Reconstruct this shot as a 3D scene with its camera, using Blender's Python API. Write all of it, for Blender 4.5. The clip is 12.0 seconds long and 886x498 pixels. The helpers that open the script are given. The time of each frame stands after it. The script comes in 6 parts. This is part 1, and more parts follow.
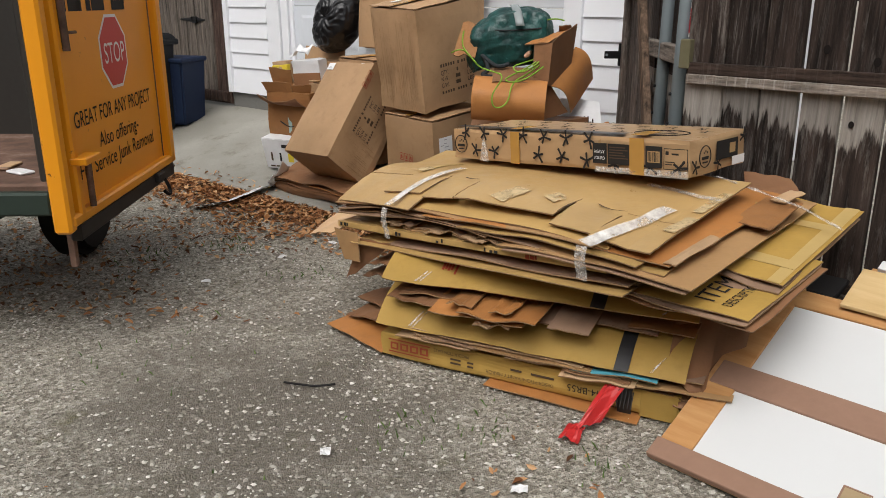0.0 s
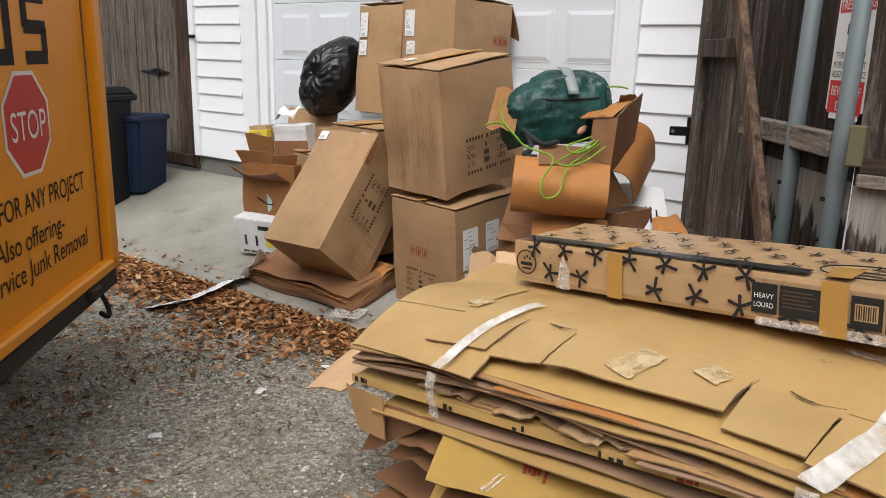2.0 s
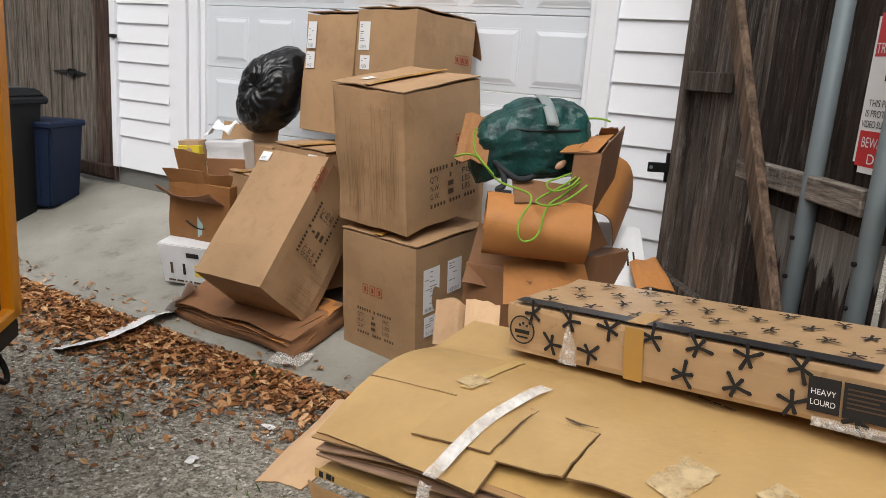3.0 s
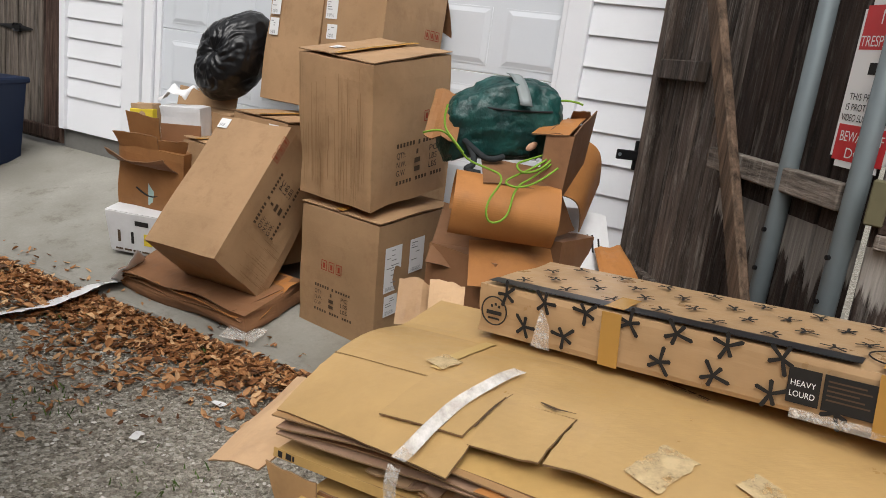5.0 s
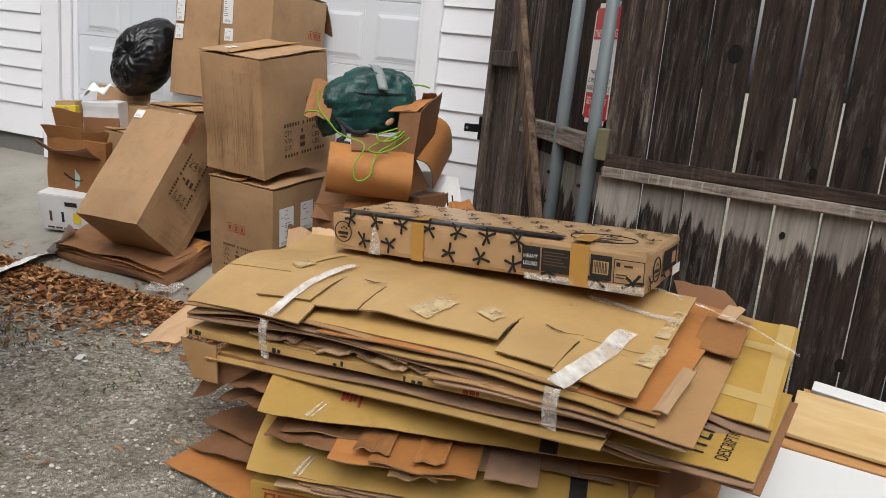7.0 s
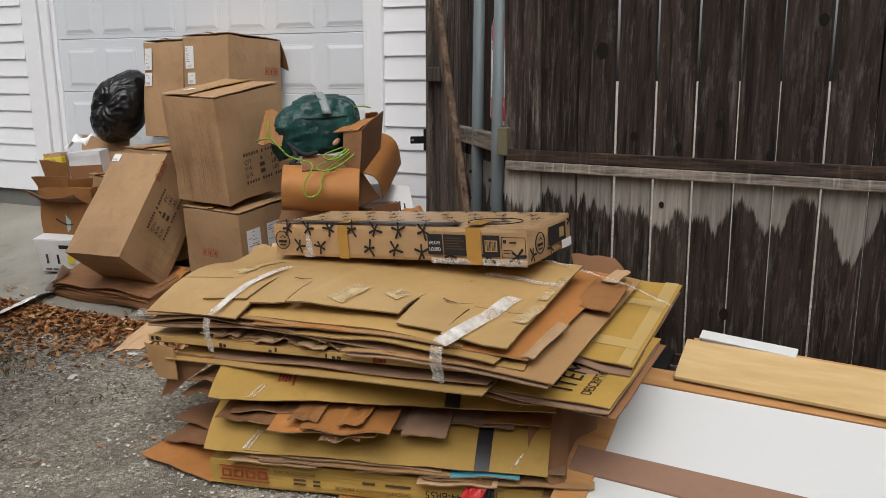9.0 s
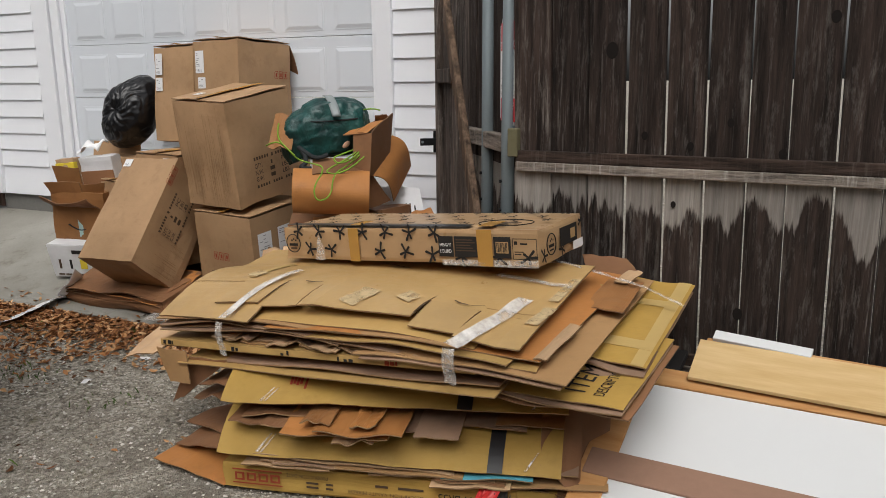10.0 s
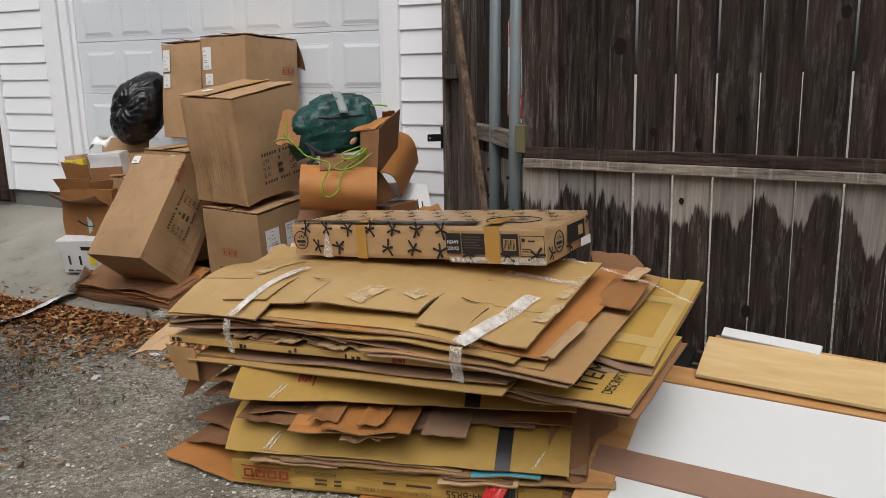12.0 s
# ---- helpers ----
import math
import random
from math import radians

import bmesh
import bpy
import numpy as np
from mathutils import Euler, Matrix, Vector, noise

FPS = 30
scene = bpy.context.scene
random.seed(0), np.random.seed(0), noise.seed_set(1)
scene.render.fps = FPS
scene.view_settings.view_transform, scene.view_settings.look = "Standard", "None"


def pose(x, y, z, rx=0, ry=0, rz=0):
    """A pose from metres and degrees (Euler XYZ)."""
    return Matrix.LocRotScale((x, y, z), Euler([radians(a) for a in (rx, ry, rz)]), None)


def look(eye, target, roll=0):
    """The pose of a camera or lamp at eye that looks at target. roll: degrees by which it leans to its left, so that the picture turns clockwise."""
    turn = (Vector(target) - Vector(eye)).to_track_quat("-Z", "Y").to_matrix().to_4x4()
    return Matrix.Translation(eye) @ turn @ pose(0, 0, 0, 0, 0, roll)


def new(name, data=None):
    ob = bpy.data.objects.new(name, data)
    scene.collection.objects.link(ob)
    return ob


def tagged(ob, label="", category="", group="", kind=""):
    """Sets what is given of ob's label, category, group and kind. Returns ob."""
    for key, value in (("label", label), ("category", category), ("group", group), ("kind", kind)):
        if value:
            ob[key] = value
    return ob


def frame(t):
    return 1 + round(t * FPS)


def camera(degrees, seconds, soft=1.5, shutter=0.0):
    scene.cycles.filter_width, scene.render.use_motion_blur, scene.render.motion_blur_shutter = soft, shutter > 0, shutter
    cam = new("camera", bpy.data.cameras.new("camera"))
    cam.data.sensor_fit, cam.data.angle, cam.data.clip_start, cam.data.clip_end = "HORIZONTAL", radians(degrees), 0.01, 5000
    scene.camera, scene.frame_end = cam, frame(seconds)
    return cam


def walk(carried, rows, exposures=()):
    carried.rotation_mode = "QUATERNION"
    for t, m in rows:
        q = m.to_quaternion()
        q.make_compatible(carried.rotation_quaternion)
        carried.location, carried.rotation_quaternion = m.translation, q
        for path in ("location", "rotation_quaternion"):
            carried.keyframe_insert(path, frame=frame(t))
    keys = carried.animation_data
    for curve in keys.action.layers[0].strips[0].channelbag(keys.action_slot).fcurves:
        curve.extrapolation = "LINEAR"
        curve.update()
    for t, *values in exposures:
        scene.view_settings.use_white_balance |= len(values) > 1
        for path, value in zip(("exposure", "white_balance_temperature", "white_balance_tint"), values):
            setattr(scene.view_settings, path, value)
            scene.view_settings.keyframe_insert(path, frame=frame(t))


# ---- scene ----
cam = camera(59.8, 12.0, soft=0.9)
PATH = [
    (0, (0.161, 0.168, 1.555), (0.089, 2.069, 0.936), 0.1),
    (0.5, (0.147, 0.49, 1.589), (0.097, 2.407, 1.02), 1.6),
    (1, (0.005, 0.709, 1.589), (0.101, 2.645, 1.099), 3.6),
    (1.5, (-0.194, 0.989, 1.584), (-0.019, 2.92, 1.095), 4.0),
    (2, (-0.213, 1.358, 1.571), (-0.195, 3.296, 1.079), 1.5),
    (2.5, (-0.255, 1.591, 1.581), (-0.191, 3.531, 1.099), 2.8),
    (3, (-0.393, 1.819, 1.624), (-0.175, 3.752, 1.159), 4.1),
    (3.2, (-0.416, 1.864, 1.633), (-0.189, 3.796, 1.168), 4.2),
    (4.8, (-0.452, 1.936, 1.574), (-0.136, 3.851, 1.088), 7.3),
    (5, (-0.447, 1.908, 1.57), (-0.097, 3.815, 1.08), 7.5),
    (5.5, (-0.374, 1.737, 1.602), (0.062, 3.634, 1.141), 4.5),
    (6, (-0.265, 1.456, 1.577), (0.17, 3.359, 1.14), 2.7),
    (6.5, (-0.261, 1.178, 1.61), (0.186, 3.076, 1.165), 2.6),
    (7, (-0.327, 0.906, 1.588), (0.199, 2.776, 1.113), 6.0),
    (7.5, (-0.246, 0.699, 1.617), (0.287, 2.578, 1.188), 4.0),
    (7.7, (-0.173, 0.592, 1.614), (0.36, 2.47, 1.18), 3.2),
    (9.5, (-0.017, 0.38, 1.599), (0.439, 2.279, 1.172), -0.5),
    (10, (-0.02, 0.392, 1.599), (0.427, 2.294, 1.173), -0.6),
    (10.5, (-0.038, 0.394, 1.597), (0.4, 2.3, 1.176), -0.6),
    (11, (-0.025, 0.401, 1.597), (0.409, 2.304, 1.163), -0.5),
    (11.5, (-0.035, 0.406, 1.599), (0.39, 2.311, 1.164), -0.3),
    (12, (-0.019, 0.395, 1.61), (0.408, 2.298, 1.17), -0.8),
]
walk(cam, [(t, look(eye, target, roll)) for t, eye, target, roll in PATH], exposures=((0.0, 0.03), (0.5, 0.20), (1.5, 0.22), (3.0, 0.10), (5.5, 0.05), (7.5, 0.0), (9.5, -0.18), (12.0, -0.18)))

# ---- light: an overcast sky ----
world = bpy.data.worlds.new("overcast_sky")
scene.world = world
world.use_nodes = True
wn = world.node_tree
bg = wn.nodes["Background"]
sky = wn.nodes.new("ShaderNodeTexSky")
sky.sky_type = "NISHITA"
sky.sun_disc = False
sky.sun_elevation = radians(55)
sky.sun_rotation = radians(198)
sky.air_density, sky.dust_density, sky.ozone_density = 1.0, 6.0, 1.0
grey = wn.nodes.new("ShaderNodeHueSaturation")
grey.inputs["Saturation"].default_value = 0.16
wn.links.new(sky.outputs[0], grey.inputs["Color"])
wn.links.new(grey.outputs[0], bg.inputs[0])
bg.inputs[1].default_value = 0.14
sun = new("sun", bpy.data.lights.new("sun", "SUN"))
sun.data.energy, sun.data.angle, sun.data.color = 1.2, radians(45), (1.0, 0.97, 0.93)
sun.matrix_world = look((-2.2, -3.6, 10), (0, 3, 0))


# ---- materials ----
def material(name, rough=0.8, metal=0.0):
    m = bpy.data.materials.new(name)
    m.use_nodes = True
    b = m.node_tree.nodes["Principled BSDF"]
    b.inputs["Roughness"].default_value = rough
    b.inputs["Metallic"].default_value = metal
    b.inputs["Specular IOR Level"].default_value = 0.5 if rough < 0.5 else 0.18
    return m, m.node_tree, b


def node(nt, kind, **values):
    n = nt.nodes.new(kind)
    for key, v in values.items():
        n.inputs[key].default_value = v
    return n


def noise_tex(nt, scale, detail=4.0, rough=0.55, coord="Object", stretch=(1, 1, 1)):
    tc = nt.nodes.new("ShaderNodeTexCoord")
    mp = nt.nodes.new("ShaderNodeMapping")
    mp.inputs["Scale"].default_value = stretch
    nt.links.new(tc.outputs[coord], mp.inputs[0])
    n = node(nt, "ShaderNodeTexNoise", Scale=scale, Detail=detail, Roughness=rough)
    nt.links.new(mp.outputs[0], n.inputs["Vector"])
    return n.outputs["Fac"]


def world_noise(nt, scale, detail=4.0, rough=0.55, stretch=(1, 1, 1)):
    g = nt.nodes.new("ShaderNodeNewGeometry")
    mp = nt.nodes.new("ShaderNodeMapping")
    mp.inputs["Scale"].default_value = stretch
    nt.links.new(g.outputs["Position"], mp.inputs[0])
    n = node(nt, "ShaderNodeTexNoise", Scale=scale, Detail=detail, Roughness=rough)
    nt.links.new(mp.outputs[0], n.inputs["Vector"])
    return n.outputs["Fac"]


def ramp(nt, fac, stops):
    r = nt.nodes.new("ShaderNodeValToRGB")
    e = r.color_ramp.elements
    while len(e) < len(stops):
        e.new(0.5)
    for el, (p, c) in zip(e, stops):
        el.position = p
        el.color = (*c, 1) if len(c) == 3 else c
    nt.links.new(fac, r.inputs[0])
    return r.outputs[0]


def mix(nt, fac, a, b, blend="MIX"):
    m = nt.nodes.new("ShaderNodeMix")
    m.data_type, m.blend_type = "RGBA", blend
    for sock, v in ((m.inputs[0], fac), (m.inputs[6], a), (m.inputs[7], b)):
        if isinstance(v, (int, float)):
            sock.default_value = v
        elif isinstance(v, tuple):
            sock.default_value = (*v, 1)
        else:
            nt.links.new(v, sock)
    return m.outputs[2]


def calc(nt, op, a, b=0.0):
    m = nt.nodes.new("ShaderNodeMath")
    m.operation = op
    for sock, v in zip(m.inputs, (a, b)):
        if isinstance(v, (int, float)):
            sock.default_value = v
        else:
            nt.links.new(v, sock)
    return m.outputs[0]


def bump(nt, b, height, strength=0.3, dist=0.01):
    n = node(nt, "ShaderNodeBump", Strength=strength, Distance=dist)
    nt.links.new(height, n.inputs["Height"])
    nt.links.new(n.outputs[0], b.inputs["Normal"])


def cardboard(name, colour, dark, rough=0.62, stain=0.35, vary=0.3):
    """Kraft board: fibres, faint flutes, damp patches, each piece a little different."""
    m, nt, b = material(name, rough)
    info = nt.nodes.new("ShaderNodeObjectInfo")
    fibres = noise_tex(nt, 90, 3, 0.6, stretch=(0.25, 1, 1))
    cloud = world_noise(nt, 3.5, 5, 0.62)
    damp = world_noise(nt, 9.0, 6, 0.7)
    base = mix(nt, ramp(nt, cloud, [(0.35, (0, 0, 0)), (0.68, (1, 1, 1))]), colour, tuple(0.82 * c for c in colour))
    base = mix(nt, calc(nt, "MULTIPLY", ramp(nt, damp, [(0.52, (0, 0, 0)), (0.72, (1, 1, 1))]), stain), base, dark)
    base = mix(nt, calc(nt, "MULTIPLY", fibres, 0.22), base, tuple(0.7 * c for c in colour))
    tone = calc(nt, "ADD", calc(nt, "MULTIPLY", info.outputs["Random"], vary), 1 - vary / 2)
    hsv = nt.nodes.new("ShaderNodeHueSaturation")
    nt.links.new(base, hsv.inputs["Color"])
    nt.links.new(tone, hsv.inputs["Value"])
    nt.links.new(hsv.outputs[0], b.inputs["Base Color"])
    nt.links.new(ramp(nt, damp, [(0.4, (rough,) * 3), (0.75, (rough - 0.22,) * 3)]), b.inputs["Roughness"])
    dents = world_noise(nt, 11.0, 3, 0.5)
    bump(nt, b, mix(nt, 0.45, mix(nt, 0.5, fibres, cloud), dents), 0.22, 0.010)
    return m


def edge_board(name, colour):
    """The cut edge of corrugated board."""
    m, nt, b = material(name, 0.85)
    g = nt.nodes.new("ShaderNodeNewGeometry")
    w = node(nt, "ShaderNodeTexWave", Scale=170.0, Distortion=4.0)
    nt.links.new(g.outputs["Position"], w.inputs["Vector"])
    nt.links.new(mix(nt, w.outputs["Fac"], tuple(0.62 * c for c in colour), colour), b.inputs["Base Color"])
    return m


def plain(name, colour, rough=0.6, metal=0.0, var=0.25, scale=25.0, strength=0.1, dist=0.004):
    m, nt, b = material(name, rough, metal)
    a = noise_tex(nt, scale, 5, 0.6)
    c = world_noise(nt, 2.3, 4, 0.6)
    col = mix(nt, calc(nt, "MULTIPLY", a, var), colour, tuple(0.55 * v for v in colour))
    col = mix(nt, calc(nt, "MULTIPLY", c, var), col, tuple(0.75 * v for v in colour))
    nt.links.new(col, b.inputs["Base Color"])
    bump(nt, b, a, strength, dist)
    return m


KRAFT = cardboard("kraft_board", (0.46, 0.272, 0.125), (0.20, 0.11, 0.05))
YELLOW = cardboard("yellowish_board", (0.47, 0.30, 0.11), (0.26, 0.16, 0.055))
OCHRE = cardboard("ochre_board", (0.43, 0.268, 0.068), (0.20, 0.12, 0.03))
ORANGE = cardboard("orange_brown_board", (0.44, 0.19, 0.06), (0.17, 0.075, 0.03))
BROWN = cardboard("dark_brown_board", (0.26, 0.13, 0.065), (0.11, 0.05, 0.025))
PALE = cardboard("pale_board", (0.52, 0.345, 0.20), (0.27, 0.17, 0.1))
GREYB = cardboard("greyish_board", (0.33, 0.21, 0.14), (0.16, 0.11, 0.08))
BOX = cardboard("carton_board", (0.44, 0.275, 0.15), (0.22, 0.12, 0.06), stain=0.4)
WETBROWN = cardboard("damp_brown_board", (0.33, 0.155, 0.06), (0.14, 0.06, 0.025), 0.5)
EDGE = edge_board("cut_board_edge", (0.34, 0.215, 0.115))
EDGED = edge_board("cut_dark_board_edge", (0.24, 0.14, 0.08))
WHITEBOARD = cardboard("white_coated_board", (0.74, 0.74, 0.75), (0.5, 0.48, 0.45), 0.5, 0.2)
PAPER = plain("label_paper", (0.78, 0.78, 0.78), 0.6, var=0.1)
INK = plain("black_ink", (0.025, 0.023, 0.022), 0.7, var=0.3)
LABELINK = plain("grey_label_ink", (0.20, 0.20, 0.21), 0.7, var=0.3)
FADED = plain("faded_ink", (0.10, 0.065, 0.04), 0.7, var=0.5, scale=60)
REDINK = plain("red_ink", (0.36, 0.06, 0.03), 0.7, var=0.4, scale=50)
BLACKTAPE = plain("black_tape", (0.02, 0.02, 0.022), 0.35)
BROWNTAPE = plain("tan_packing_tape", (0.46, 0.25, 0.06), 0.25, var=0.3)
CYAN = plain("blue_printed_tape", (0.12, 0.44, 0.55), 0.35)
WHITEPAINT = plain("white_siding_paint", (0.80, 0.81, 0.84), 0.55, var=0.06, scale=40, strength=0.06)
DOORPAINT = plain("white_door_paint", (0.66, 0.69, 0.73), 0.45, var=0.07, scale=120, strength=0.08, dist=0.002)
FOUND = plain("grey_block_foundation", (0.20, 0.195, 0.18), 0.9, var=0.7, scale=30, strength=0.4)
STEEL = plain("galvanised_steel", (0.20, 0.235, 0.25), 0.55, 0.2, var=0.35, scale=18)
IRON = plain("black_iron", (0.015, 0.015, 0.016), 0.5, 0.3)
RUBBER = plain("tyre_rubber", (0.02, 0.02, 0.02), 0.8)
DARKSTEEL = plain("dirty_dark_steel", (0.05, 0.045, 0.04), 0.65, 0.2, var=0.7)
GREENSTEEL = plain("dark_green_frame_paint", (0.035, 0.05, 0.04), 0.55, var=0.5)
REDSIGN = plain("red_sign_paint", (0.55, 0.025, 0.03), 0.4, var=0.12)
WHITESIGN = plain("white_sign_paint", (0.78, 0.78, 0.78), 0.4, var=0.08)
ROPE = plain("lime_green_rope", (0.22, 0.40, 0.045), 0.7, var=0.3, scale=80)
PEACH = plain("pale_orange_plastic", (0.72, 0.42, 0.28), 0.5)
STRAP = plain("dark_webbing", (0.03, 0.034, 0.036), 0.8)
GREYFLASH = plain("grey_reflective_strip", (0.24, 0.27, 0.27), 0.4)
REDNET = plain("red_plastic_net", (0.55, 0.03, 0.03), 0.4)
YELLOWP = plain("yellow_wrap", (0.72, 0.55, 0.05), 0.5)
CREPE = plain("white_crumpled_plastic", (0.84, 0.84, 0.84), 0.35, var=0.1)
WHITELAM = plain("white_laminate", (0.68, 0.69, 0.69), 0.42, var=0.08, scale=9, strength=0.03)
BROWNLAM = plain("brown_backing", (0.36, 0.215, 0.15), 0.6, var=0.7, scale=26)
BLUEBIN = plain("navy_plastic", (0.014, 0.024, 0.055), 0.6, var=0.3)
BLACKBIN = plain("black_plastic", (0.015, 0.016, 0.018), 0.6, var=0.3)


def clear_tape():
    m, nt, b = material("clear_packing_tape", 0.18)
    crease = noise_tex(nt, 40, 5, 0.7)
    b.inputs["Base Color"].default_value = (0.80, 0.76, 0.70, 1)
    nt.links.new(ramp(nt, crease, [(0.36, (0.10,) * 3), (0.58, (0.34,) * 3), (0.70, (0.85,) * 3)]), b.inputs["Alpha"])
    bump(nt, b, crease, 0.5, 0.01)
    return m


CLEAR = clear_tape()


def shiny_tape():
    """Broad wrinkled packing tape; patchy white opacity paints in its sky reflection."""
    m, nt, b = material("painted_sheen_tape", 0.12)
    b.inputs["Specular IOR Level"].default_value = 0.9
    b.inputs["Base Color"].default_value = (0.86, 0.84, 0.80, 1)
    crease = noise_tex(nt, 12, 5, 0.65, stretch=(1, 0.5, 1))
    nt.links.new(ramp(nt, crease, [(0.32, (0.12,) * 3), (0.50, (0.48,) * 3), (0.68, (0.85,) * 3)]), b.inputs["Alpha"])
    bump(nt, b, crease, 0.4, 0.008)
    return m


SHEENTAPE = shiny_tape()


def tape_scar():
    """Where tape was torn off: the paper's pale inside, ragged."""
    m, nt, b = material("torn_tape_scar", 0.7)
    b.inputs["Base Color"].default_value = (0.60, 0.46, 0.26, 1)
    rag = noise_tex(nt, 17, 6, 0.7)
    nt.links.new(ramp(nt, rag, [(0.38, (0.0,) * 3), (0.48, (0.6,) * 3), (0.62, (0.9,) * 3)]), b.inputs["Alpha"])
    return m


SCAR = tape_scar()


def bin_bag():
    m, nt, b = material("black_bin_bag", 0.32)
    b.inputs["Base Color"].default_value = (0.006, 0.006, 0.007, 1)
    b.inputs["Specular IOR Level"].default_value = 0.42
    bump(nt, b, noise_tex(nt, 14, 4, 0.6, stretch=(1, 1, 0.4)), 0.35, 0.015)
    return m


def nylon():
    m, nt, b = material("green_nylon", 0.42)
    a = noise_tex(nt, 8, 5, 0.65)
    crumple = noise_tex(nt, 12, 3, 0.5, stretch=(1.4, 1, 0.8))
    nt.links.new(ramp(nt, a, [(0.35, (0.003, 0.026, 0.025)), (0.7, (0.013, 0.092, 0.082))]), b.inputs["Base Color"])
    bump(nt, b, mix(nt, 0.6, a, crumple), 0.8, 0.03)
    return m


BAG, NYLON = bin_bag(), nylon()


def weathered_wood(name, light, dark, wet=True, grain=(9, 9, 0.6), pale=1.0):
    """Old fence wood: long grain, pale worn streaks; below the rail a dry grey strip ends in ragged damp tongues."""
    m, nt, b = material(name, 0.8)
    g = nt.nodes.new("ShaderNodeNewGeometry")
    info = nt.nodes.new("ShaderNodeObjectInfo")
    fine = world_noise(nt, 14, 6, 0.65, (grain[0] * 0.6, grain[1] * 0.6, grain[2] * 0.35))
    streak = world_noise(nt, 3.2, 6, 0.7, (grain[0], grain[1], grain[2]))
    flake = world_noise(nt, 4.5, 7, 0.75, (5, 5, 0.9))
    wear = world_noise(nt, 1.7, 5, 0.6, (1, 1, 0.7))
    scratch = world_noise(nt, 9.0, 6, 0.72, (7, 7, 0.35))
    col = mix(nt, ramp(nt, streak, [(0.36, (0, 0, 0)), (0.66, (1, 1, 1))]), tuple(0.35 * c for c in dark), tuple(2.6 * c for c in dark))
    col = mix(nt, ramp(nt, flake, [(0.54, (0, 0, 0)), (0.70, (0.62 * pale,) * 3)]), col, tuple(0.8 * c for c in light))
    worn = calc(nt, "MULTIPLY", ramp(nt, scratch, [(0.54, (0, 0, 0)), (0.66, (1, 1, 1))]), ramp(nt, wear, [(0.42, (0.1,) * 3), (0.62, (0.62 * pale,) * 3)]))
    col = mix(nt, worn, col, light)
    if wet:
        sep = nt.nodes.new("ShaderNodeSeparateXYZ")
        nt.links.new(g.outputs["Position"], sep.inputs[0])
        rag = world_noise(nt, 7.0, 5, 0.7, (4, 4, 0.25))
        tongue = world_noise(nt, 5.5, 2, 0.5, (1, 1, 0.05))
        line = calc(nt, "ADD", 0.57, calc(nt, "ADD", calc(nt, "MULTIPLY", rag, 0.30), calc(nt, "MULTIPLY", tongue, 0.62)))
        above = ramp(nt, calc(nt, "ADD", calc(nt, "MULTIPLY", calc(nt, "SUBTRACT", sep.outputs[2], line), 14.0), 0.5), [(0.3, (0, 0, 0)), (0.7, (1, 1, 1))])
        under = calc(nt, "LESS_THAN", sep.outputs[2], 1.185)
        dry = mix(nt, fine, tuple(1.7 * c for c in light), tuple(0.9 * c for c in light))
        dry = mix(nt, ramp(nt, streak, [(0.45, (0, 0, 0)), (0.7, (0.5,) * 3)]), dry, tuple(0.5 * c for c in light))
        col = mix(nt, calc(nt, "MULTIPLY", above, under), col, dry)
    col = mix(nt, calc(nt, "MULTIPLY", fine, 0.6), col, tuple(0.35 * c for c in dark))
    hsv = nt.nodes.new("ShaderNodeHueSaturation")
    nt.links.new(col, hsv.inputs["Color"])
    nt.links.new(calc(nt, "ADD", calc(nt, "MULTIPLY", info.outputs["Random"], 0.5), 0.75), hsv.inputs["Value"])
    nt.links.new(hsv.outputs[0], b.inputs["Base Color"])
    bump(nt, b, mix(nt, 0.5, fine, streak), 0.9, 0.014)
    return m


PICKET = weathered_wood("weathered_fence_wood", (0.27, 0.245, 0.22), (0.027, 0.0185, 0.015))
GATEB = weathered_wood("weathered_side_gate_wood", (0.42, 0.38, 0.34), (0.075, 0.058, 0.048), False, pale=1.5)
RAILW = weathered_wood("dry_grey_rail_wood", (0.46, 0.43, 0.39), (0.14, 0.118, 0.10), False, (1.2, 1.2, 12), 1.3)
RAILWET = weathered_wood("damp_brown_rail_wood", (0.20, 0.165, 0.14), (0.040, 0.026, 0.020), False, (1.2, 1.2, 12), 0.6)
BRACEW = weathered_wood("brown_brace_wood", (0.22, 0.17, 0.13), (0.10, 0.066, 0.045), False)


def plywood(name, a, c):
    m, nt, b = material(name, 0.5)
    g = noise_tex(nt, 5, 5, 0.6, stretch=(0.6, 5, 5))
    nt.links.new(ramp(nt, g, [(0.3, a), (0.7, c)]), b.inputs["Base Color"])
    bump(nt, b, g, 0.1, 0.004)
    return m


PLY = plywood("pale_plywood", (0.54, 0.36, 0.16), (0.66, 0.48, 0.25))
STILE = plywood("orange_varnished_wood", (0.42, 0.20, 0.07), (0.56, 0.32, 0.14))


def orange_paint():
    m, nt, b = material("scuffed_orange_paint", 0.42)
    c = world_noise(nt, 2.5, 4, 0.6)
    chip = world_noise(nt, 14, 7, 0.72)
    base = mix(nt, c, (0.84, 0.335, 0.010), (0.74, 0.28, 0.008))
    base = mix(nt, ramp(nt, chip, [(0.66, (0, 0, 0)), (0.71, (1, 1, 1))]), base, (0.11, 0.035, 0.012))
    nt.links.new(base, b.inputs["Base Color"])
    bump(nt, b, chip, 0.15, 0.004)
    return m


ORANGEPAINT = orange_paint()


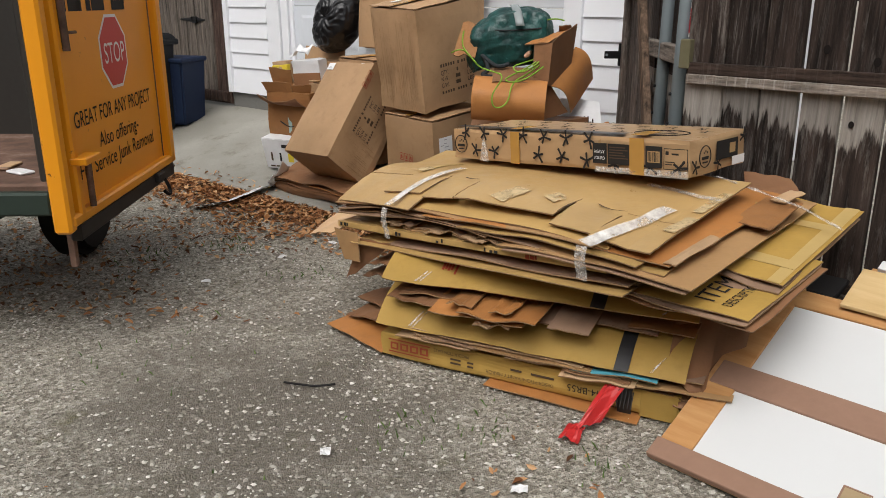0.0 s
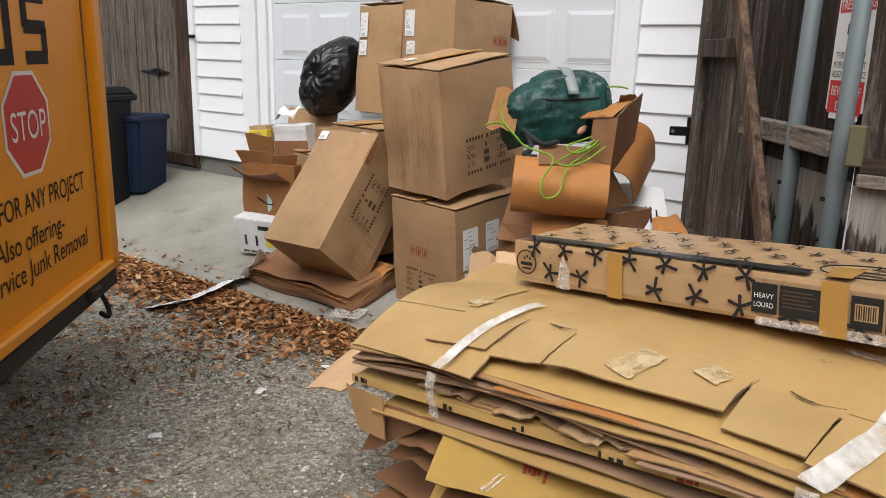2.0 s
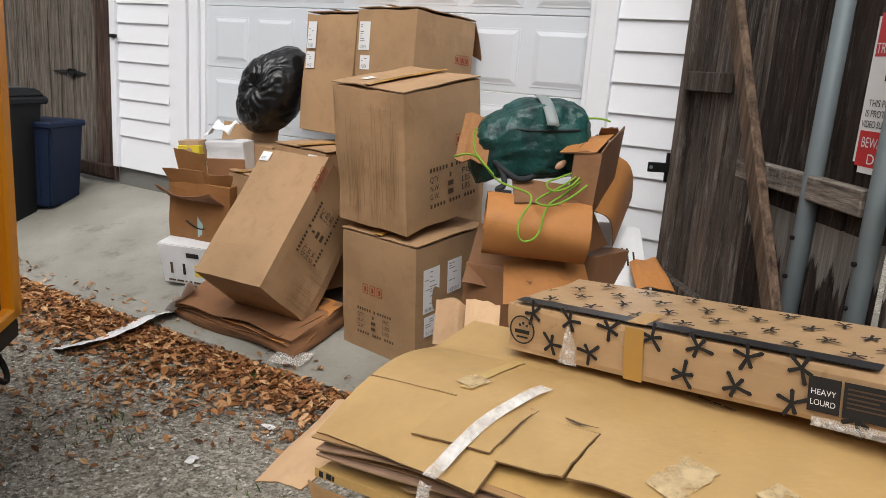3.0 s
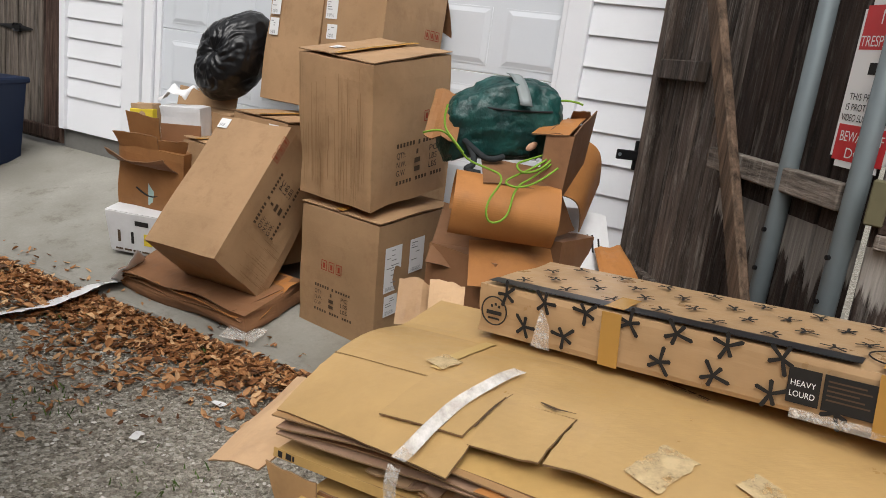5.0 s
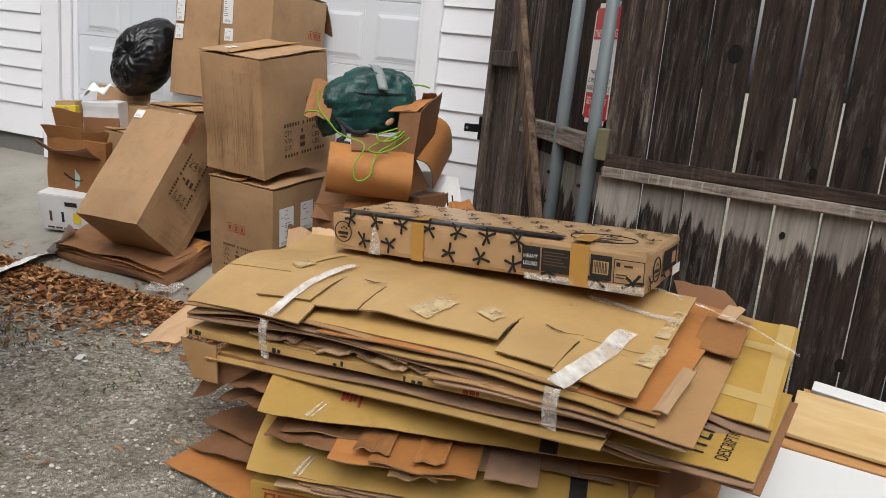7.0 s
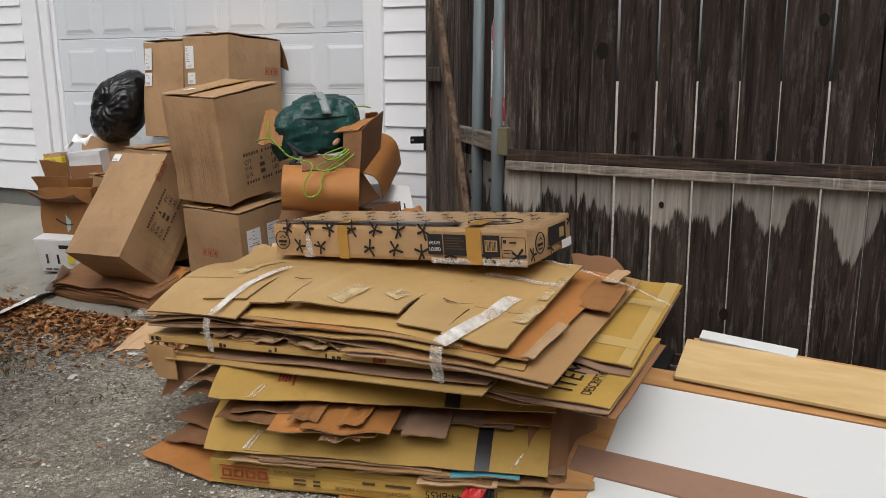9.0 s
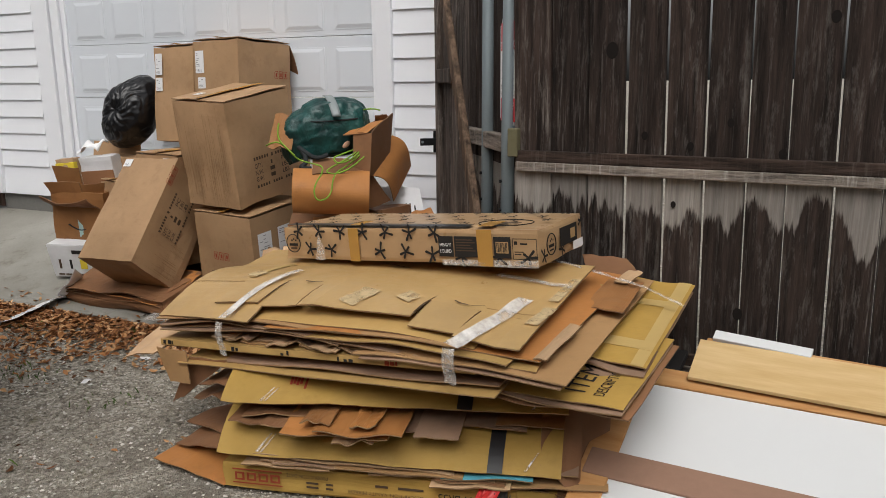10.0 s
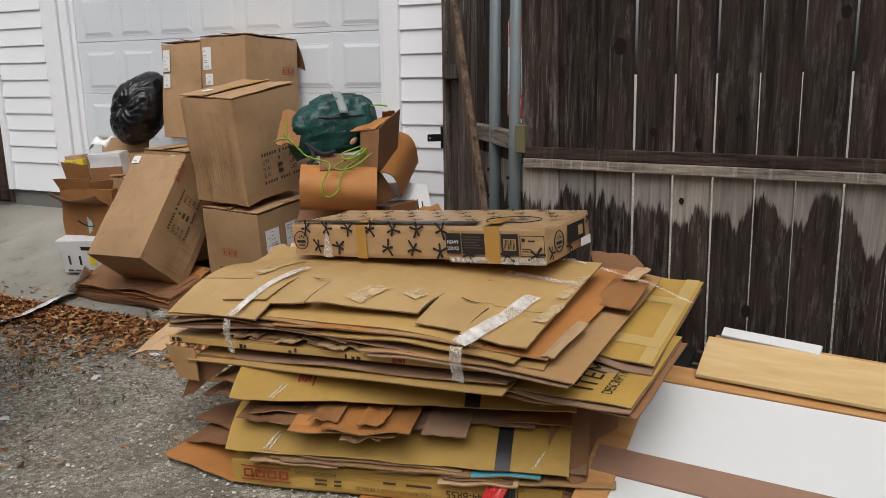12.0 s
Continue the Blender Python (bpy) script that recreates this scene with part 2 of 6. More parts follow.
def rusty():
    m, nt, b = material("rusty_bed_steel", 0.75)
    a = world_noise(nt, 5, 7, 0.7)
    nt.links.new(ramp(nt, a, [(0.3, (0.06, 0.04, 0.03)), (0.55, (0.16, 0.095, 0.07)), (0.75, (0.32, 0.25, 0.21))]), b.inputs["Base Color"])
    bump(nt, b, a, 0.4, 0.01)
    return m


RUST = rusty()


def gravel():
    """Fine crushed stone pressed into wet grey dirt, with smooth muddy lanes and a few leaf crumbs."""
    m, nt, b = material("wet_gravel", 0.75)
    g = nt.nodes.new("ShaderNodeNewGeometry")
    cells = node(nt, "ShaderNodeTexVoronoi", Scale=62.0)
    nt.links.new(g.outputs["Position"], cells.inputs["Vector"])
    cells2 = node(nt, "ShaderNodeTexVoronoi", Scale=170.0)
    nt.links.new(g.outputs["Position"], cells2.inputs["Vector"])
    sep = nt.nodes.new("ShaderNodeSeparateColor")
    nt.links.new(cells.outputs["Color"], sep.inputs[0])
    sep2 = nt.nodes.new("ShaderNodeSeparateColor")
    nt.links.new(cells2.outputs["Color"], sep2.inputs[0])
    patch = world_noise(nt, 1.3, 5, 0.6)
    stone = ramp(nt, sep.outputs[0], [(0.0, (0.10, 0.086, 0.066)), (0.4, (0.29, 0.262, 0.212)), (0.8, (0.50, 0.465, 0.395)), (1.0, (0.76, 0.73, 0.66))])
    small = ramp(nt, sep2.outputs[0], [(0.0, (0.09, 0.078, 0.06)), (1.0, (0.58, 0.535, 0.45))])
    col = mix(nt, 0.45, stone, small)
    mud = mix(nt, world_noise(nt, 30, 5, 0.7), (0.095, 0.082, 0.064), (0.205, 0.183, 0.15))
    # a smooth muddy wheel lane between the trailer and the heap
    at = nt.nodes.new("ShaderNodeSeparateXYZ")
    nt.links.new(g.outputs["Position"], at.inputs[0])
    off = calc(nt, "ABSOLUTE", calc(nt, "ADD", calc(nt, "ADD", at.outputs[0], 0.62), calc(nt, "MULTIPLY", calc(nt, "SUBTRACT", at.outputs[1], 2.9), 0.28)))
    lane = calc(nt, "SUBTRACT", 1.0, calc(nt, "MULTIPLY", off, 1.15))
    lane = calc(nt, "MINIMUM", lane, calc(nt, "MULTIPLY", calc(nt, "SUBTRACT", 4.1, at.outputs[1]), 0.9))
    muddy = calc(nt, "ADD", calc(nt, "MULTIPLY", calc(nt, "MAXIMUM", lane, -0.12), 0.34), patch)
    patch = muddy
    col = mix(nt, ramp(nt, patch, [(0.50, (0, 0, 0)), (0.74, (0.8,) * 3)]), col, mud)
    moss = world_noise(nt, 3.1, 6, 0.7)
    col = mix(nt, ramp(nt, moss, [(0.60, (0, 0, 0)), (0.72, (0.6,) * 3)]), col, (0.13, 0.125, 0.05))
    nt.links.new(col, b.inputs["Base Color"])
    nt.links.new(ramp(nt, patch, [(0.4, (0.8,) * 3), (0.65, (0.45,) * 3)]), b.inputs["Roughness"])
    bump(nt, b, mix(nt, 0.5, cells.outputs["Distance"], cells2.outputs["Distance"]), 0.95, 0.014)
    return m


def concrete():
    m, nt, b = material("damp_concrete", 0.6)
    a = world_noise(nt, 1.6, 6, 0.65)
    f = world_noise(nt, 60, 5, 0.7)
    dirt = world_noise(nt, 4.0, 7, 0.75)
    col = mix(nt, ramp(nt, a, [(0.35, (0, 0, 0)), (0.65, (1, 1, 1))]), (0.24, 0.225, 0.19), (0.37, 0.355, 0.315))
    col = mix(nt, calc(nt, "MULTIPLY", f, 0.5), col, (0.14, 0.135, 0.12))
    col = mix(nt, ramp(nt, dirt, [(0.56, (0, 0, 0)), (0.72, (0.7,) * 3)]), col, (0.12, 0.105, 0.08))
    nt.links.new(col, b.inputs["Base Color"])
    nt.links.new(ramp(nt, a, [(0.35, (0.4,) * 3), (0.65, (0.75,) * 3)]), b.inputs["Roughness"])
    bump(nt, b, f, 0.2, 0.004)
    return m


def island_stuff(name, stops, rough=0.8):
    m, nt, b = material(name, rough)
    g = nt.nodes.new("ShaderNodeNewGeometry")
    nt.links.new(ramp(nt, g.outputs["Random Per Island"], stops), b.inputs["Base Color"])
    return m


GRAVEL, CONCRETE = gravel(), concrete()
STONES = island_stuff("loose_stones", [(0.0, (0.14, 0.125, 0.10)), (0.45, (0.33, 0.305, 0.26)), (0.8, (0.50, 0.475, 0.42)), (1.0, (0.76, 0.74, 0.70))])
LEAF = island_stuff("fallen_leaves", [(0.0, (0.08, 0.036, 0.016)), (0.25, (0.21, 0.085, 0.032)), (0.7, (0.40, 0.19, 0.075)), (1.0, (0.60, 0.38, 0.20))], 0.6)
GRASS = island_stuff("weed_blades", [(0.0, (0.05, 0.09, 0.02)), (1.0, (0.13, 0.20, 0.05))])


# ---- mesh helpers ----
def thing(name, label, category, m=None, group="", kind=""):
    ob = new(name)
    ob.empty_display_size = 0.05
    if m is not None:
        ob.matrix_world = m
    return tagged(ob, label, category, group, kind)


def mesh_of(name, verts, faces, mats, slots=None, smooth=False):
    me = bpy.data.meshes.new(name)
    me.from_pydata([tuple(v) for v in verts], [], faces)
    for mt in mats if isinstance(mats, (list, tuple)) else (mats,):
        me.materials.append(mt)
    if slots:
        me.polygons.foreach_set("material_index", slots)
    if smooth:
        me.polygons.foreach_set("use_smooth", [True] * len(me.polygons))
    me.update()
    return me


def piece(name, me, parent=None, m=None, label=""):
    ob = new(name, me)
    if parent is not None:
        ob.parent = parent
    if m is not None:
        ob.matrix_basis = m
    return tagged(ob, label)


def part(name, bm, mat, parent=None, label="", m=None, smooth=False):
    me = bpy.data.meshes.new(name)
    bm.to_mesh(me)
    bm.free()
    for mt in mat if isinstance(mat, (list, tuple)) else (mat,):
        me.materials.append(mt)
    if smooth:
        me.polygons.foreach_set("use_smooth", [True] * len(me.polygons))
    return piece(name, me, parent, m, label)


def block(sx, sy, sz, bevel=0.004, at=(0, 0, 0), seg=1):
    """A bevelled block with its middle at the given place."""
    bm = bmesh.new()
    bmesh.ops.create_cube(bm, size=1.0, matrix=Matrix.LocRotScale(at, None, (sx, sy, sz)))
    if bevel:
        bmesh.ops.bevel(bm, geom=bm.edges[:], offset=bevel, segments=seg, affect="EDGES", profile=0.6)
    return bm


def rod(r, length, seg=16):
    bm = bmesh.new()
    bmesh.ops.create_cone(bm, cap_ends=True, segments=seg, radius1=r, radius2=r, depth=length)
    return bm


def bent(name, fn, nu, nv, thick, mats, parent=None, label="", m=None, smooth=False):
    """A sheet of board: fn(u, v) gives its upper side, thick its board; the cut edges take the second material."""
    p = np.array([[fn(i / nu, j / nv) for i in range(nu + 1)] for j in range(nv + 1)], float)
    du = np.gradient(p, axis=1)
    dv = np.gradient(p, axis=0)
    nrm = np.cross(du, dv)
    nrm /= np.linalg.norm(nrm, axis=2, keepdims=True) + 1e-9
    low = p - nrm * thick
    w, h = nu + 1, nv + 1
    verts = list(p.reshape(-1, 3)) + list(low.reshape(-1, 3))
    off = w * h
    faces, slots = [], []
    for j in range(nv):
        for i in range(nu):
            a = j * w + i
            faces += [(a, a + 1, a + 1 + w, a + w), (off + a, off + a + w, off + a + 1 + w, off + a + 1)]
            slots += [0, 0]
    ring = [i for i in range(w)] + [j * w + w - 1 for j in range(1, h)] + [(h - 1) * w + i for i in range(w - 2, -1, -1)] + [j * w for j in range(h - 2, 0, -1)]
    for a, b in zip(ring, ring[1:] + ring[:1]):
        faces.append((b, a, off + a, off + b))
        slots.append(1)
    return piece(name, mesh_of(name, verts, faces, mats, slots, smooth), parent, m, label)


def quad(c00, c10, c11, c01, bow=0.0, wob=0.012, seed=0.0, crease=None):
    """A bilinear sheet with a bow, a slow waviness and perhaps one crease across it."""
    a, b, c, d = (Vector(v) for v in (c00, c10, c11, c01))

    def fn(u, v):
        p = (a * (1 - u) + b * u) * (1 - v) + (d * (1 - u) + c * u) * v
        z = bow * math.sin(math.pi * u) * (0.35 + 0.65 * math.sin(math.pi * min(1, v + 0.15)))
        z += wob * noise.noise(Vector((u * 3 + seed * 7.1, v * 2 + seed * 3.3, seed)))
        if crease:
            z += crease[1] * max(0.0, 1 - abs(u - crease[0]) / crease[2])
        return (p.x, p.y, p.z + z)

    return fn


def words(name, text, size, mat, parent, m, label="", width=None, lift=0.0008, align="LEFT"):
    cu = bpy.data.curves.new(name, "FONT")
    cu.body, cu.size, cu.align_x = text, size, align
    tmp = bpy.data.objects.new(name, cu)
    scene.collection.objects.link(tmp)
    me = bpy.data.meshes.new_from_object(tmp.evaluated_get(bpy.context.evaluated_depsgraph_get()))
    scene.collection.objects.unlink(tmp)
    bpy.data.objects.remove(tmp)
    me.materials.clear()
    me.materials.append(mat)
    if width:
        xs = [v.co.x for v in me.vertices]
        k = width / max(1e-6, max(xs) - min(xs))
        for v in me.vertices:
            v.co.x *= k
    return piece(name, me, parent, m @ Matrix.Translation((0, 0, lift)), label)


def bars(rows, mat, name, parent, m, label=""):
    """Unreadable print: flat bars (x, y, width, height) in the plane of m."""
    if len(rows) <= 14:
        for x, y, w, h in rows:
            ob = piece(name, mesh_of(name, [(x, y, 0.0008), (x + w, y, 0.0008), (x + w, y + h, 0.0008), (x, y + h, 0.0008)], [(0, 1, 2, 3)], mat), parent, m, label)
        return ob
    verts, faces = [], []
    for x, y, w, h in rows:
        k = len(verts)
        verts += [(x, y, 0.0008), (x + w, y, 0.0008), (x + w, y + h, 0.0008), (x, y + h, 0.0008)]
        faces.append((k, k + 1, k + 2, k + 3))
    return tagged(piece(name, mesh_of(name, verts, faces, mat), parent, m, label), kind="stuff")


def tube(name, pts, r, mat, parent=None, label="", m=None):
    cu = bpy.data.curves.new(name, "CURVE")
    cu.dimensions, cu.bevel_depth, cu.bevel_resolution = "3D", r, 2
    sp = cu.splines.new("NURBS")
    sp.points.add(len(pts) - 1)
    for q, v in zip(sp.points, pts):
        q.co = (*v, 1)
    sp.use_endpoint_u, sp.order_u = True, 3
    tmp = bpy.data.objects.new(name, cu)
    scene.collection.objects.link(tmp)
    me = bpy.data.meshes.new_from_object(tmp.evaluated_get(bpy.context.evaluated_depsgraph_get()))
    scene.collection.objects.unlink(tmp)
    bpy.data.objects.remove(tmp)
    me.materials.clear()
    me.materials.append(mat)
    return piece(name, me, parent, m, label)


WALL = pose(0.852, 6.191, 0, 0, 0, -38.0)      # x along the garage front, y into the garage
FENCE = pose(1.175, 3.856, 0, 0, 0, -42.6)     # x along the long fence, y behind it


def slab_z(p):
    """Height of the sloping concrete apron under a place."""
    return 0.035 + 0.25 * ((WALL.inverted() @ Vector((p[0], p[1], 0))).y + 1.433)


# ---- ground, apron ----
def build_ground():
    n, verts, faces = 90, [], []
    ax = [-600, -200, -60, -20, -8] + [-6 + 12 * i / n for i in range(n + 1)] + [8, 20, 60, 200, 600]
    ay = [-600, -200, -60, -20, -6] + [-2 + 10 * i / n for i in range(n + 1)] + [12, 20, 60, 200, 600]
    w = len(ax)
    for y in ay:
        for x in ax:
            z = 0.0
            if -6 <= x <= 6 and -2 <= y <= 8:
                z = 0.018 * noise.noise(Vector((x * 0.9, y * 0.9, 3))) + 0.006 * noise.noise(Vector((x * 5, y * 5, 1))) - 0.004
            verts.append((x, y, z))
    for j in range(len(ay) - 1):
        for i in range(w - 1):
            a = j * w + i
            faces.append((a, a + 1, a + 1 + w, a + w))
    tagged(piece("ground", mesh_of("ground", verts, faces, GRAVEL, smooth=True)), "wet grey gravel and packed dirt driveway ground", "ground", kind="structure")


build_ground()


def build_slab():
    verts, faces, nx = [], [], 40
    for i in range(nx + 1):
        x = -7.5 + 9.2 * i / nx
        wob = 0.02 * noise.noise(Vector((x * 2.2, 0, 0)))
        y0 = -1.433 + wob
        for y, z in ((y0, -0.05), (y0, 0.022), (y0 + 0.015, 0.036), (0.4, 0.035 + 0.25 * 1.833), (0.4, -0.05)):
            verts.append((x, y, z))
    for i in range(nx):
        for k in range(4):
            a = i * 5 + k
            faces.append((a, a + 5, a + 6, a + 1))
    ob = piece("pavement", mesh_of("pavement", verts, faces, CONCRETE), None, WALL)
    tagged(ob, "damp stained concrete apron sloping up to the garage", "pavement", kind="structure")


build_slab()


# ---- garage front ----
def lap_board(w, h):
    """One lap of siding: lower edge proud, upper edge tucked in."""
    v = [(-w / 2, 0.0, h + 0.02), (w / 2, 0.0, h + 0.02), (-w / 2, -0.018, 0), (w / 2, -0.018, 0), (-w / 2, -0.004, 0), (w / 2, -0.004, 0), (-w / 2, 0.006, h + 0.02), (w / 2, 0.006, h + 0.02)]
    f = [(0, 1, 3, 2)[::-1], (2, 3, 5, 4)[::-1], (4, 5, 7, 6)[::-1], (6, 7, 1, 0)[::-1], (0, 2, 4, 6)[::-1], (1, 7, 5, 3)[::-1]]
    return mesh_of("siding_board", v, f, WHITEPAINT)


def build_garage():
    wall = tagged(new("wall_garage"), "white painted lap siding garage front wall", "wall", kind="structure")
    wall.matrix_world = WALL
    core_l = block(1.15, 0.14, 2.6, 0, (-3.755, 0.08, 1.86))
    part("wall_core", core_l, WHITEPAINT, wall)
    part("wall_core", block(1.4, 0.14, 2.6, 0, (0.72, 0.08, 1.86)), WHITEPAINT, wall)
    part("wall_header", block(5.2, 0.14, 0.9, 0, (-1.6, 0.081, 2.95)), WHITEPAINT, wall)
    part("foundation", block(0.74, 0.16, 0.5, 0.01, (-3.94, 0.10, 0.33)), FOUND, wall, "dark damp concrete foundation")
    lb = lap_board(0.70, 0.157)
    big = lap_board(0.70, 0.276)
    piece("siding_board", big, wall, pose(-3.93, 0, 0.56))
    for i in range(11):
        piece("siding_board", lb, wall, pose(-3.93, 0, 0.836 + 0.157 * i))
    rb = lap_board(1.25, 0.1685)
    for i in range(14):
        piece("siding_board", rb, wall, pose(0.775, 0, 1.26 + 0.1685 * (i - 6)))
    for x, w, z0 in ((-4.265, 0.07, 0.56), (0.085, 0.13, 0.42), (-3.44, 0.20, 0.40), (-3.28, 0.10, 0.40)):
        d = 0.05 if x != -3.28 else 0.03
        part("trim_board", block(w, d, 2.5 - z0 + 0.3, 0.004, (x, 0.005 - d / 2, (2.8 + z0) / 2)), WHITEPAINT, wall)
    part("door_stop", block(0.035, 0.03, 2.4, 0.003, (0.002, -0.01, 1.55)), WHITEPAINT, wall)
    # the sectional door, recessed a little
    door = tagged(new("garage_door"), "closed white sectional garage door with embossed panels", "garage door")
    door.matrix_world = WALL @ pose(0, 0.03, 0)
    for s, z in enumerate((0.375, 0.575, 1.03, 1.485, 1.94, 2.395)):
        h = 0.2 if s == 0 else 0.455
        sec = part("door_section", block(3.22, 0.04, h - 0.004, 0.003, (-1.61, 0.02, z + h / 2)), DOORPAINT, door)
        if s == 0:
            continue
        for c in range(7):
            x0 = -3.09 + 0.4525 * c
            bm = bmesh.new()
            zs, ze, w = z + 0.045, z + h - 0.08, 0.365
            outer = [(x0, 0, zs), (x0 + w, 0, zs), (x0 + w, 0, ze), (x0, 0, ze)]

            def inset(q, k, y):
                return [(q[0][0] + k, y, q[0][2] + k * 0.8), (q[1][0] - k, y, q[1][2] + k * 0.8), (q[2][0] - k, y, q[2][2] - k * 0.8), (q[3][0] + k, y, q[3][2] - k * 0.8)]

            rings = [[bm.verts.new(p) for p in inset(outer, k, y)] for k, y in ((-0.002, 0.004), (0.0, -0.003), (0.012, -0.003), (0.045, -0.010))]
            for ra, rb2 in zip(rings, rings[1:]):
                for i in range(4):
                    bm.faces.new((ra[i], ra[(i + 1) % 4], rb2[(i + 1) % 4], rb2[i]))
            bm.faces.new(rings[-1])
            part("door_panel", bm, DOORPAINT, sec)
    # closing walls of the garage behind and above
    part("wall_side", block(0.12, 1.3, 3.2, 0.01, (1.35, 0.86, 1.8)), WHITEPAINT, wall)
    part("wall_side", block(0.12, 4.0, 3.2, 0.01, (-4.25, 2.2, 1.8)), WHITEPAINT, wall)


build_garage()


def build_sky_blockers():
    """Plain unseen walls, added to keep low sky light off upright faces."""
    for name, sx, sy, h, x, y in (("wall_south", 17.0, 0.25, 4.6, -1.0, -4.6), ("wall_west", 0.25, 13.0, 4.6, -8.6, 2.0), ("wall_east", 0.25, 8.0, 4.0, 7.0, -0.5)):
        w = part(name, block(sx, sy, h, 0.02, (0, 0, h / 2)), BLOCKERWOOD, m=pose(x, y, -0.02))
        tagged(w, "plain dark timber wall, added unseen to block low sky light", "wall", kind="structure")


BLOCKERWOOD = weathered_wood("dark_sky_blocker_wood", (0.22, 0.20, 0.17), (0.06, 0.05, 0.04), False)
build_sky_blockers()


# ---- fences ----
def picket_mesh(name, w, h, d, mat, seed):
    """A fence board with eased edges and a slight wander along its sides."""
    rows = 6
    verts, faces = [], []
    for i in range(rows + 1):
        z = h * i / rows
        a = 0.0015 * noise.noise(Vector((z * 2.1, seed, 0)))
        b = 0.0015 * noise.noise(Vector((z * 2.1, seed, 9)))
        verts += [(-w / 2 + a, 0, z), (-w / 2 + a + 0.004, -d, z), (w / 2 + b - 0.004, -d, z), (w / 2 + b, 0, z)]
    for i in range(rows):
        for k in range(4):
            q = i * 4
            faces.append((q + k, q + (k + 1) % 4, q + 4 + (k + 1) % 4, q + 4 + k))
    faces += [(3, 2, 1, 0), (rows * 4, rows * 4 + 1, rows * 4 + 2, rows * 4 + 3)]
    faces = [f[::-1] for f in faces]
    return mesh_of(name, verts, faces, mat)


def build_long_fence():
    fence = thing("wooden_fence", "tall weathered dark board fence with damp stains", "fence", FENCE)
    edges = [-0.025, 0.162, 0.334, 0.503, 0.673, 0.84, 1.007, 1.16, 1.333, 1.5, 1.675, 1.85, 2.03, 2.2, 2.38, 2.55, 2.72]
    half_gap = {0.503: 0.005, 0.673: 0.005, 0.84: 0.004, 1.007: 0.0025, 1.333: 0.004, 1.675: 0.004}
    rnd = random.Random(4)
    for i, (a, b) in enumerate(zip(edges, edges[1:])):
        ga, gb = (half_gap.get(e, 0.001) for e in (a, b))
        me = picket_mesh("picket", b - a - ga - gb, 2.35, 0.02, PICKET, i)
        piece("picket", me, fence, pose((a + ga + b - gb) / 2 + 0.021, 0.005 + rnd.uniform(-0.003, 0.003), 0.03, 0, -1.0 + rnd.uniform(-0.04, 0.04), 0))
    for z in (0.32, 1.185, 2.1):
        r = part("rail", block(2.86, 0.036, 0.044, 0.004, (1.425, -0.034, z + 0.021)), RAILW, fence, "dry grey lower batten of the rail")
        part("upper_batten", block(2.86, 0.028, 0.052, 0.004, (1.427, -0.030, z + 0.069)), RAILWET, r, "damp dark brown upper batten")
    # small flat knots in the boards
    for x, z, r in ((0.40, 1.72, 0.027), (1.13, 1.30, 0.016), (1.28, 1.82, 0.018), (0.56, 1.36, 0.014), (0.76, 1.32, 0.014), (0.70, 1.07, 0.011), (1.0, 0.62, 0.02), (0.92, 1.42, 0.014)):
        bm = bmesh.new()
        bmesh.ops.create_circle(bm, cap_ends=True, segments=12, radius=r, matrix=pose(x + 0.043 - 0.029 * x, -0.0195, z, 90) @ Matrix.Diagonal((1, 1.35, 1, 1)))
        part("knot", bm, DARKKNOT, fence)
    part("bracket_block", block(0.05, 0.05, 0.13, 0.004, (-0.02, -0.03, 1.315)), MOSSY, fence, "mossy wooden bracket block")


DARKKNOT = plain("dark_knot", (0.011, 0.008, 0.007), 0.8, var=0.5, scale=60)
MOSSY = plain("mossy_wood", (0.16, 0.145, 0.085), 0.85, var=0.6)
build_long_fence()


def build_side_fence():
    """The short gate leaf that runs from the garage corner to the steel posts."""
    m = Matrix.Translation((1.19, 5.60, 0)) @ pose(0, 0, 0, 0, 0, -91.0)
    f = thing("wooden_gate", "narrow weathered dark board gate with diagonal brace", "gate", m)
    xs = [0.0, 0.14, 0.30, 0.475, 0.64, 0.80, 0.965, 1.13, 1.30, 1.46, 1.66]
    rnd = random.Random(9)
    for i, (a, b) in enumerate(zip(xs, xs[1:])):
        me = picket_mesh("picket", b - a - 0.006, 2.3, 0.02, GATEB if i < 5 else PICKET, i + 40)
        piece("picket", me, f, pose((a + b) / 2, 0.03 + rnd.uniform(-0.004, 0.004), 0.06, 0, rnd.uniform(-0.2, 0.2), 0))
    part("edge_post", block(0.09, 0.07, 2.4, 0.006, (0.02, 0.01, 1.28)), GATEB, f)
    part("rail", block(0.42, 0.05, 0.09, 0.005, (0.30, -0.02, 1.63)), GATEB, f)
    part("rail", block(0.85, 0.05, 0.085, 0.005, (1.18, -0.02, 1.30)), RAILW, f, "pale split weathered rail")
    part("rail", block(0.75, 0.05, 0.10, 0.005, (0.42, -0.02, 0.62), ), GATEB, f)
    length = math.hypot(0.70, 1.15) + 0.25
    part("diagonal_brace", block(0.085, 0.04, length + 0.5, 0.005), BRACEW, f, "brown diagonal brace", pose(0.88, -0.066, 1.45, 0, -31.7, 0))
    h = part("strap_hinge", block(0.014, 0.12, 0.05, 0.004, (-0.02, -0.075, 1.19)), IRON, f, "black iron hinge")
    part("hinge_plate", block(0.014, 0.05, 0.15, 0.004, (-0.03, -0.015, 1.19)), IRON, h)
    bm = rod(0.009, 0.02)
    part("bolt", bm, STEEL, h, m=pose(-0.02, -0.12, 1.19, 0, 90, 0))


build_side_fence()


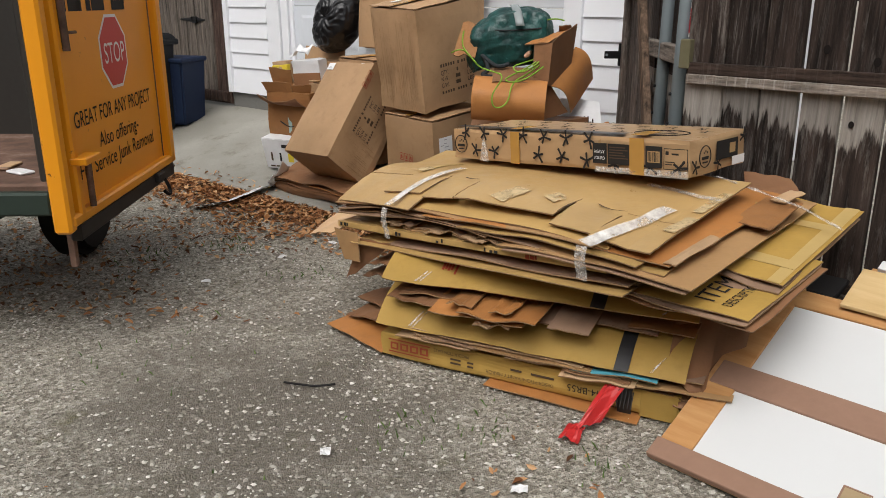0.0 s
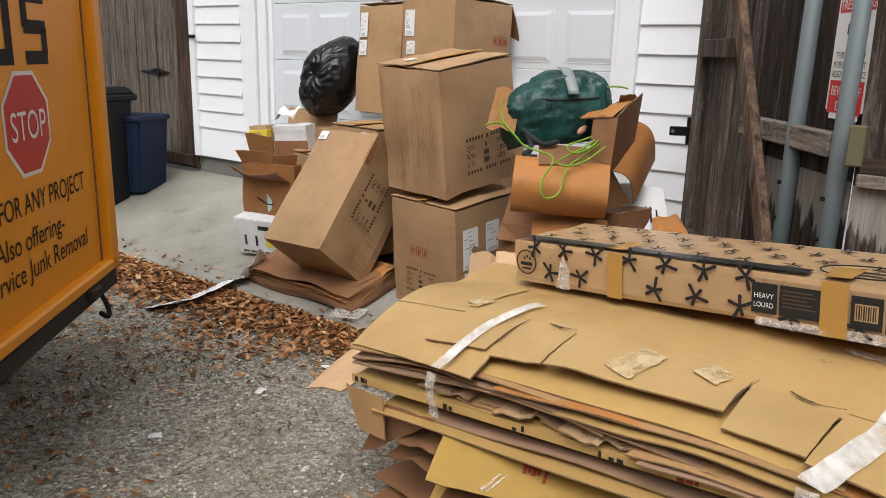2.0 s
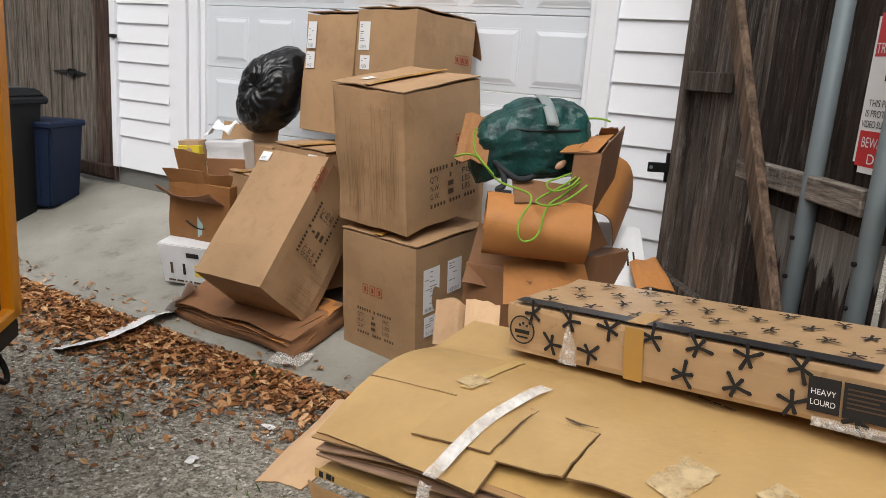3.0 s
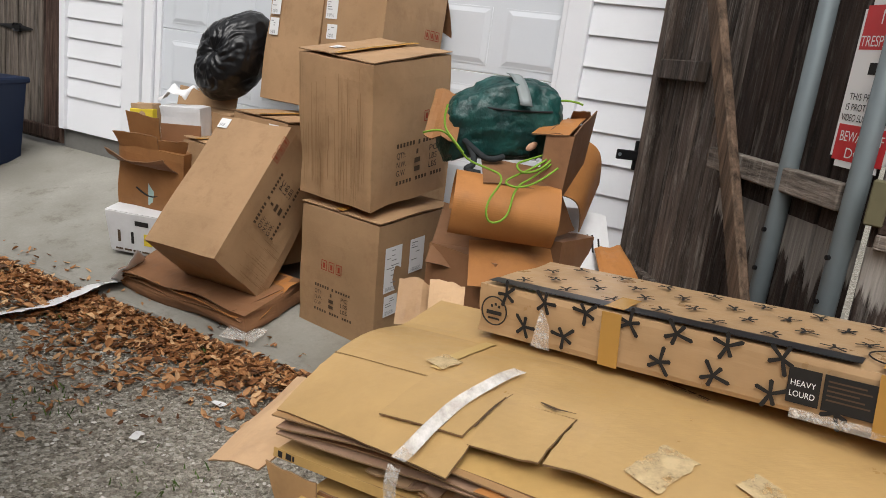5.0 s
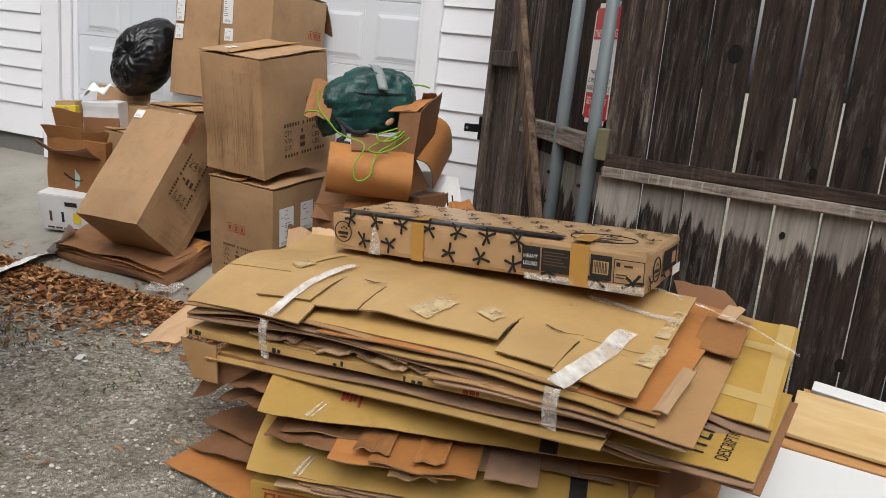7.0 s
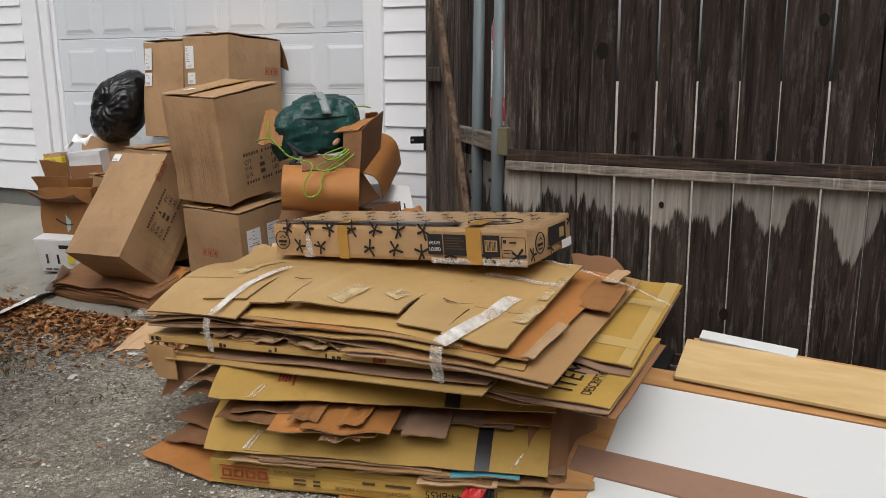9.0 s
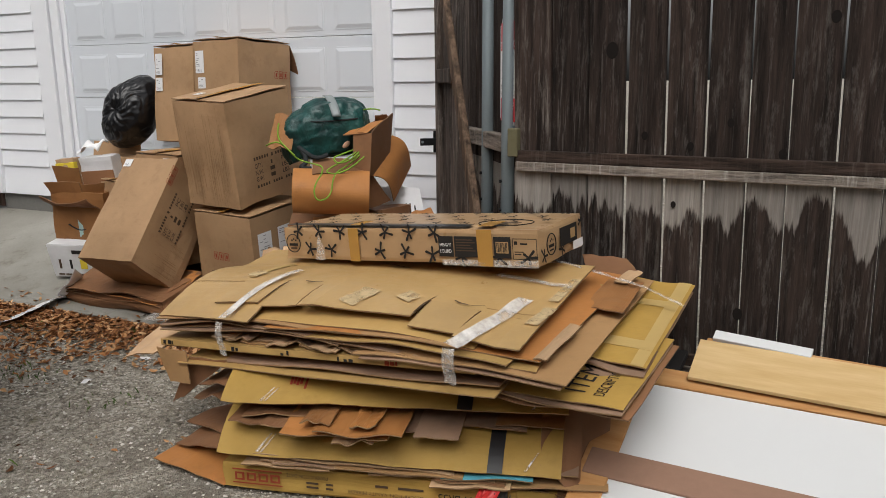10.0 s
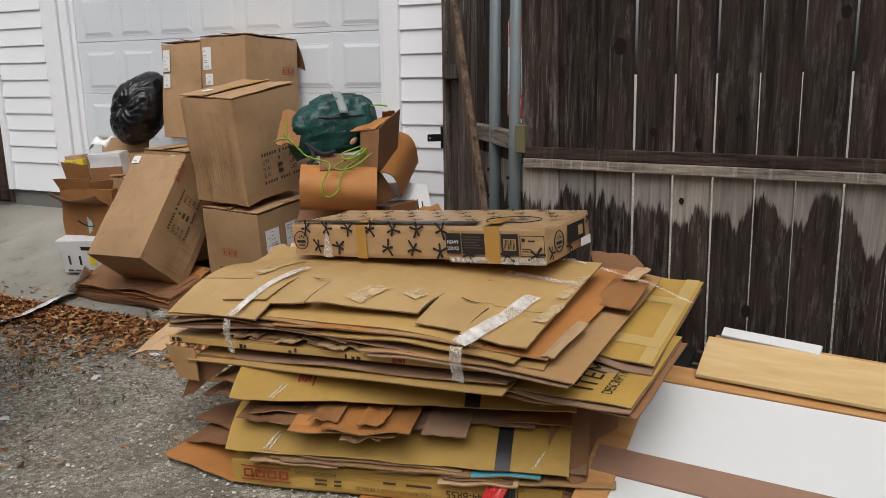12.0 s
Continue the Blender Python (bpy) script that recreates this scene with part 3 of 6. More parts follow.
def build_post(x, y, lean):
    p = thing("steel_post", "round galvanised steel fence post", "post", pose(x, y, 0, 0, lean, 0), group="steel fence posts")
    part("pipe", rod(0.032, 2.6, 20), STEEL, p, m=pose(0, 0, 1.28), smooth=True)
    part("bolt", rod(0.008, 0.074, 8), IRON, p, m=pose(-0.005, 0, 1.12, 0, 90, 0))
    part("bolt", rod(0.008, 0.074, 8), IRON, p, m=pose(-0.005, 0, 0.98, 0, 90, 0))


build_post(1.142, 4.32, 0.4)
build_post(1.135, 3.955, 0.4)


def build_warning_sign():
    m = Matrix.Translation((1.163, 4.015, 1.385)) @ pose(0, 0, 0, 90, 0, -91.0)
    s = thing("warning_sign", "red and white metal no trespassing warning sign", "sign", m)
    w, h = 0.255, 0.505
    bm = block(w, h, 0.003, 0.0, (0, h / 2, 0))
    bmesh.ops.bevel(bm, geom=[e for e in bm.edges if abs((e.verts[0].co - e.verts[1].co).z) > 0.002], offset=0.03, segments=4, affect="EDGES")
    part("plate", bm, WHITESIGN, s)
    part("red_band", block(w - 0.024, 0.13, 0.002, 0, (0, h - 0.085, 0.0015)), REDSIGN, s)
    part("red_band", block(w - 0.024, 0.11, 0.002, 0, (0, 0.075, 0.0015)), REDSIGN, s)
    for t, y, size, mat, width in (("NO", h - 0.075, 0.06, WHITESIGN, 0.09), ("TRESPASSING", h - 0.14, 0.045, WHITESIGN, 0.225), ("THIS PROPERTY", 0.205, 0.03, INK, 0.20), ("IS PROTECTED BY", 0.173, 0.03, INK, 0.215), ("VIDEO SURVEILLANCE", 0.141, 0.03, INK, 0.23), ("BEWARE OF", 0.08, 0.045, WHITESIGN, 0.20), ("DOG", 0.03, 0.045, WHITESIGN, 0.12)):
        words("lettering", t, size, mat, s, pose(-width / 2, y, 0.0026), width=width)
    part("camera_symbol", block(0.07, 0.035, 0.001, 0, (-0.01, 0.30, 0.0025)), INK, s)
    part("camera_symbol", block(0.02, 0.06, 0.001, 0, (0.03, 0.265, 0.0025)), INK, s)


build_warning_sign()


def build_left_gate():
    g = thing("wooden_gate", "weathered grey board gate beside the garage", "gate", WALL)
    rnd = random.Random(12)
    x = -4.31
    for i in range(14):
        w = rnd.uniform(0.16, 0.2)
        if i == 0:
            w = 0.26
        me = picket_mesh("picket", w - 0.006, 2.3, 0.02, GATEWOOD if i else GATEDARK, i + 80)
        piece("picket", me, g, pose(x - w / 2, 0.02 + rnd.uniform(-0.004, 0.004), 0.42, 0, rnd.uniform(-0.2, 0.2), 0))
        x -= w
    part("bottom_rail", block(1.2, 0.05, 0.11, 0.008, (-4.95, -0.025, 0.50)), GATEDARK, g)
    hinge = part("strap_hinge", block(0.11, 0.012, 0.07, 0.02, (-4.90, -0.012, 1.32)), IRON, g, "black iron strap hinge")
    bm = bmesh.new()
    bmesh.ops.create_cone(bm, cap_ends=True, segments=4, radius1=0.028, radius2=0.006, depth=0.26)
    part("strap", bm, IRON, hinge, m=pose(-5.06, -0.011, 1.32, 0, -90, 0) @ Matrix.Diagonal((1, 0.3, 1, 1)))
    bm = bmesh.new()
    bmesh.ops.create_cone(bm, cap_ends=True, segments=4, radius1=0.028, radius2=0.006, depth=0.18)
    part("strap", bm, IRON, hinge, m=pose(-4.78, -0.011, 1.32, 0, 90, 0) @ Matrix.Diagonal((1, 0.3, 1, 1)))
    part("latch", block(0.07, 0.03, 0.03, 0.004, (-4.24, -0.05, 1.665)), IRON, g)


GATEWOOD = weathered_wood("grey_gate_wood", (0.24, 0.22, 0.20), (0.085, 0.07, 0.058), False)
GATEDARK = weathered_wood("dark_gate_wood", (0.20, 0.16, 0.13), (0.05, 0.03, 0.023), False)
build_left_gate()


# ---- wheeled bins ----
def tapered(w0, d0, w1, d1, h, bev=0.02):
    bm = bmesh.new()
    lo = [bm.verts.new((x * w0 / 2, y * d0 / 2, 0)) for x, y in ((-1, -1), (1, -1), (1, 1), (-1, 1))]
    hi = [bm.verts.new((x * w1 / 2, y * d1 / 2, h)) for x, y in ((-1, -1), (1, -1), (1, 1), (-1, 1))]
    bm.faces.new(lo[::-1])
    bm.faces.new(hi)
    for i in range(4):
        bm.faces.new((lo[i], lo[(i + 1) % 4], hi[(i + 1) % 4], hi[i]))
    if bev:
        bmesh.ops.bevel(bm, geom=bm.edges[:], offset=bev, segments=2, affect="EDGES")
    return bm


def build_bins():
    p = (-3.36, 8.20)
    b = thing("wheelie_bin", "black plastic wheeled rubbish bin with closed lid", "bin", pose(p[0], p[1], slab_z(p), 0, 0, -20))
    part("body", tapered(0.50, 0.55, 0.60, 0.66, 0.98, 0.03), BLACKBIN, b)
    part("rim", block(0.66, 0.72, 0.06, 0.015, (0, 0, 0.98)), BLACKBIN, b)
    lid = part("lid", tapered(0.64, 0.70, 0.56, 0.6, 0.06, 0.015), BLACKBIN, b, m=pose(0, 0, 1.01))
    # lid panel in a slightly paler grey than the body
    part("lid_top", block(0.46, 0.5, 0.006, 0.002, (0, 0, 0.064)), plain("dark_grey_plastic", (0.05, 0.052, 0.055), 0.4), lid, "dark grey lid panel")
    bm = bmesh.new()
    bmesh.ops.create_circle(bm, cap_ends=True, segments=24, radius=0.075)
    part("round_mark", bm, WHITESIGN, b, "white round printed mark", pose(0.13, -0.305, 0.76, 87, 0, 0))
    part("mark_centre", block(0.05, 0.075, 0.002, 0.0), BLACKBIN, b, m=pose(0.13, -0.307, 0.76, 87, 0, 0))
    part("handle", block(0.06, 0.02, 0.12, 0.005, (0.33, -0.2, 0.85)), BLACKBIN, b)
    q = (-3.06, 8.55)
    c = thing("waste_bin", "navy blue rectangular plastic waste bin", "bin", pose(q[0], q[1], slab_z(q), 0, 0, -15))
    part("body", tapered(0.42, 0.38, 0.50, 0.44, 0.68, 0.02), BLUEBIN, c)
    part("rim", block(0.53, 0.47, 0.05, 0.012, (0, 0, 0.675)), BLUEBIN, c)
    part("handle", block(0.06, 0.03, 0.13, 0.006, (-0.14, -0.225, 0.60)), BLUEBIN, c)
    for x in (-0.12, 0.0, 0.12):
        part("rib", block(0.012, 0.012, 0.5, 0.003, (x, -0.208, 0.32)), BLUEBIN, c)


build_bins()


# ---- orange tipping trailer ----
def build_trailer():
    t = thing("dump_trailer", "orange painted dump trailer with its rear door swung open", "trailer", Matrix.Translation((-1.505, 3.18, 0)) @ pose(0, 0, 0, 0, 0, 94.3))
    # local x runs along the open door (away), local y to the left of it (towards -x of the yard)
    w, z0, z1 = 1.40, 0.64, 2.25
    door = part("rear_door", block(w - 0.1, 0.012, z1 - z0, 0.002, (w / 2 + 0.02, 0.02, (z0 + z1) / 2)), ORANGEPAINT, t, "orange steel door with black lettering")
    part("door_tube", block(0.065, 0.075, z1 - z0 + 0.04, 0.012, (0.005, 0.02, (z0 + z1) / 2)), ORANGEPAINT, door)
    part("door_tube", block(0.05, 0.06, z1 - z0, 0.01, (0.10, 0.005, (z0 + z1) / 2)), ORANGEPAINT, door)
    part("door_tube", block(0.085, 0.05, z1 - z0, 0.01, (w - 0.02, 0.0, (z0 + z1) / 2)), ORANGEPAINT, door)
    part("door_seam", block(0.008, 0.006, z1 - z0 - 0.1, 0.002, (w - 0.085, 0.012, (z0 + z1) / 2)), RUST, door)
    part("door_seam", block(0.010, 0.006, z1 - z0 - 0.1, 0.002, (0.055, 0.0, (z0 + z1) / 2)), RUST, door)
    part("door_tube", block(w, 0.06, 0.05, 0.01, (w / 2, 0.005, z0 + 0.025)), ORANGEPAINT, door)
    part("door_seal", block(w - 0.06, 0.05, 0.075, 0.008, (w / 2 + 0.04, 0.012, z0 - 0.04)), DARKSTEEL, door, "black rubber strip")
    part("door_step", block(0.16, 0.07, 0.03, 0.004, (0.15, -0.04, 0.905)), ORANGEPAINT, door)
    part("latch_rod", rod(0.014, 0.22, 10), RUST, door, m=pose(0.19, -0.03, 0.80))
    part("latch_rod", rod(0.016, 0.30, 10), RUST, door, m=pose(0.13, -0.035, 1.50))
    part("latch_handle", block(0.10, 0.012, 0.012, 0.002, (0.19, -0.035, 1.42)), RUST, door)
    hook = part("hook_bracket", block(0.09, 0.05, 0.05, 0.008, (1.10, -0.02, 0.615)), DARKSTEEL, door)
    tube("hook", [(1.13, -0.04, 0.60), (1.15, -0.06, 0.54), (1.11, -0.07, 0.50), (1.08, -0.05, 0.54)], 0.010, IRON, hook)
    face = pose(0, 0.0135, 0, 90, 0, 0)
    sign = bmesh.new()
    c = (0.76, 1.31)

    def octagon(bm, r, y):
        v = [bm.verts.new((c[0] + r * math.cos(math.radians(22.5 + 45 * i)), y, c[1] + r * math.sin(math.radians(22.5 + 45 * i)))) for i in range(8)]
        bm.faces.new(v)

    octagon(sign, 0.185, 0.0125)
    part("stop_sign_border", sign, WHITESIGN, door)
    sign = bmesh.new()
    octagon(sign, 0.170, 0.0115)
    part("stop_sign", sign, REDSIGN, door, "red octagonal stop sign sticker")
    words("lettering", "STOP", 0.135, WHITESIGN, door, pose(c[0] - 0.13, 0.0105, c[1] - 0.05, 90), width=0.26)
    words("lettering", "GREAT FOR ANY PROJECT", 0.10, INK, door, pose(0.21, 0.0125, 1.02, 90), width=0.98)
    words("lettering", "Also offering-", 0.10, INK, door, pose(0.45, 0.0125, 0.90, 90), width=0.52)
    words("lettering", "Full Service Junk Removal", 0.10, INK, door, pose(0.20, 0.0125, 0.80, 90), width=0.97)
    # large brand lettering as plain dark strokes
    strokes = [(0.24, 1.50, 0.05, 0.24), (0.31, 1.50, 0.12, 0.05), (0.40, 1.50, 0.05, 0.24), (0.50, 1.50, 0.05, 0.24), (0.56, 1.50, 0.12, 0.05), (0.66, 1.50, 0.05, 0.24), (0.80, 1.50, 0.17, 0.045), (0.93, 1.53, 0.045, 0.09), (0.80, 1.60, 0.17, 0.045), (0.79, 1.62, 0.045, 0.09), (0.80, 1.70, 0.17, 0.045)]
    bars([(x, z, a, b) for x, z, a, b in strokes], INK, "brand_stroke", door, pose(0, 0.013, 0, 90))
    # bed, sides and wheels, to the left of the door
    part("bed_floor", block(1.30, 1.9, 0.06, 0.01, (0.70, 1.02, 0.79)), RUST, t, "rusty steel bed floor")
    part("bed_edge", block(0.10, 1.9, 0.10, 0.01, (0.06, 1.02, 0.74)), GREENSTEEL, t)
    part("bed_side", block(1.25, 0.05, 1.3, 0.01, (0.72, 0.115, 1.45)), DARKSTEEL, t)
    part("bed_side", block(1.25, 0.05, 1.3, 0.01, (0.72, 1.95, 1.45)), DARKSTEEL, t)
    part("bed_front", block(0.05, 1.85, 1.3, 0.01, (1.34, 1.03, 1.45)), DARKSTEEL, t)
    part("frame_rail", block(1.9, 0.10, 0.16, 0.01, (1.05, 0.60, 0.62)), GREENSTEEL, t)
    part("frame_rail", block(1.9, 0.10, 0.16, 0.01, (1.05, 1.6, 0.62)), GREENSTEEL, t)
    for x, y in ((1.66, 0.70), (1.66, 1.75)):
        bm = rod(0.34, 0.22, 28)
        bmesh.ops.bevel(bm, geom=[e for e in bm.edges if abs(e.verts[0].co.z - e.verts[1].co.z) < 1e-4], offset=0.05, segments=3, affect="EDGES")
        wh = part("wheel", bm, RUBBER, t, "black rubber tyre", pose(x, y, 0.34, 90))
        part("rim", rod(0.19, 0.225, 20), DARKSTEEL, wh)
    # short dark bar put in as a dark reflection below the door
    part("reflection_bar", block(0.03, 0.03, 0.24, 0.004, (0.13, 0.06, 0.55)), RUST, t)


build_trailer()
# debris on the trailer bed
for i in range(6):
    rr = random.Random(i)
    bm = block(rr.uniform(0.05, 0.12), rr.uniform(0.03, 0.07), 0.012, 0.004)
    tagged(part("scrap", bm, (PALE, GREYB, CREPE)[i % 3], m=pose(-1.75 - rr.uniform(0.05, 0.4), 3.35 + rr.uniform(0, 0.8), 0.828, 0, 0, rr.uniform(0, 180))), "small torn scrap on the rusty trailer bed", "scrap", "scraps on the trailer")


# ---- cartons by the garage ----
def carton_body(sx, sy, sz, seed, dent=0.012):
    """A used carton: a subdivided box, faces a little bowed, corners crushed, edges rounded."""
    bm = bmesh.new()
    bmesh.ops.create_cube(bm, size=1.0)
    bmesh.ops.subdivide_edges(bm, edges=bm.edges[:], cuts=7, use_grid_fill=True)
    for v in bm.verts:
        p = v.co.copy()
        k = [abs(c) > 0.499 for c in p]
        bow = (0.25 - p.x * p.x) * (0.25 - p.y * p.y) if k[2] else (0.25 - p.x * p.x) * (0.25 - p.z * p.z) if k[1] else (0.25 - p.z * p.z) * (0.25 - p.y * p.y)
        nz = noise.noise(Vector((p.x * 2.2 + seed * 5, p.y * 2.2, p.z * 2.2 + seed)))
        n = Vector([math.copysign(1, c) if f else 0 for c, f in zip(p, k)])
        q = Vector((p.x * sx, p.y * sy, p.z * sz))
        if sum(k) >= 2:
            q -= n * (0.003 + 0.004 * abs(nz))
        v.co = q + n * (dent * nz + bow * 0.10 * dent / 0.012 * (0.5 + nz))
    return bm


def carton(name, label, m, dims, mat=BOX, seed=1.0, flaps=True, group="", dent=0.010):
    sx, sy, sz = dims
    c = thing(name, label, "box", m @ pose(0, 0, -sz / 2), group)
    part("body", carton_body(sx, sy, sz, seed, dent), mat, c, m=pose(0, 0, sz / 2))
    if flaps:
        for k in (-1, 1):
            fn = quad((-sx / 2 + 0.004, -sy / 2 * (k < 0) + (k > 0) * 0.003, 0), (sx / 2 - 0.004, -sy / 2 * (k < 0) + (k > 0) * 0.003, 0), (sx / 2 - 0.004, sy / 2 * (k > 0) - (k < 0) * 0.003, 0), (-sx / 2 + 0.004, sy / 2 * (k > 0) - (k < 0) * 0.003, 0), 0.006, 0.008, seed + k)
            bent("top_flap", fn, 8, 4, 0.005, (mat, EDGE), c, m=pose(0, 0, sz + 0.012 + 0.002 * k))
        bent("tape_strip", quad((-sx / 2, -0.025, 0), (sx / 2, -0.025, 0), (sx / 2, 0.025, 0), (-sx / 2, 0.025, 0), 0.006, 0.004, seed), 8, 2, 0.0006, (BROWNTAPE, BROWNTAPE), c, m=pose(0, 0, sz + 0.022))
    return c


def side(dims, face):
    """The plane of a carton's face, origin at its lower left corner as seen from outside, x to the right, y up; the thing's origin is at its base."""
    sx, sy, sz = dims
    return {"-y": pose(-sx / 2, -sy / 2 - 0.007, 0, 90, 0, 0), "+x": pose(sx / 2 + 0.007, -sy / 2, 0, 90, 0, 90), "-x": pose(-sx / 2 - 0.007, sy / 2, 0, 90, 0, -90), "+z": pose(-sx / 2, -sy / 2, sz + 0.012)}[face]


def label_sheet(parent, m, w, h, seed=0):
    lb = part("shipping_label", block(w, h, 0.0012, 0, (w / 2, h / 2, 0)), PAPER, parent, "white printed shipping label", m)
    rnd = random.Random(seed)
    rows = [(0.010 + rnd.choice((0, 0, 0.3)) * w, h - 0.02 - 0.013 * i, rnd.uniform(0.2, 0.6) * (w - 0.02), 0.004) for i in range(int((h - 0.05) / 0.013)) if rnd.random() < 0.75]
    rows += [(0.012 + 0.006 * i, 0.008, rnd.uniform(0.001, 0.003), 0.020) for i in range(int((w - 0.03) / 0.006))]
    bars(rows, LABELINK, "label_print", lb, pose(0, 0, 0.001))
    return lb


def print_block(parent, m, mat=FADED, k=1.0, mark=(0.3, 0.28)):
    """The stamped particulars on a carton side: what can be read, and bars for the rest."""
    for i, (a, b) in enumerate((("QTY:", "PC"), ("N.W.", "LBS"), ("G.W.", "LBS"))):
        y = (0.115 - 0.035 * i) * k
        words("stamp", a, 0.034 * k, mat, parent, m @ pose(0.0, y, 0), width=0.055 * k)
        words("stamp", b, 0.034 * k, mat, parent, m @ pose(0.20 * k, y, 0), width=0.05 * k)
    rows = [(0.0 + 0.019 * i * k, 0.157 * k, 0.012 * k, 0.017 * k) for i in range(6)] + [(0.16 * k + 0.019 * i * k, 0.157 * k, 0.012 * k, 0.015 * k) for i in range(6)] + [(0.13 * k, 0.155 * k, 0.012 * k, 0.018 * k), (0.12 * k, 0.117 * k, 0.012 * k, 0.02 * k), (0.11 * k, 0.082 * k, 0.035 * k, 0.02 * k), (0.11 * k, 0.047 * k, 0.035 * k, 0.02 * k), (0.0, 0.010 * k, 0.012 * k, 0.016 * k)]
    rows += [(0.022 * k + 0.0195 * i * k, 0.010 * k, 0.012 * k, 0.015 * k) for i in range(14) if i % 5 != 4]
    bars(rows, FADED, "stamp_bar", parent, m)
    mx, my = mark
    rows = [(mx + 0.05 * i, my, 0.038, 0.004) for i in range(3)] + [(mx + 0.05 * i, my + 0.05, 0.038, 0.004) for i in range(3)] + [(mx + 0.05 * i + d, my, 0.004, 0.054) for i in range(3) for d in (0, 0.034)] + [(mx + 0.05 * i + 0.012, my + 0.012, 0.014, 0.028) for i in range(3)]
    bars(rows, REDINK, "handling_mark", parent, m)


def streaks(parent, m, w, h, seed, n=26):
    """Dark run-down scuffs on a damp carton side."""
    rnd = random.Random(seed)
    bars([(rnd.uniform(0.02, w - 0.02), rnd.uniform(0.0, 0.4) * h, rnd.uniform(0.0008, 0.0028), rnd.uniform(0.15, 0.62) * h) for _ in range(2 * n)], SCUFF, "scuff", parent, m)


SCUFF = plain("scuffed_board", (0.335, 0.205, 0.105), 0.75, var=0.4, scale=70)


def build_cartons():
    g = "cartons stacked by the garage"
    d2 = (0.579, 0.518, 0.655)
    m2 = pose(-0.082, 5.837, 0.452, 1.2, -5.3, 45.6)
    b2 = carton("carton", "large brown carton with two white labels, on the concrete", m2, d2, seed=2, group=g)
    right, left = side(d2, "-y"), side(d2, "-x")
    label_sheet(b2, right @ pose(0.05, 0.30, 0), 0.125, 0.235, 3)
    label_sheet(b2, right @ pose(0.24, 0.36, 0), 0.115, 0.18, 4)
    label_sheet(b2, right @ pose(0.06, 0.17, 0), 0.10, 0.11, 5)
    print_block(b2, left @ pose(0.12, 0.10, 0), FADED, 0.9, (0.04, 0.24))
    d1 = (0.585, 0.477, 0.694)
    m1 = pose(-0.157, 5.795, 1.190, 1.9, -9.0, 45.0)
    b1 = carton("carton", "large brown carton with scuffed side, on another carton", m1, d1, seed=5, group=g)
    print_block(b1, side(d1, "-y") @ pose(0.17, 0.09, 0), INK, 1.25, (0.20, 0.30))
    streaks(b1, side(d1, "-x"), 0.47, 0.66, 3, 34)
    label_sheet(b1, side(d1, "+z") @ pose(0.10, 0.33, 0.012), 0.07, 0.045, 9)
    dl = (0.49, 0.81, 0.456)
    ml = pose(-0.803, 6.08, 0.635, 50.4, -1.8, -38.4)
    bl = carton("carton", "long brown carton leaning against the stacked boxes", ml, dl, seed=8, flaps=False, group=g, dent=0.012)
    print_block(bl, side(dl, "+x") @ pose(0.28, 0.16, 0), INK, 1.15, (0.32, 0.26))
    streaks(bl, side(dl, "+x"), 0.30, 0.40, 11, 16)
    label_sheet(bl, side(dl, "+z") @ pose(0.02, 0.73, -0.002), 0.07, 0.06, 10)
    d3 = (0.52, 0.44, 0.71)
    m3 = pose(-0.450, 6.845, 1.500, -1.0, 5.0, 45.5)
    b3 = carton("carton", "tall brown carton with two white labels, set on boxes", m3, d3, seed=11, group=g)
    label_sheet(b3, side(d3, "-x") @ pose(0.03, 0.50, 0), 0.075, 0.16, 6)
    label_sheet(b3, side(d3, "-x") @ pose(0.03, 0.38, 0), 0.075, 0.10, 7)
    d4 = (0.55, 0.455, 0.76)
    m4 = pose(-0.112, 6.54, 1.512, -1.0, 3.0, 46.0)
    b4 = carton("carton", "brown carton with open side flap, behind the stack", m4, d4, seed=14, group=g)
    label_sheet(b4, side(d4, "-x") @ pose(0.03, 0.53, 0), 0.085, 0.16, 8)
    label_sheet(b4, side(d4, "-x") @ pose(0.05, 0.42, 0), 0.075, 0.08, 12)
    print_block(b4, side(d4, "-y") @ pose(0.16, 0.1, 0), FADED, 0.9, (0.20, 0.40))
    bent("side_flap", quad((0.278, -0.222, 0.755), (0.375, -0.232, 0.50), (0.375, 0.21, 0.50), (0.278, 0.22, 0.755), 0.03, 0.01, 3), 6, 4, 0.006, (BROWN, EDGED), b4)
    d5 = (0.60, 0.46, 0.80)
    b5 = carton("carton", "brown carton holding up the upper boxes", pose(-0.54, 6.50, 0.70, 0, 0, 44), d5, seed=17, group=g)
    label_sheet(b5, side(d5, "-x") @ pose(0.32, 0.66, 0), 0.08, 0.12, 13)
    carton("carton", "brown carton under the upper boxes against the door", pose(0.02, 6.44, 0.70, 0, 0, 46), (0.52, 0.44, 0.80), seed=20, group=g)
    d6 = (0.34, 0.30, 0.62)
    carton("carton", "brown carton standing behind the leaning box", pose(-1.0, 6.72, 0.57, 0, 0, 40), d6, seed=22, group=g)


build_cartons()


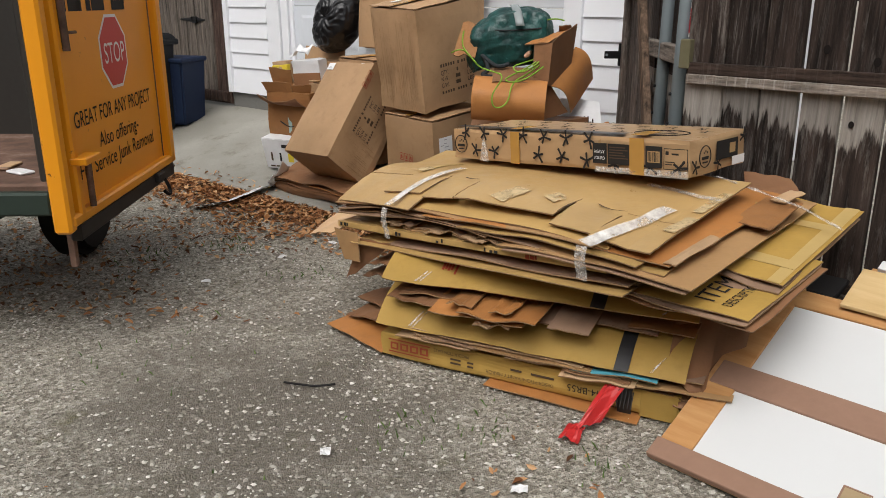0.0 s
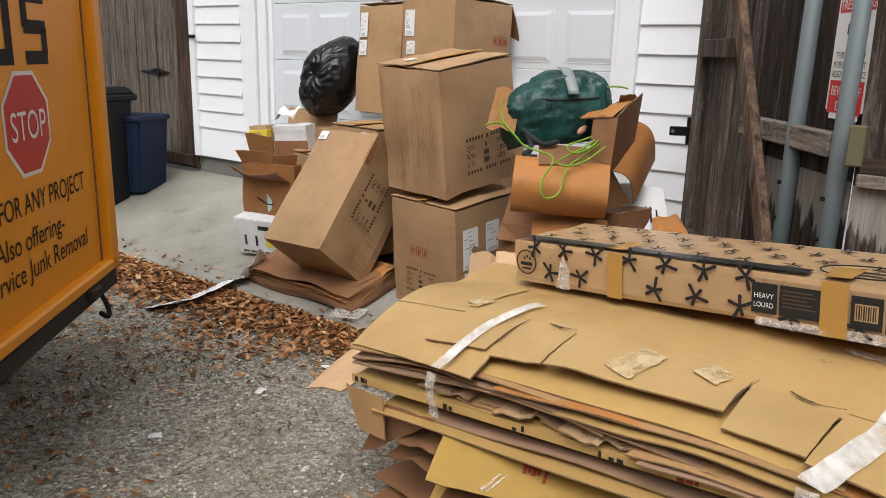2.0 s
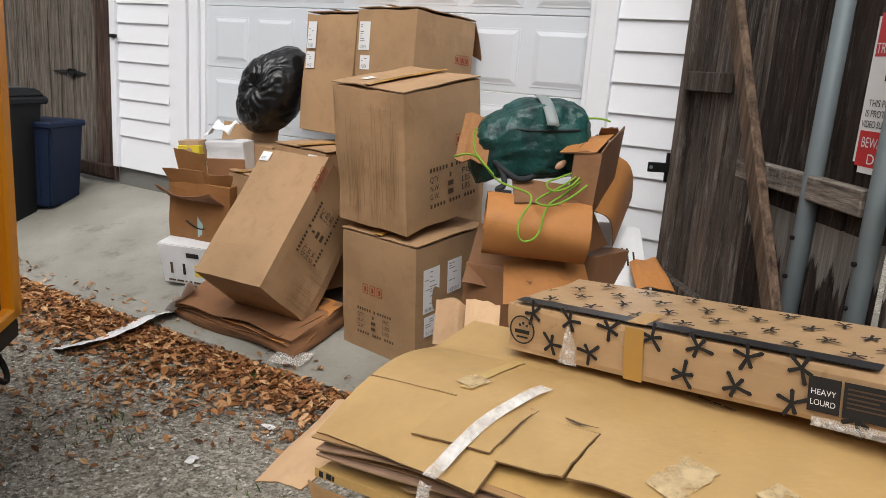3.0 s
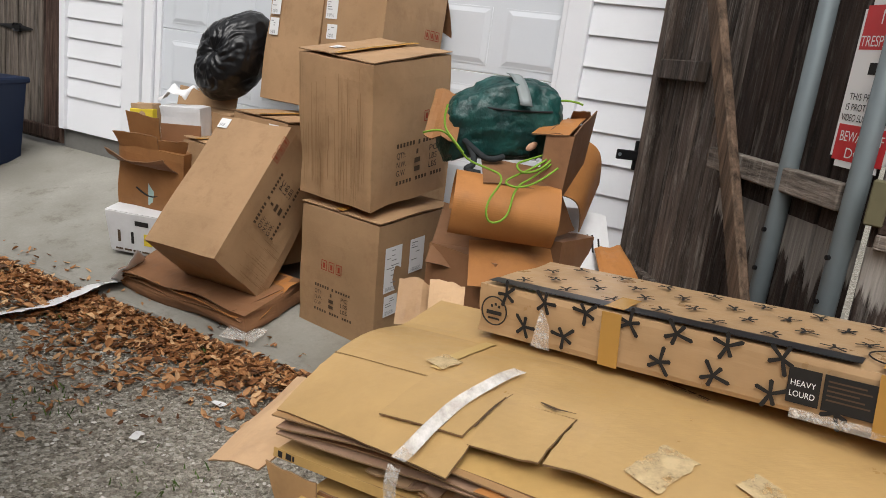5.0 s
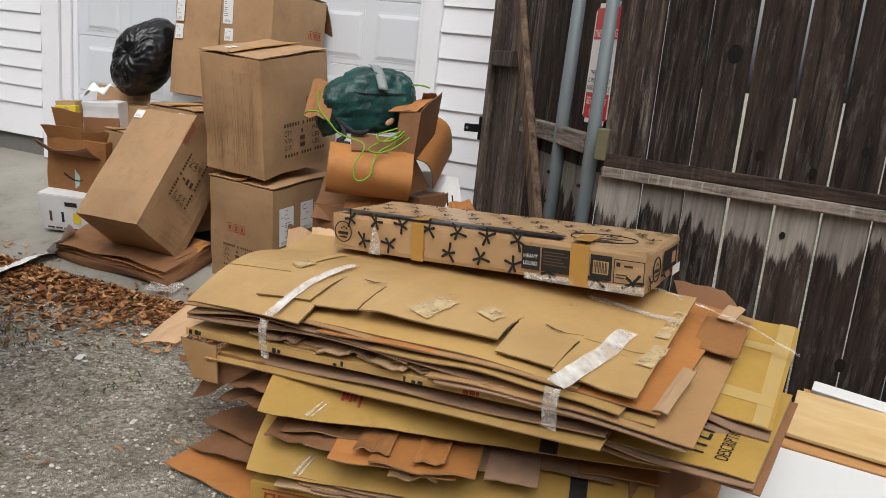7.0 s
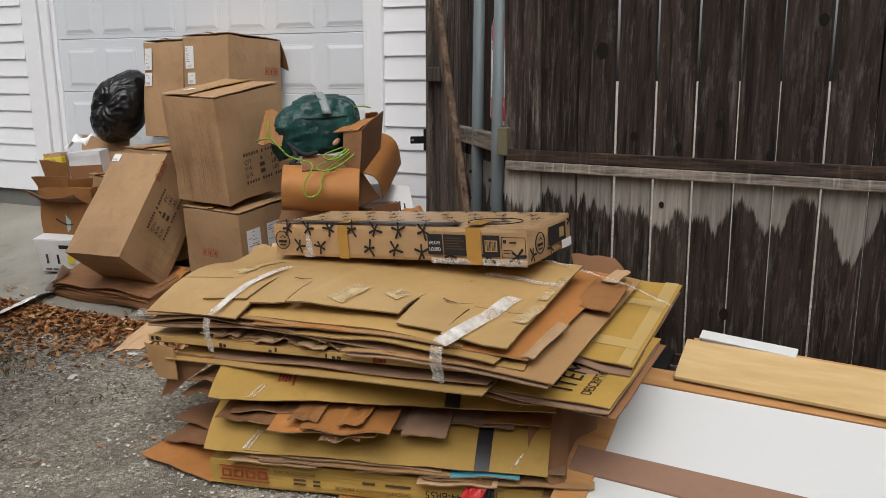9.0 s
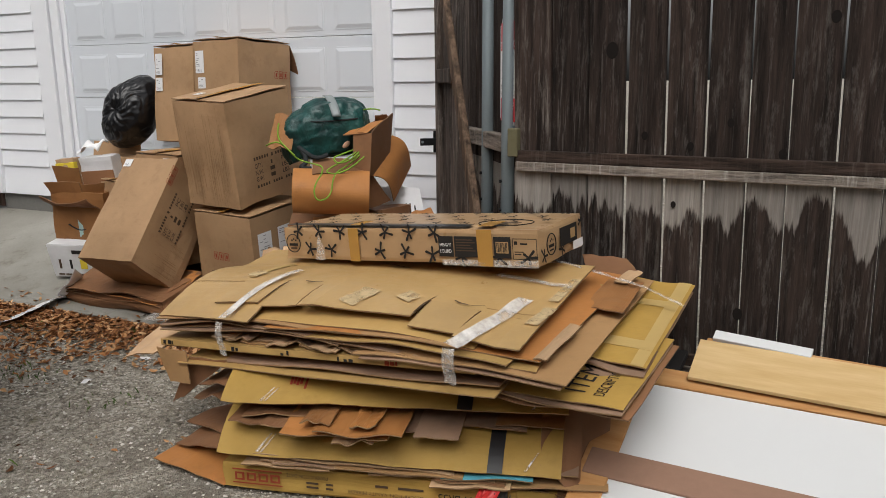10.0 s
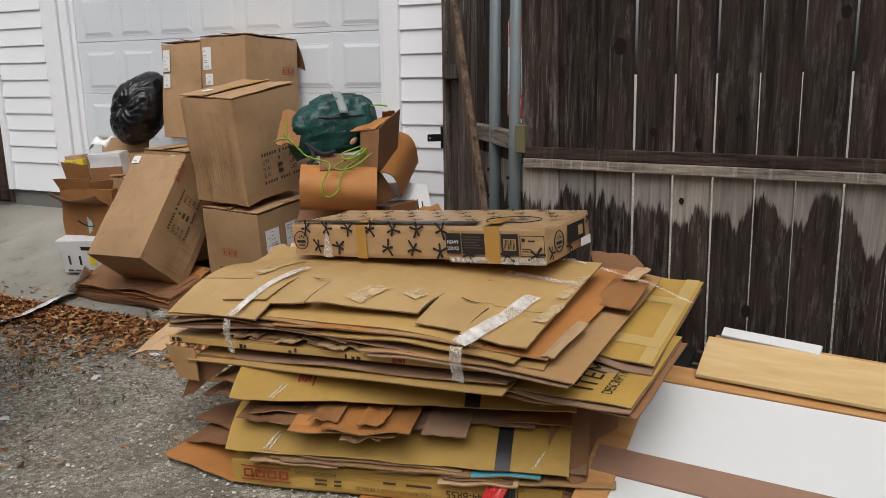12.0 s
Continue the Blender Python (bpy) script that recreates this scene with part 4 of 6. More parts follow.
def build_crushed():
    """The crushed flat carton under the leaning box."""
    base = pose(-0.94, 6.15, slab_z((-0.94, 6.15)) + 0.005, 14, 0, -40)
    c = thing("crushed_carton", "crushed dark brown carton flattened on wet concrete", "box", base)
    part("body", carton_body(0.98, 0.44, 0.12, 31, 0.02), BROWN, c, m=pose(0, 0.0, 0.055))
    for i in range(4):
        fn = quad((-0.49 + 0.02 * i, -0.225 - 0.006 * i, 0.045 + 0.028 * i), (0.49 - 0.03 * i, -0.225, 0.04 + 0.028 * i), (0.50, 0.2, 0.13), (-0.48, 0.2, 0.13), 0.02, 0.03, 30 + i)
        bent("torn_flap", fn, 12, 5, 0.005, (BROWN if i % 2 else ORANGE, EDGED), c)


build_crushed()


def build_tote_and_crate():
    p = (-1.36, 6.80)
    c = thing("banana_crate", "white printed fruit crate of coated board", "crate", pose(p[0], p[1], slab_z(p), 8, 0, -22))
    part("body", tapered(0.42, 0.34, 0.46, 0.37, 0.27, 0.006), WHITEBOARD, c)
    part("hand_hole", block(0.09, 0.004, 0.03, 0.001, (0.02, -0.183, 0.21)), INK, c)
    for x, mt in ((-0.14, FADED), (-0.05, INK), (0.055, YELLOWP), (0.15, INK)):
        part("printed_mark", block(0.055 if mt is YELLOWP else 0.018, 0.004, 0.075, 0.001, (x, -0.178, 0.11)), mt, c)
    bars([(0.03 + 0.06 * i, 0.02, 0.05, 0.012) for i in range(6)], FADED, "print_bar", c, pose(-0.2, -0.178, 0, 86))
    t = thing("open_carton", "brown open shipping carton with torn flaps, in the crate", "box", pose(-1.35, 6.80, 0.40, 6, 2, -25))
    part("body", carton_body(0.46, 0.28, 0.42, 41, 0.014), WETBROWN, t, m=pose(0, 0.04, 0.21))
    def lip(u, v):
        dip = 0.05 * math.sin(math.pi * u)
        return (-0.215 + 0.40 * u - 0.03 * v, -0.10 - 0.10 * math.sin(1.4 * v), 0.30 + 0.10 * v - dip * v + 0.012 * noise.noise(Vector((u * 4, v * 2, 3))))

    bent("flap", lip, 14, 6, 0.005, (BROWN, EDGED), t)
    bent("flap", quad((-0.20, -0.085, 0.36), (0.06, -0.085, 0.34), (0.05, -0.11, 0.50), (-0.24, -0.13, 0.49), 0.01, 0.02, 1), 8, 5, 0.005, (WETBROWN, EDGED), t)
    bent("flap", quad((-0.19, -0.02, 0.40), (0.02, -0.03, 0.40), (0.02, -0.05, 0.59), (-0.21, -0.05, 0.60), 0.008, 0.02, 2), 8, 5, 0.005, (WETBROWN, EDGED), t)
    bent("flap", quad((0.03, -0.08, 0.36), (0.20, -0.05, 0.38), (0.25, -0.09, 0.50), (0.05, -0.10, 0.47), 0.008, 0.02, 4), 8, 5, 0.005, (WETBROWN, EDGED), t)
    arc = [(-0.10 + 0.02 * i, -0.098, 0.16 - 0.04 * math.sin(math.pi * i / 10)) for i in range(11)]
    tube("printed_curve", arc, 0.006, INK, t)
    part("printed_strip", block(0.05, 0.004, 0.17, 0.001, (0.01, -0.10, 0.15)), plain("pale_teal_tape", (0.35, 0.5, 0.48), 0.4), t)
    w = thing("white_carton", "small white carton with tape, tucked in the open carton", "box", pose(-1.22, 6.88, 0.80, 4, -4, -22))
    part("body", carton_body(0.28, 0.14, 0.26, 44, 0.006), WHITEBOARD, w, m=pose(0, 0, 0.13))
    part("brown_panel", block(0.27, 0.01, 0.11, 0.002, (0.01, -0.08, 0.10)), BROWN, w)
    part("tape_strip", block(0.27, 0.008, 0.03, 0.001, (0.01, -0.084, 0.025)), plain("patterned_tape", (0.3, 0.42, 0.4), 0.4, var=0.8, scale=120), w)
    y = thing("yellow_package", "yellow and white package standing in the carton", "package", pose(-1.47, 6.95, 0.80, 0, -6, -25))
    part("body", carton_body(0.16, 0.09, 0.24, 46, 0.006), PALE, y, m=pose(0, 0, 0.12))
    part("wrap", block(0.165, 0.10, 0.075, 0.004, (0, 0, 0.17)), YELLOWP, y)
    bent("crumpled_paper", quad((-0.1, -0.05, 0), (0.1, -0.05, 0.02), (0.12, 0.08, 0.06), (-0.1, 0.08, 0.05), 0.05, 0.06, 8), 10, 8, 0.002, (CREPE, CREPE), y, m=pose(0.2, 0.02, 0.26), smooth=True)
    tagged(bent("flattened_carton", quad((-0.2, 0, 0), (0.25, 0, 0), (0.25, 0.02, 0.34), (-0.2, 0.02, 0.36), 0.01, 0.02, 5), 6, 6, 0.006, (BOX, EDGE), m=pose(-1.2, 7.08, 0.80, -8, 0, -30)), "brown flattened carton standing behind the crate", "cardboard")


build_tote_and_crate()


def build_bin_bag():
    b = bmesh.new()
    bmesh.ops.create_icosphere(b, subdivisions=6, radius=1.0)
    knot = Vector((-0.62, -0.78, 0.08)).normalized()
    side_a = knot.cross(Vector((0, 0, 1))).normalized()
    side_b = knot.cross(side_a)
    for v in b.verts:
        p = v.co.copy()
        ang = math.acos(max(-1.0, min(1.0, p.dot(knot))))
        phi = math.atan2(p.dot(side_b), p.dot(side_a))
        w = noise.noise(p * 1.7)
        pleat = 1 - abs(math.sin(4.5 * phi + 5.0 * w + 0.9 * ang)) ** 0.6
        fine = 1 - abs(math.sin(11.0 * phi + 4.0 * w)) ** 0.7
        fade = math.exp(-((ang - 0.35) / 0.75) ** 2)
        k = 1 - 0.20 * math.exp(-(ang / 0.22) ** 2) - fade * (0.075 * pleat + 0.035 * fine)
        k += 0.10 * noise.noise(p * 1.3 + Vector((3, 1, 0))) - 0.05 * abs(noise.noise(Vector((p.x * 3, p.y * 3, p.z * 6))))
        k += 0.10 * max(0.0, -p.z) * (1 - abs(p.z))
        v.co = Vector((p.x * 0.225 + 0.07 * p.z, p.y * 0.20, p.z * 0.285)) * k
    ob = part("bin_bag", b, BAG, m=pose(-0.985, 6.98, 1.385, 0, 4, 0), smooth=True)
    tagged(ob, "full shiny black plastic bin bag on cartons", "bag")
    st = thing("carton", "brown carton hidden under the black bag", "box", pose(-1.0, 7.02, slab_z((-1.0, 7.02)), 0, 0, -38), group="cartons stacked by the garage")
    part("body", carton_body(0.36, 0.34, 0.77, 60), BOX, st, m=pose(0, 0, 0.385))


build_bin_bag()


# ---- curled board, rucksack, open cartons ----
def curl(name, a, b, r, t0, t1, mats, label, thick=0.006, cone=1.0, n=72):
    a, b = Vector(a), Vector(b)
    ax = (b - a).normalized()
    up = Vector((0, 0, 1))
    s = ax.cross(up).normalized()
    up = s.cross(ax)

    def fn(u, v):
        t = math.radians(t0 + (t1 - t0) * u)
        rr = r * (1 + (cone - 1) * v) * (1 + 0.03 * math.sin(5 * t + 2 * v))
        return tuple(a.lerp(b, v) + s * (rr * math.cos(t)) + up * (rr * math.sin(t)))

    ob = bent(name, fn, n, 8, thick, mats, smooth=False)
    return tagged(ob, label, "cardboard")


curl("curled_carton", (0.17, 5.22, 0.94), (0.63, 5.155, 0.92), 0.135, -60, 205, (ORANGE, EDGE), "orange-brown carton board curled into a roll")
def build_bent_board():
    a, b, c, d = Vector((0.645, 5.15, 1.03)), Vector((0.84, 5.50, 1.25)), Vector((0.985, 5.60, 1.03)), Vector((0.805, 5.28, 0.84))

    def fn(u, v):
        p = (a * (1 - u) + d * u) * (1 - v) + (b * (1 - u) + c * u) * v
        return tuple(p + Vector((0.45, -0.3, 0.8)).normalized() * (0.055 * math.sin(math.pi * u)))

    tagged(bent("curled_carton", fn, 16, 8, 0.006, (ORANGE, EDGE), smooth=False), "brown carton board bent upwards beside the roll", "cardboard")


build_bent_board()
# added dark sheet stands for the shaded hollow between roll and bent board
tagged(bent("flattened_carton", quad((0.59, 5.17, 1.055), (0.59, 5.19, 0.80), (0.79, 5.30, 0.84), (0.655, 5.18, 1.03), 0.0, 0.008, 6), 6, 6, 0.005, (BROWN, EDGED)), "dark brown board added for the shaded hollow at the roll's open end", "cardboard")
tagged(bent("flattened_carton", quad((0.28, 5.12, 1.055), (0.58, 5.10, 1.05), (0.60, 5.30, 1.12), (0.30, 5.32, 1.13), 0.01, 0.01, 2), 8, 6, 0.005, (BROWN, EDGED)), "small brown board lying on the curled roll", "cardboard")


def build_open_box():
    b = thing("open_carton", "narrow brown carton standing open on end", "box", pose(0.665, 5.27, 1.03, 2, 3, 58))
    for args in (((-0.15, -0.055, 0), (0.15, -0.055, 0), (0.17, -0.065, 0.385), (-0.15, -0.06, 0.265)), ((-0.15, 0.055, 0), (0.15, 0.055, 0), (0.16, 0.055, 0.33), (-0.15, 0.06, 0.25)), ((-0.15, 0.055, 0), (-0.15, -0.055, 0), (-0.15, -0.06, 0.26), (-0.15, 0.06, 0.25)), ((0.15, -0.055, 0), (0.15, 0.055, 0), (0.16, 0.055, 0.3), (0.16, -0.055, 0.3))):
        bent("panel", quad(*args, 0.004, 0.008, args[0][0]), 5, 6, 0.006, (BROWN, EDGED), b)
    bent("flap", quad((-0.155, -0.035, 0.262), (0.13, -0.03, 0.338), (0.12, 0.13, 0.305), (-0.16, 0.13, 0.235), 0.008, 0.008, 4), 5, 5, 0.006, (ORANGE, EDGED), b)
    bent("flap", quad((0.16, -0.055, 0.31), (0.16, 0.055, 0.31), (0.10, 0.03, 0.365), (0.11, -0.045, 0.375), 0.0, 0.008, 5), 5, 5, 0.006, (BROWN, EDGED), b)
    part("base", block(0.3, 0.11, 0.006, 0.001), BROWN, b)


build_open_box()


def build_rucksack():
    r = thing("rucksack", "dark green nylon rucksack with grey strip and webbing", "rucksack", pose(0.41, 5.47, 1.315, 0, 0, -6))
    bm = bmesh.new()
    bmesh.ops.create_cube(bm, size=2.0)
    bmesh.ops.subdivide_edges(bm, edges=bm.edges[:], cuts=21, use_grid_fill=True)
    for v in bm.verts:
        p = v.co.copy()
        q = p.normalized() * 0.62 + p * 0.38
        f = 1 + 0.09 * noise.noise(p * 1.5) + 0.03 * noise.noise(Vector((p.x * 4 + 2 * p.z, p.y * 2, p.z * 1.5)))
        f -= 0.055 * max(0.0, 1 - abs(noise.noise(Vector((p.x * 2.0 - p.z * 1.6, p.y * 2, p.z * 2.4 + 4)))) * 9)
        f -= 0.04 * max(0.0, 1 - abs(noise.noise(Vector((p.x * 3.1 + p.z * 2.2, p.y * 2, p.z * 1.6 + 9)))) * 9)
        seam = -0.06 * math.exp(-((p.z + 0.12 + 0.1 * p.x) / 0.05) ** 2) - 0.045 * math.exp(-((p.x - 0.62 + 0.1 * p.z) / 0.05) ** 2) - 0.035 * math.exp(-((p.x + 0.66) / 0.05) ** 2)
        v.co = Vector((q.x * 0.30, q.y * 0.17, q.z * 0.19 + 0.03 * p.x - 0.05 * p.x * p.x)) * (f + seam)
    part("body", bm, NYLON, r, smooth=True)
    bent("grey_strip", lambda u, v: (-0.02 + 0.055 * u + 0.06 * v, -0.04 - 0.165 * v, 0.20 - 0.125 * v * v), 3, 10, 0.004, (GREYFLASH, GREYFLASH), r, "grey reflective strip", smooth=True)
    for k, pts in enumerate((((-0.20, -0.10, -0.10), (-0.14, -0.20, -0.14), (-0.06, -0.22, -0.19), (0.0, -0.19, -0.16)), ((-0.16, -0.16, -0.13), (-0.11, -0.23, -0.20), (-0.19, -0.25, -0.235), (-0.10, -0.24, -0.24)), ((-0.26, -0.06, 0.02), (-0.2, -0.16, 0.05), (0.0, -0.2, 0.04), (0.2, -0.17, 0.06)))):
        if k < 2:
            ob = tube("strap", pts, 0.014, STRAP, r)
        else:
            tube("seam_cord", [(x, y + 0.02, z) for x, y, z in pts], 0.005, STRAP, r)
    bm = bmesh.new()
    bmesh.ops.create_uvsphere(bm, u_segments=12, v_segments=8, radius=0.02, matrix=Matrix.Diagonal((1.5, 0.6, 0.8, 1)))
    part("toggle", bm, PEACH, r, "pale orange plastic toggle", pose(0.12, -0.19, -0.10, 0, -40, 0), smooth=True)


build_rucksack()


def build_rope():
    loops = [
        [(0.02, 5.30, 1.22), (0.08, 5.22, 1.26), (0.14, 5.16, 1.21), (0.20, 5.15, 1.14), (0.28, 5.12, 1.12), (0.36, 5.05, 1.10), (0.27, 4.99, 0.99), (0.29, 4.98, 0.90), (0.38, 5.0, 0.93), (0.40, 5.05, 1.06), (0.50, 5.12, 1.10), (0.58, 5.16, 1.16)],
        [(0.60, 5.2, 1.2), (0.50, 5.13, 1.14), (0.40, 5.09, 1.10), (0.35, 5.06, 1.07), (0.42, 5.05, 1.055), (0.52, 5.08, 1.09), (0.60, 5.12, 1.15)],
        [(0.56, 5.22, 1.19), (0.48, 5.16, 1.17), (0.40, 5.11, 1.15), (0.44, 5.08, 1.11), (0.55, 5.12, 1.15), (0.6, 5.2, 1.2)],
        [(0.62, 5.40, 1.42), (0.69, 5.33, 1.44), (0.74, 5.34, 1.42)],
        [(0.10, 5.22, 1.36), (0.08, 5.20, 1.28), (0.13, 5.16, 1.22), (0.18, 5.14, 1.17)],
    ]
    g = thing("rope", "tangled bright lime green rope", "rope")
    for pts in loops:
        tube("strand", pts, 0.0048, ROPE, g)


build_rope()

for a in (
    (((0.03, 5.35, 1.20), (0.17, 5.28, 1.19), (0.22, 5.50, 1.38), (0.09, 5.55, 1.40)), WETBROWN, "orange-brown carton flap beside the rucksack"),
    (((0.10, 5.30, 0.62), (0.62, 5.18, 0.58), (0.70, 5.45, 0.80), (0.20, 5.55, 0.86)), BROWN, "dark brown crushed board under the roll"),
    (((0.25, 5.02, 0.62), (0.66, 4.98, 0.62), (0.66, 5.22, 0.76), (0.28, 5.25, 0.78)), ORANGE, "orange-brown board sloping under the roll"),
    (((0.64, 5.28, 0.50), (1.05, 5.27, 0.50), (1.03, 5.55, 0.88), (0.76, 5.56, 0.90)), WHITEBOARD, "white coated board with black marks, leaning"),
    (((0.92, 5.20, 0.66), (1.10, 5.18, 0.66), (1.08, 5.42, 0.76), (0.94, 5.4, 0.74)), ORANGE, "small brown board scrap by the gate"),
    (((-0.06, 4.92, 0.46), (0.10, 4.88, 0.46), (0.12, 5.02, 0.60), (-0.04, 5.06, 0.62)), BOX, "carton flap sticking up between the piles"),
    (((0.06, 4.84, 0.54), (0.20, 4.80, 0.56), (0.22, 4.92, 0.64), (0.08, 4.98, 0.64)), PALE, "pale carton flap sticking up between the piles"),
):
    ob = bent("flattened_carton", quad(*a[0], 0.02, 0.02, a[0][0][0] * 3), 8, 6, 0.006, (a[1], EDGED))
    tagged(ob, a[2], "cardboard")
    if a[1] is WHITEBOARD:
        face = quad(*a[0], 0.02, 0.02, a[0][0][0] * 3)
        for u, v, w, h in ((0.62, 0.52, 0.03, 0.22), (0.70, 0.52, 0.03, 0.22), (0.80, 0.50, 0.03, 0.20), (0.25, 0.10, 0.02, 0.5)):
            bent("black_print", lambda p, q: tuple(Vector(face(u + w * p, v + h * q)) + Vector((0, -0.003, 0.003))), 2, 6, 0.001, (INK, INK), ob)
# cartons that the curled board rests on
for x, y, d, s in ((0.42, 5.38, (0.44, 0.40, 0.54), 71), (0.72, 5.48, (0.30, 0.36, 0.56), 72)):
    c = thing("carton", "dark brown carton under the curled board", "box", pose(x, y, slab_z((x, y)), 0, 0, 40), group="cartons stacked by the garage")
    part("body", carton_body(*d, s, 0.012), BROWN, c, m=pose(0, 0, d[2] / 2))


def build_white_tape():
    pts = [(-1.34, 6.24, 0.28), (-1.40, 6.25, 0.16), (-1.46, 6.30, 0.085), (-1.58, 6.28, 0.07), (-1.66, 6.14, 0.05), (-1.76, 5.96, 0.035), (-1.95, 5.80, 0.03)]
    cum = [Vector(p) for p in pts]

    def fn(u, v):
        k = v * (len(cum) - 1)
        i = min(int(k), len(cum) - 2)
        p = cum[i].lerp(cum[i + 1], k - i)
        d = (cum[i + 1] - cum[i]).normalized()
        s = Vector((-d.y, d.x, 0.3)).normalized()
        wv = 0.02 * noise.noise(Vector((v * 9, u, 2)))
        q = p + s * ((u - 0.5) * (0.15 + wv)) + Vector((0, 0, 0.015 * abs(noise.noise(Vector((v * 14, u * 3, 5))))))
        return tuple(q)

    tagged(bent("plastic_strip", fn, 4, 40, 0.001, (CREPE, CREPE), smooth=True), "long crumpled strip of white plastic on the ground", "plastic strip")


build_white_tape()
tagged(bent("plastic_scrap", quad((-0.84, 5.63, 0.07), (-0.66, 5.56, 0.07), (-0.60, 5.68, 0.095), (-0.78, 5.75, 0.095), 0.0, 0.01, 4), 6, 5, 0.001, (CLEAR, CLEAR)), "clear wet plastic scrap on the concrete", "plastic scrap")


# ---- the heap of flattened cartons ----
HEAP = "heap of flattened cartons"


def flat(c, mat, label, bow=0.0, wob=0.012, seed=0.0, thick=0.0048, edge=EDGE, crease=None, nu=16, nv=8):
    ob = bent("flattened_carton", quad(*c, bow, wob, seed, crease), nu, nv, thick, (mat, edge))
    return tagged(ob, label, "cardboard", HEAP)


def build_base_box():
    d = (1.33, 0.60, 0.115)
    m = Matrix.Translation((0.36, 3.065, 0.014)) @ pose(0, 0, 0, 0, 0, -25.2) @ pose(0, 0.30, 0)
    b = thing("flat_carton", "long flat ochre carton at the bottom of the heap", "box", m, HEAP)
    part("body", carton_body(*d, 81, 0.010), OCHRE, b, m=pose(0, 0, d[2] / 2))
    f = side(d, "-y")
    # print stands upside down on this carton
    flip = f @ pose(1.33, 0.115, 0.001, 0, 0, 180)
    words("stamp", "NO. 244-BR55", 0.042, INK, b, flip @ pose(0.20, 0.045, 0.003), width=0.24)
    words("stamp", "DESCRIPTION: VANITY MIRROR", 0.022, FADED, b, flip @ pose(0.50, 0.065, 0.003), width=0.30)
    words("stamp", "PRODUCTION DATE", 0.022, FADED, b, flip @ pose(0.88, 0.022, 0.003), width=0.17)
    bars([(0.50, 0.035, 0.10, 0.010), (0.64, 0.035, 0.05, 0.010), (0.86, 0.05, 0.03, 0.009), (0.92, 0.05, 0.05, 0.009), (0.86, 0.068, 0.03, 0.009), (0.92, 0.068, 0.05, 0.009)], FADED, "stamp_bar", b, flip @ pose(0, 0, 0.003))
    bars([(1.08 + 0.05 * i, 0.035, 0.040, 0.008) for i in range(4)] + [(1.08 + 0.05 * i, 0.062, 0.040, 0.008) for i in range(4)] + [(1.08 + 0.05 * i + k, 0.035, 0.009, 0.035) for i in range(4) for k in (0, 0.031)] + [(1.07, 0.020, 0.21, 0.006), (1.07, 0.078, 0.21, 0.006)], REDINK, "red_brand_bar", b, flip @ pose(0, 0, 0.003))
    part("black_tape", block(0.055, 0.004, 0.118, 0.001, (0.455, -0.309, 0.058)), BLACKTAPE, b)
    part("tan_tape", block(0.14, 0.004, 0.112, 0.001, (0.585, -0.307, 0.058)), OCHRE, b)


build_base_box()
flat(((-0.545, 3.66, 0.022), (-0.24, 3.35, 0.022), (0.10, 3.70, 0.05), (-0.24, 3.99, 0.06)), ORANGE, "wet orange-brown board lying on the gravel", 0.0, 0.012, 3)
flat(((0.22, 3.065, 0.016), (0.80, 2.775, 0.014), (0.95, 3.1, 0.016), (0.4, 3.4, 0.016)), ORANGE, "wet orange-brown board under the bottom carton", 0.0, 0.006, 5)
flat(((-0.42, 3.86, 0.09), (-0.18, 3.50, 0.15), (0.10, 3.80, 0.16), (-0.12, 4.02, 0.12)), BROWN, "brown wet board poking out of the heap", 0.0, 0.02, 6, edge=EDGED)
flat(((-0.46, 3.72, 0.055), (-0.24, 3.46, 0.12), (0.05, 3.75, 0.12), (-0.2, 3.95, 0.10)), BROWN, "brown wet board poking out of the heap", 0.0, 0.02, 7, edge=EDGED)
FWD = Vector((0.426, 0.905, 0))      # into the heap, for the lower layers


def lower(x0, z0, x1, z1, out, depth, rise, mat, label, seed, **kw):
    """A board of the lower heap: its front edge from x0 to x1 along the heap's face, standing out by out."""
    base, run = Vector((-0.24, 3.348, 0)), Vector((0.905, -0.426, 0))
    a = base + run * x0 - FWD * out + Vector((0, 0, z0))
    b = base + run * x1 - FWD * out + Vector((0, 0, z1))
    return flat((a, b, b + FWD * depth + Vector((0, 0, rise)), a + FWD * depth + Vector((0, 0, rise))), mat, label, seed=seed, **kw)


# thin boards on the bottom carton
lower(0.20, 0.150, 1.16, 0.175, 0.02, 0.5, 0.02, GREYB, "greyish torn board in the lower heap", 11, wob=0.02)
lower(0.18, 0.165, 1.10, 0.165, 0.03, 0.5, 0.03, PALE, "pale brown board in the lower heap", 12, wob=0.018)
lower(0.15, 0.183, 0.95, 0.182, 0.035, 0.45, 0.03, PALE, "pale brown board in the lower heap", 13, wob=0.02)
lower(0.55, 0.150, 1.22, 0.150, -0.01, 0.4, 0.02, BROWN, "brown board in the lower heap", 14, wob=0.02, edge=EDGED)
lower(0.90, 0.168, 1.24, 0.190, 0.045, 0.30, 0.02, CYAN, "strip of board with blue printed tape", 15, wob=0.008)
lower(0.86, 0.140, 1.16, 0.155, 0.06, 0.30, 0.02, PALE, "pale brown board in the lower heap", 16, wob=0.01)
lower(0.70, 0.19, 1.40, 0.205, 0.015, 0.5, 0.03, GREYB, "greyish board in the lower heap", 17, wob=0.02)
lower(0.85, 0.165, 1.46, 0.15, 0.0, 0.6, 0.03, BROWN, "brown board in the lower heap", 18, wob=0.02, edge=EDGED)
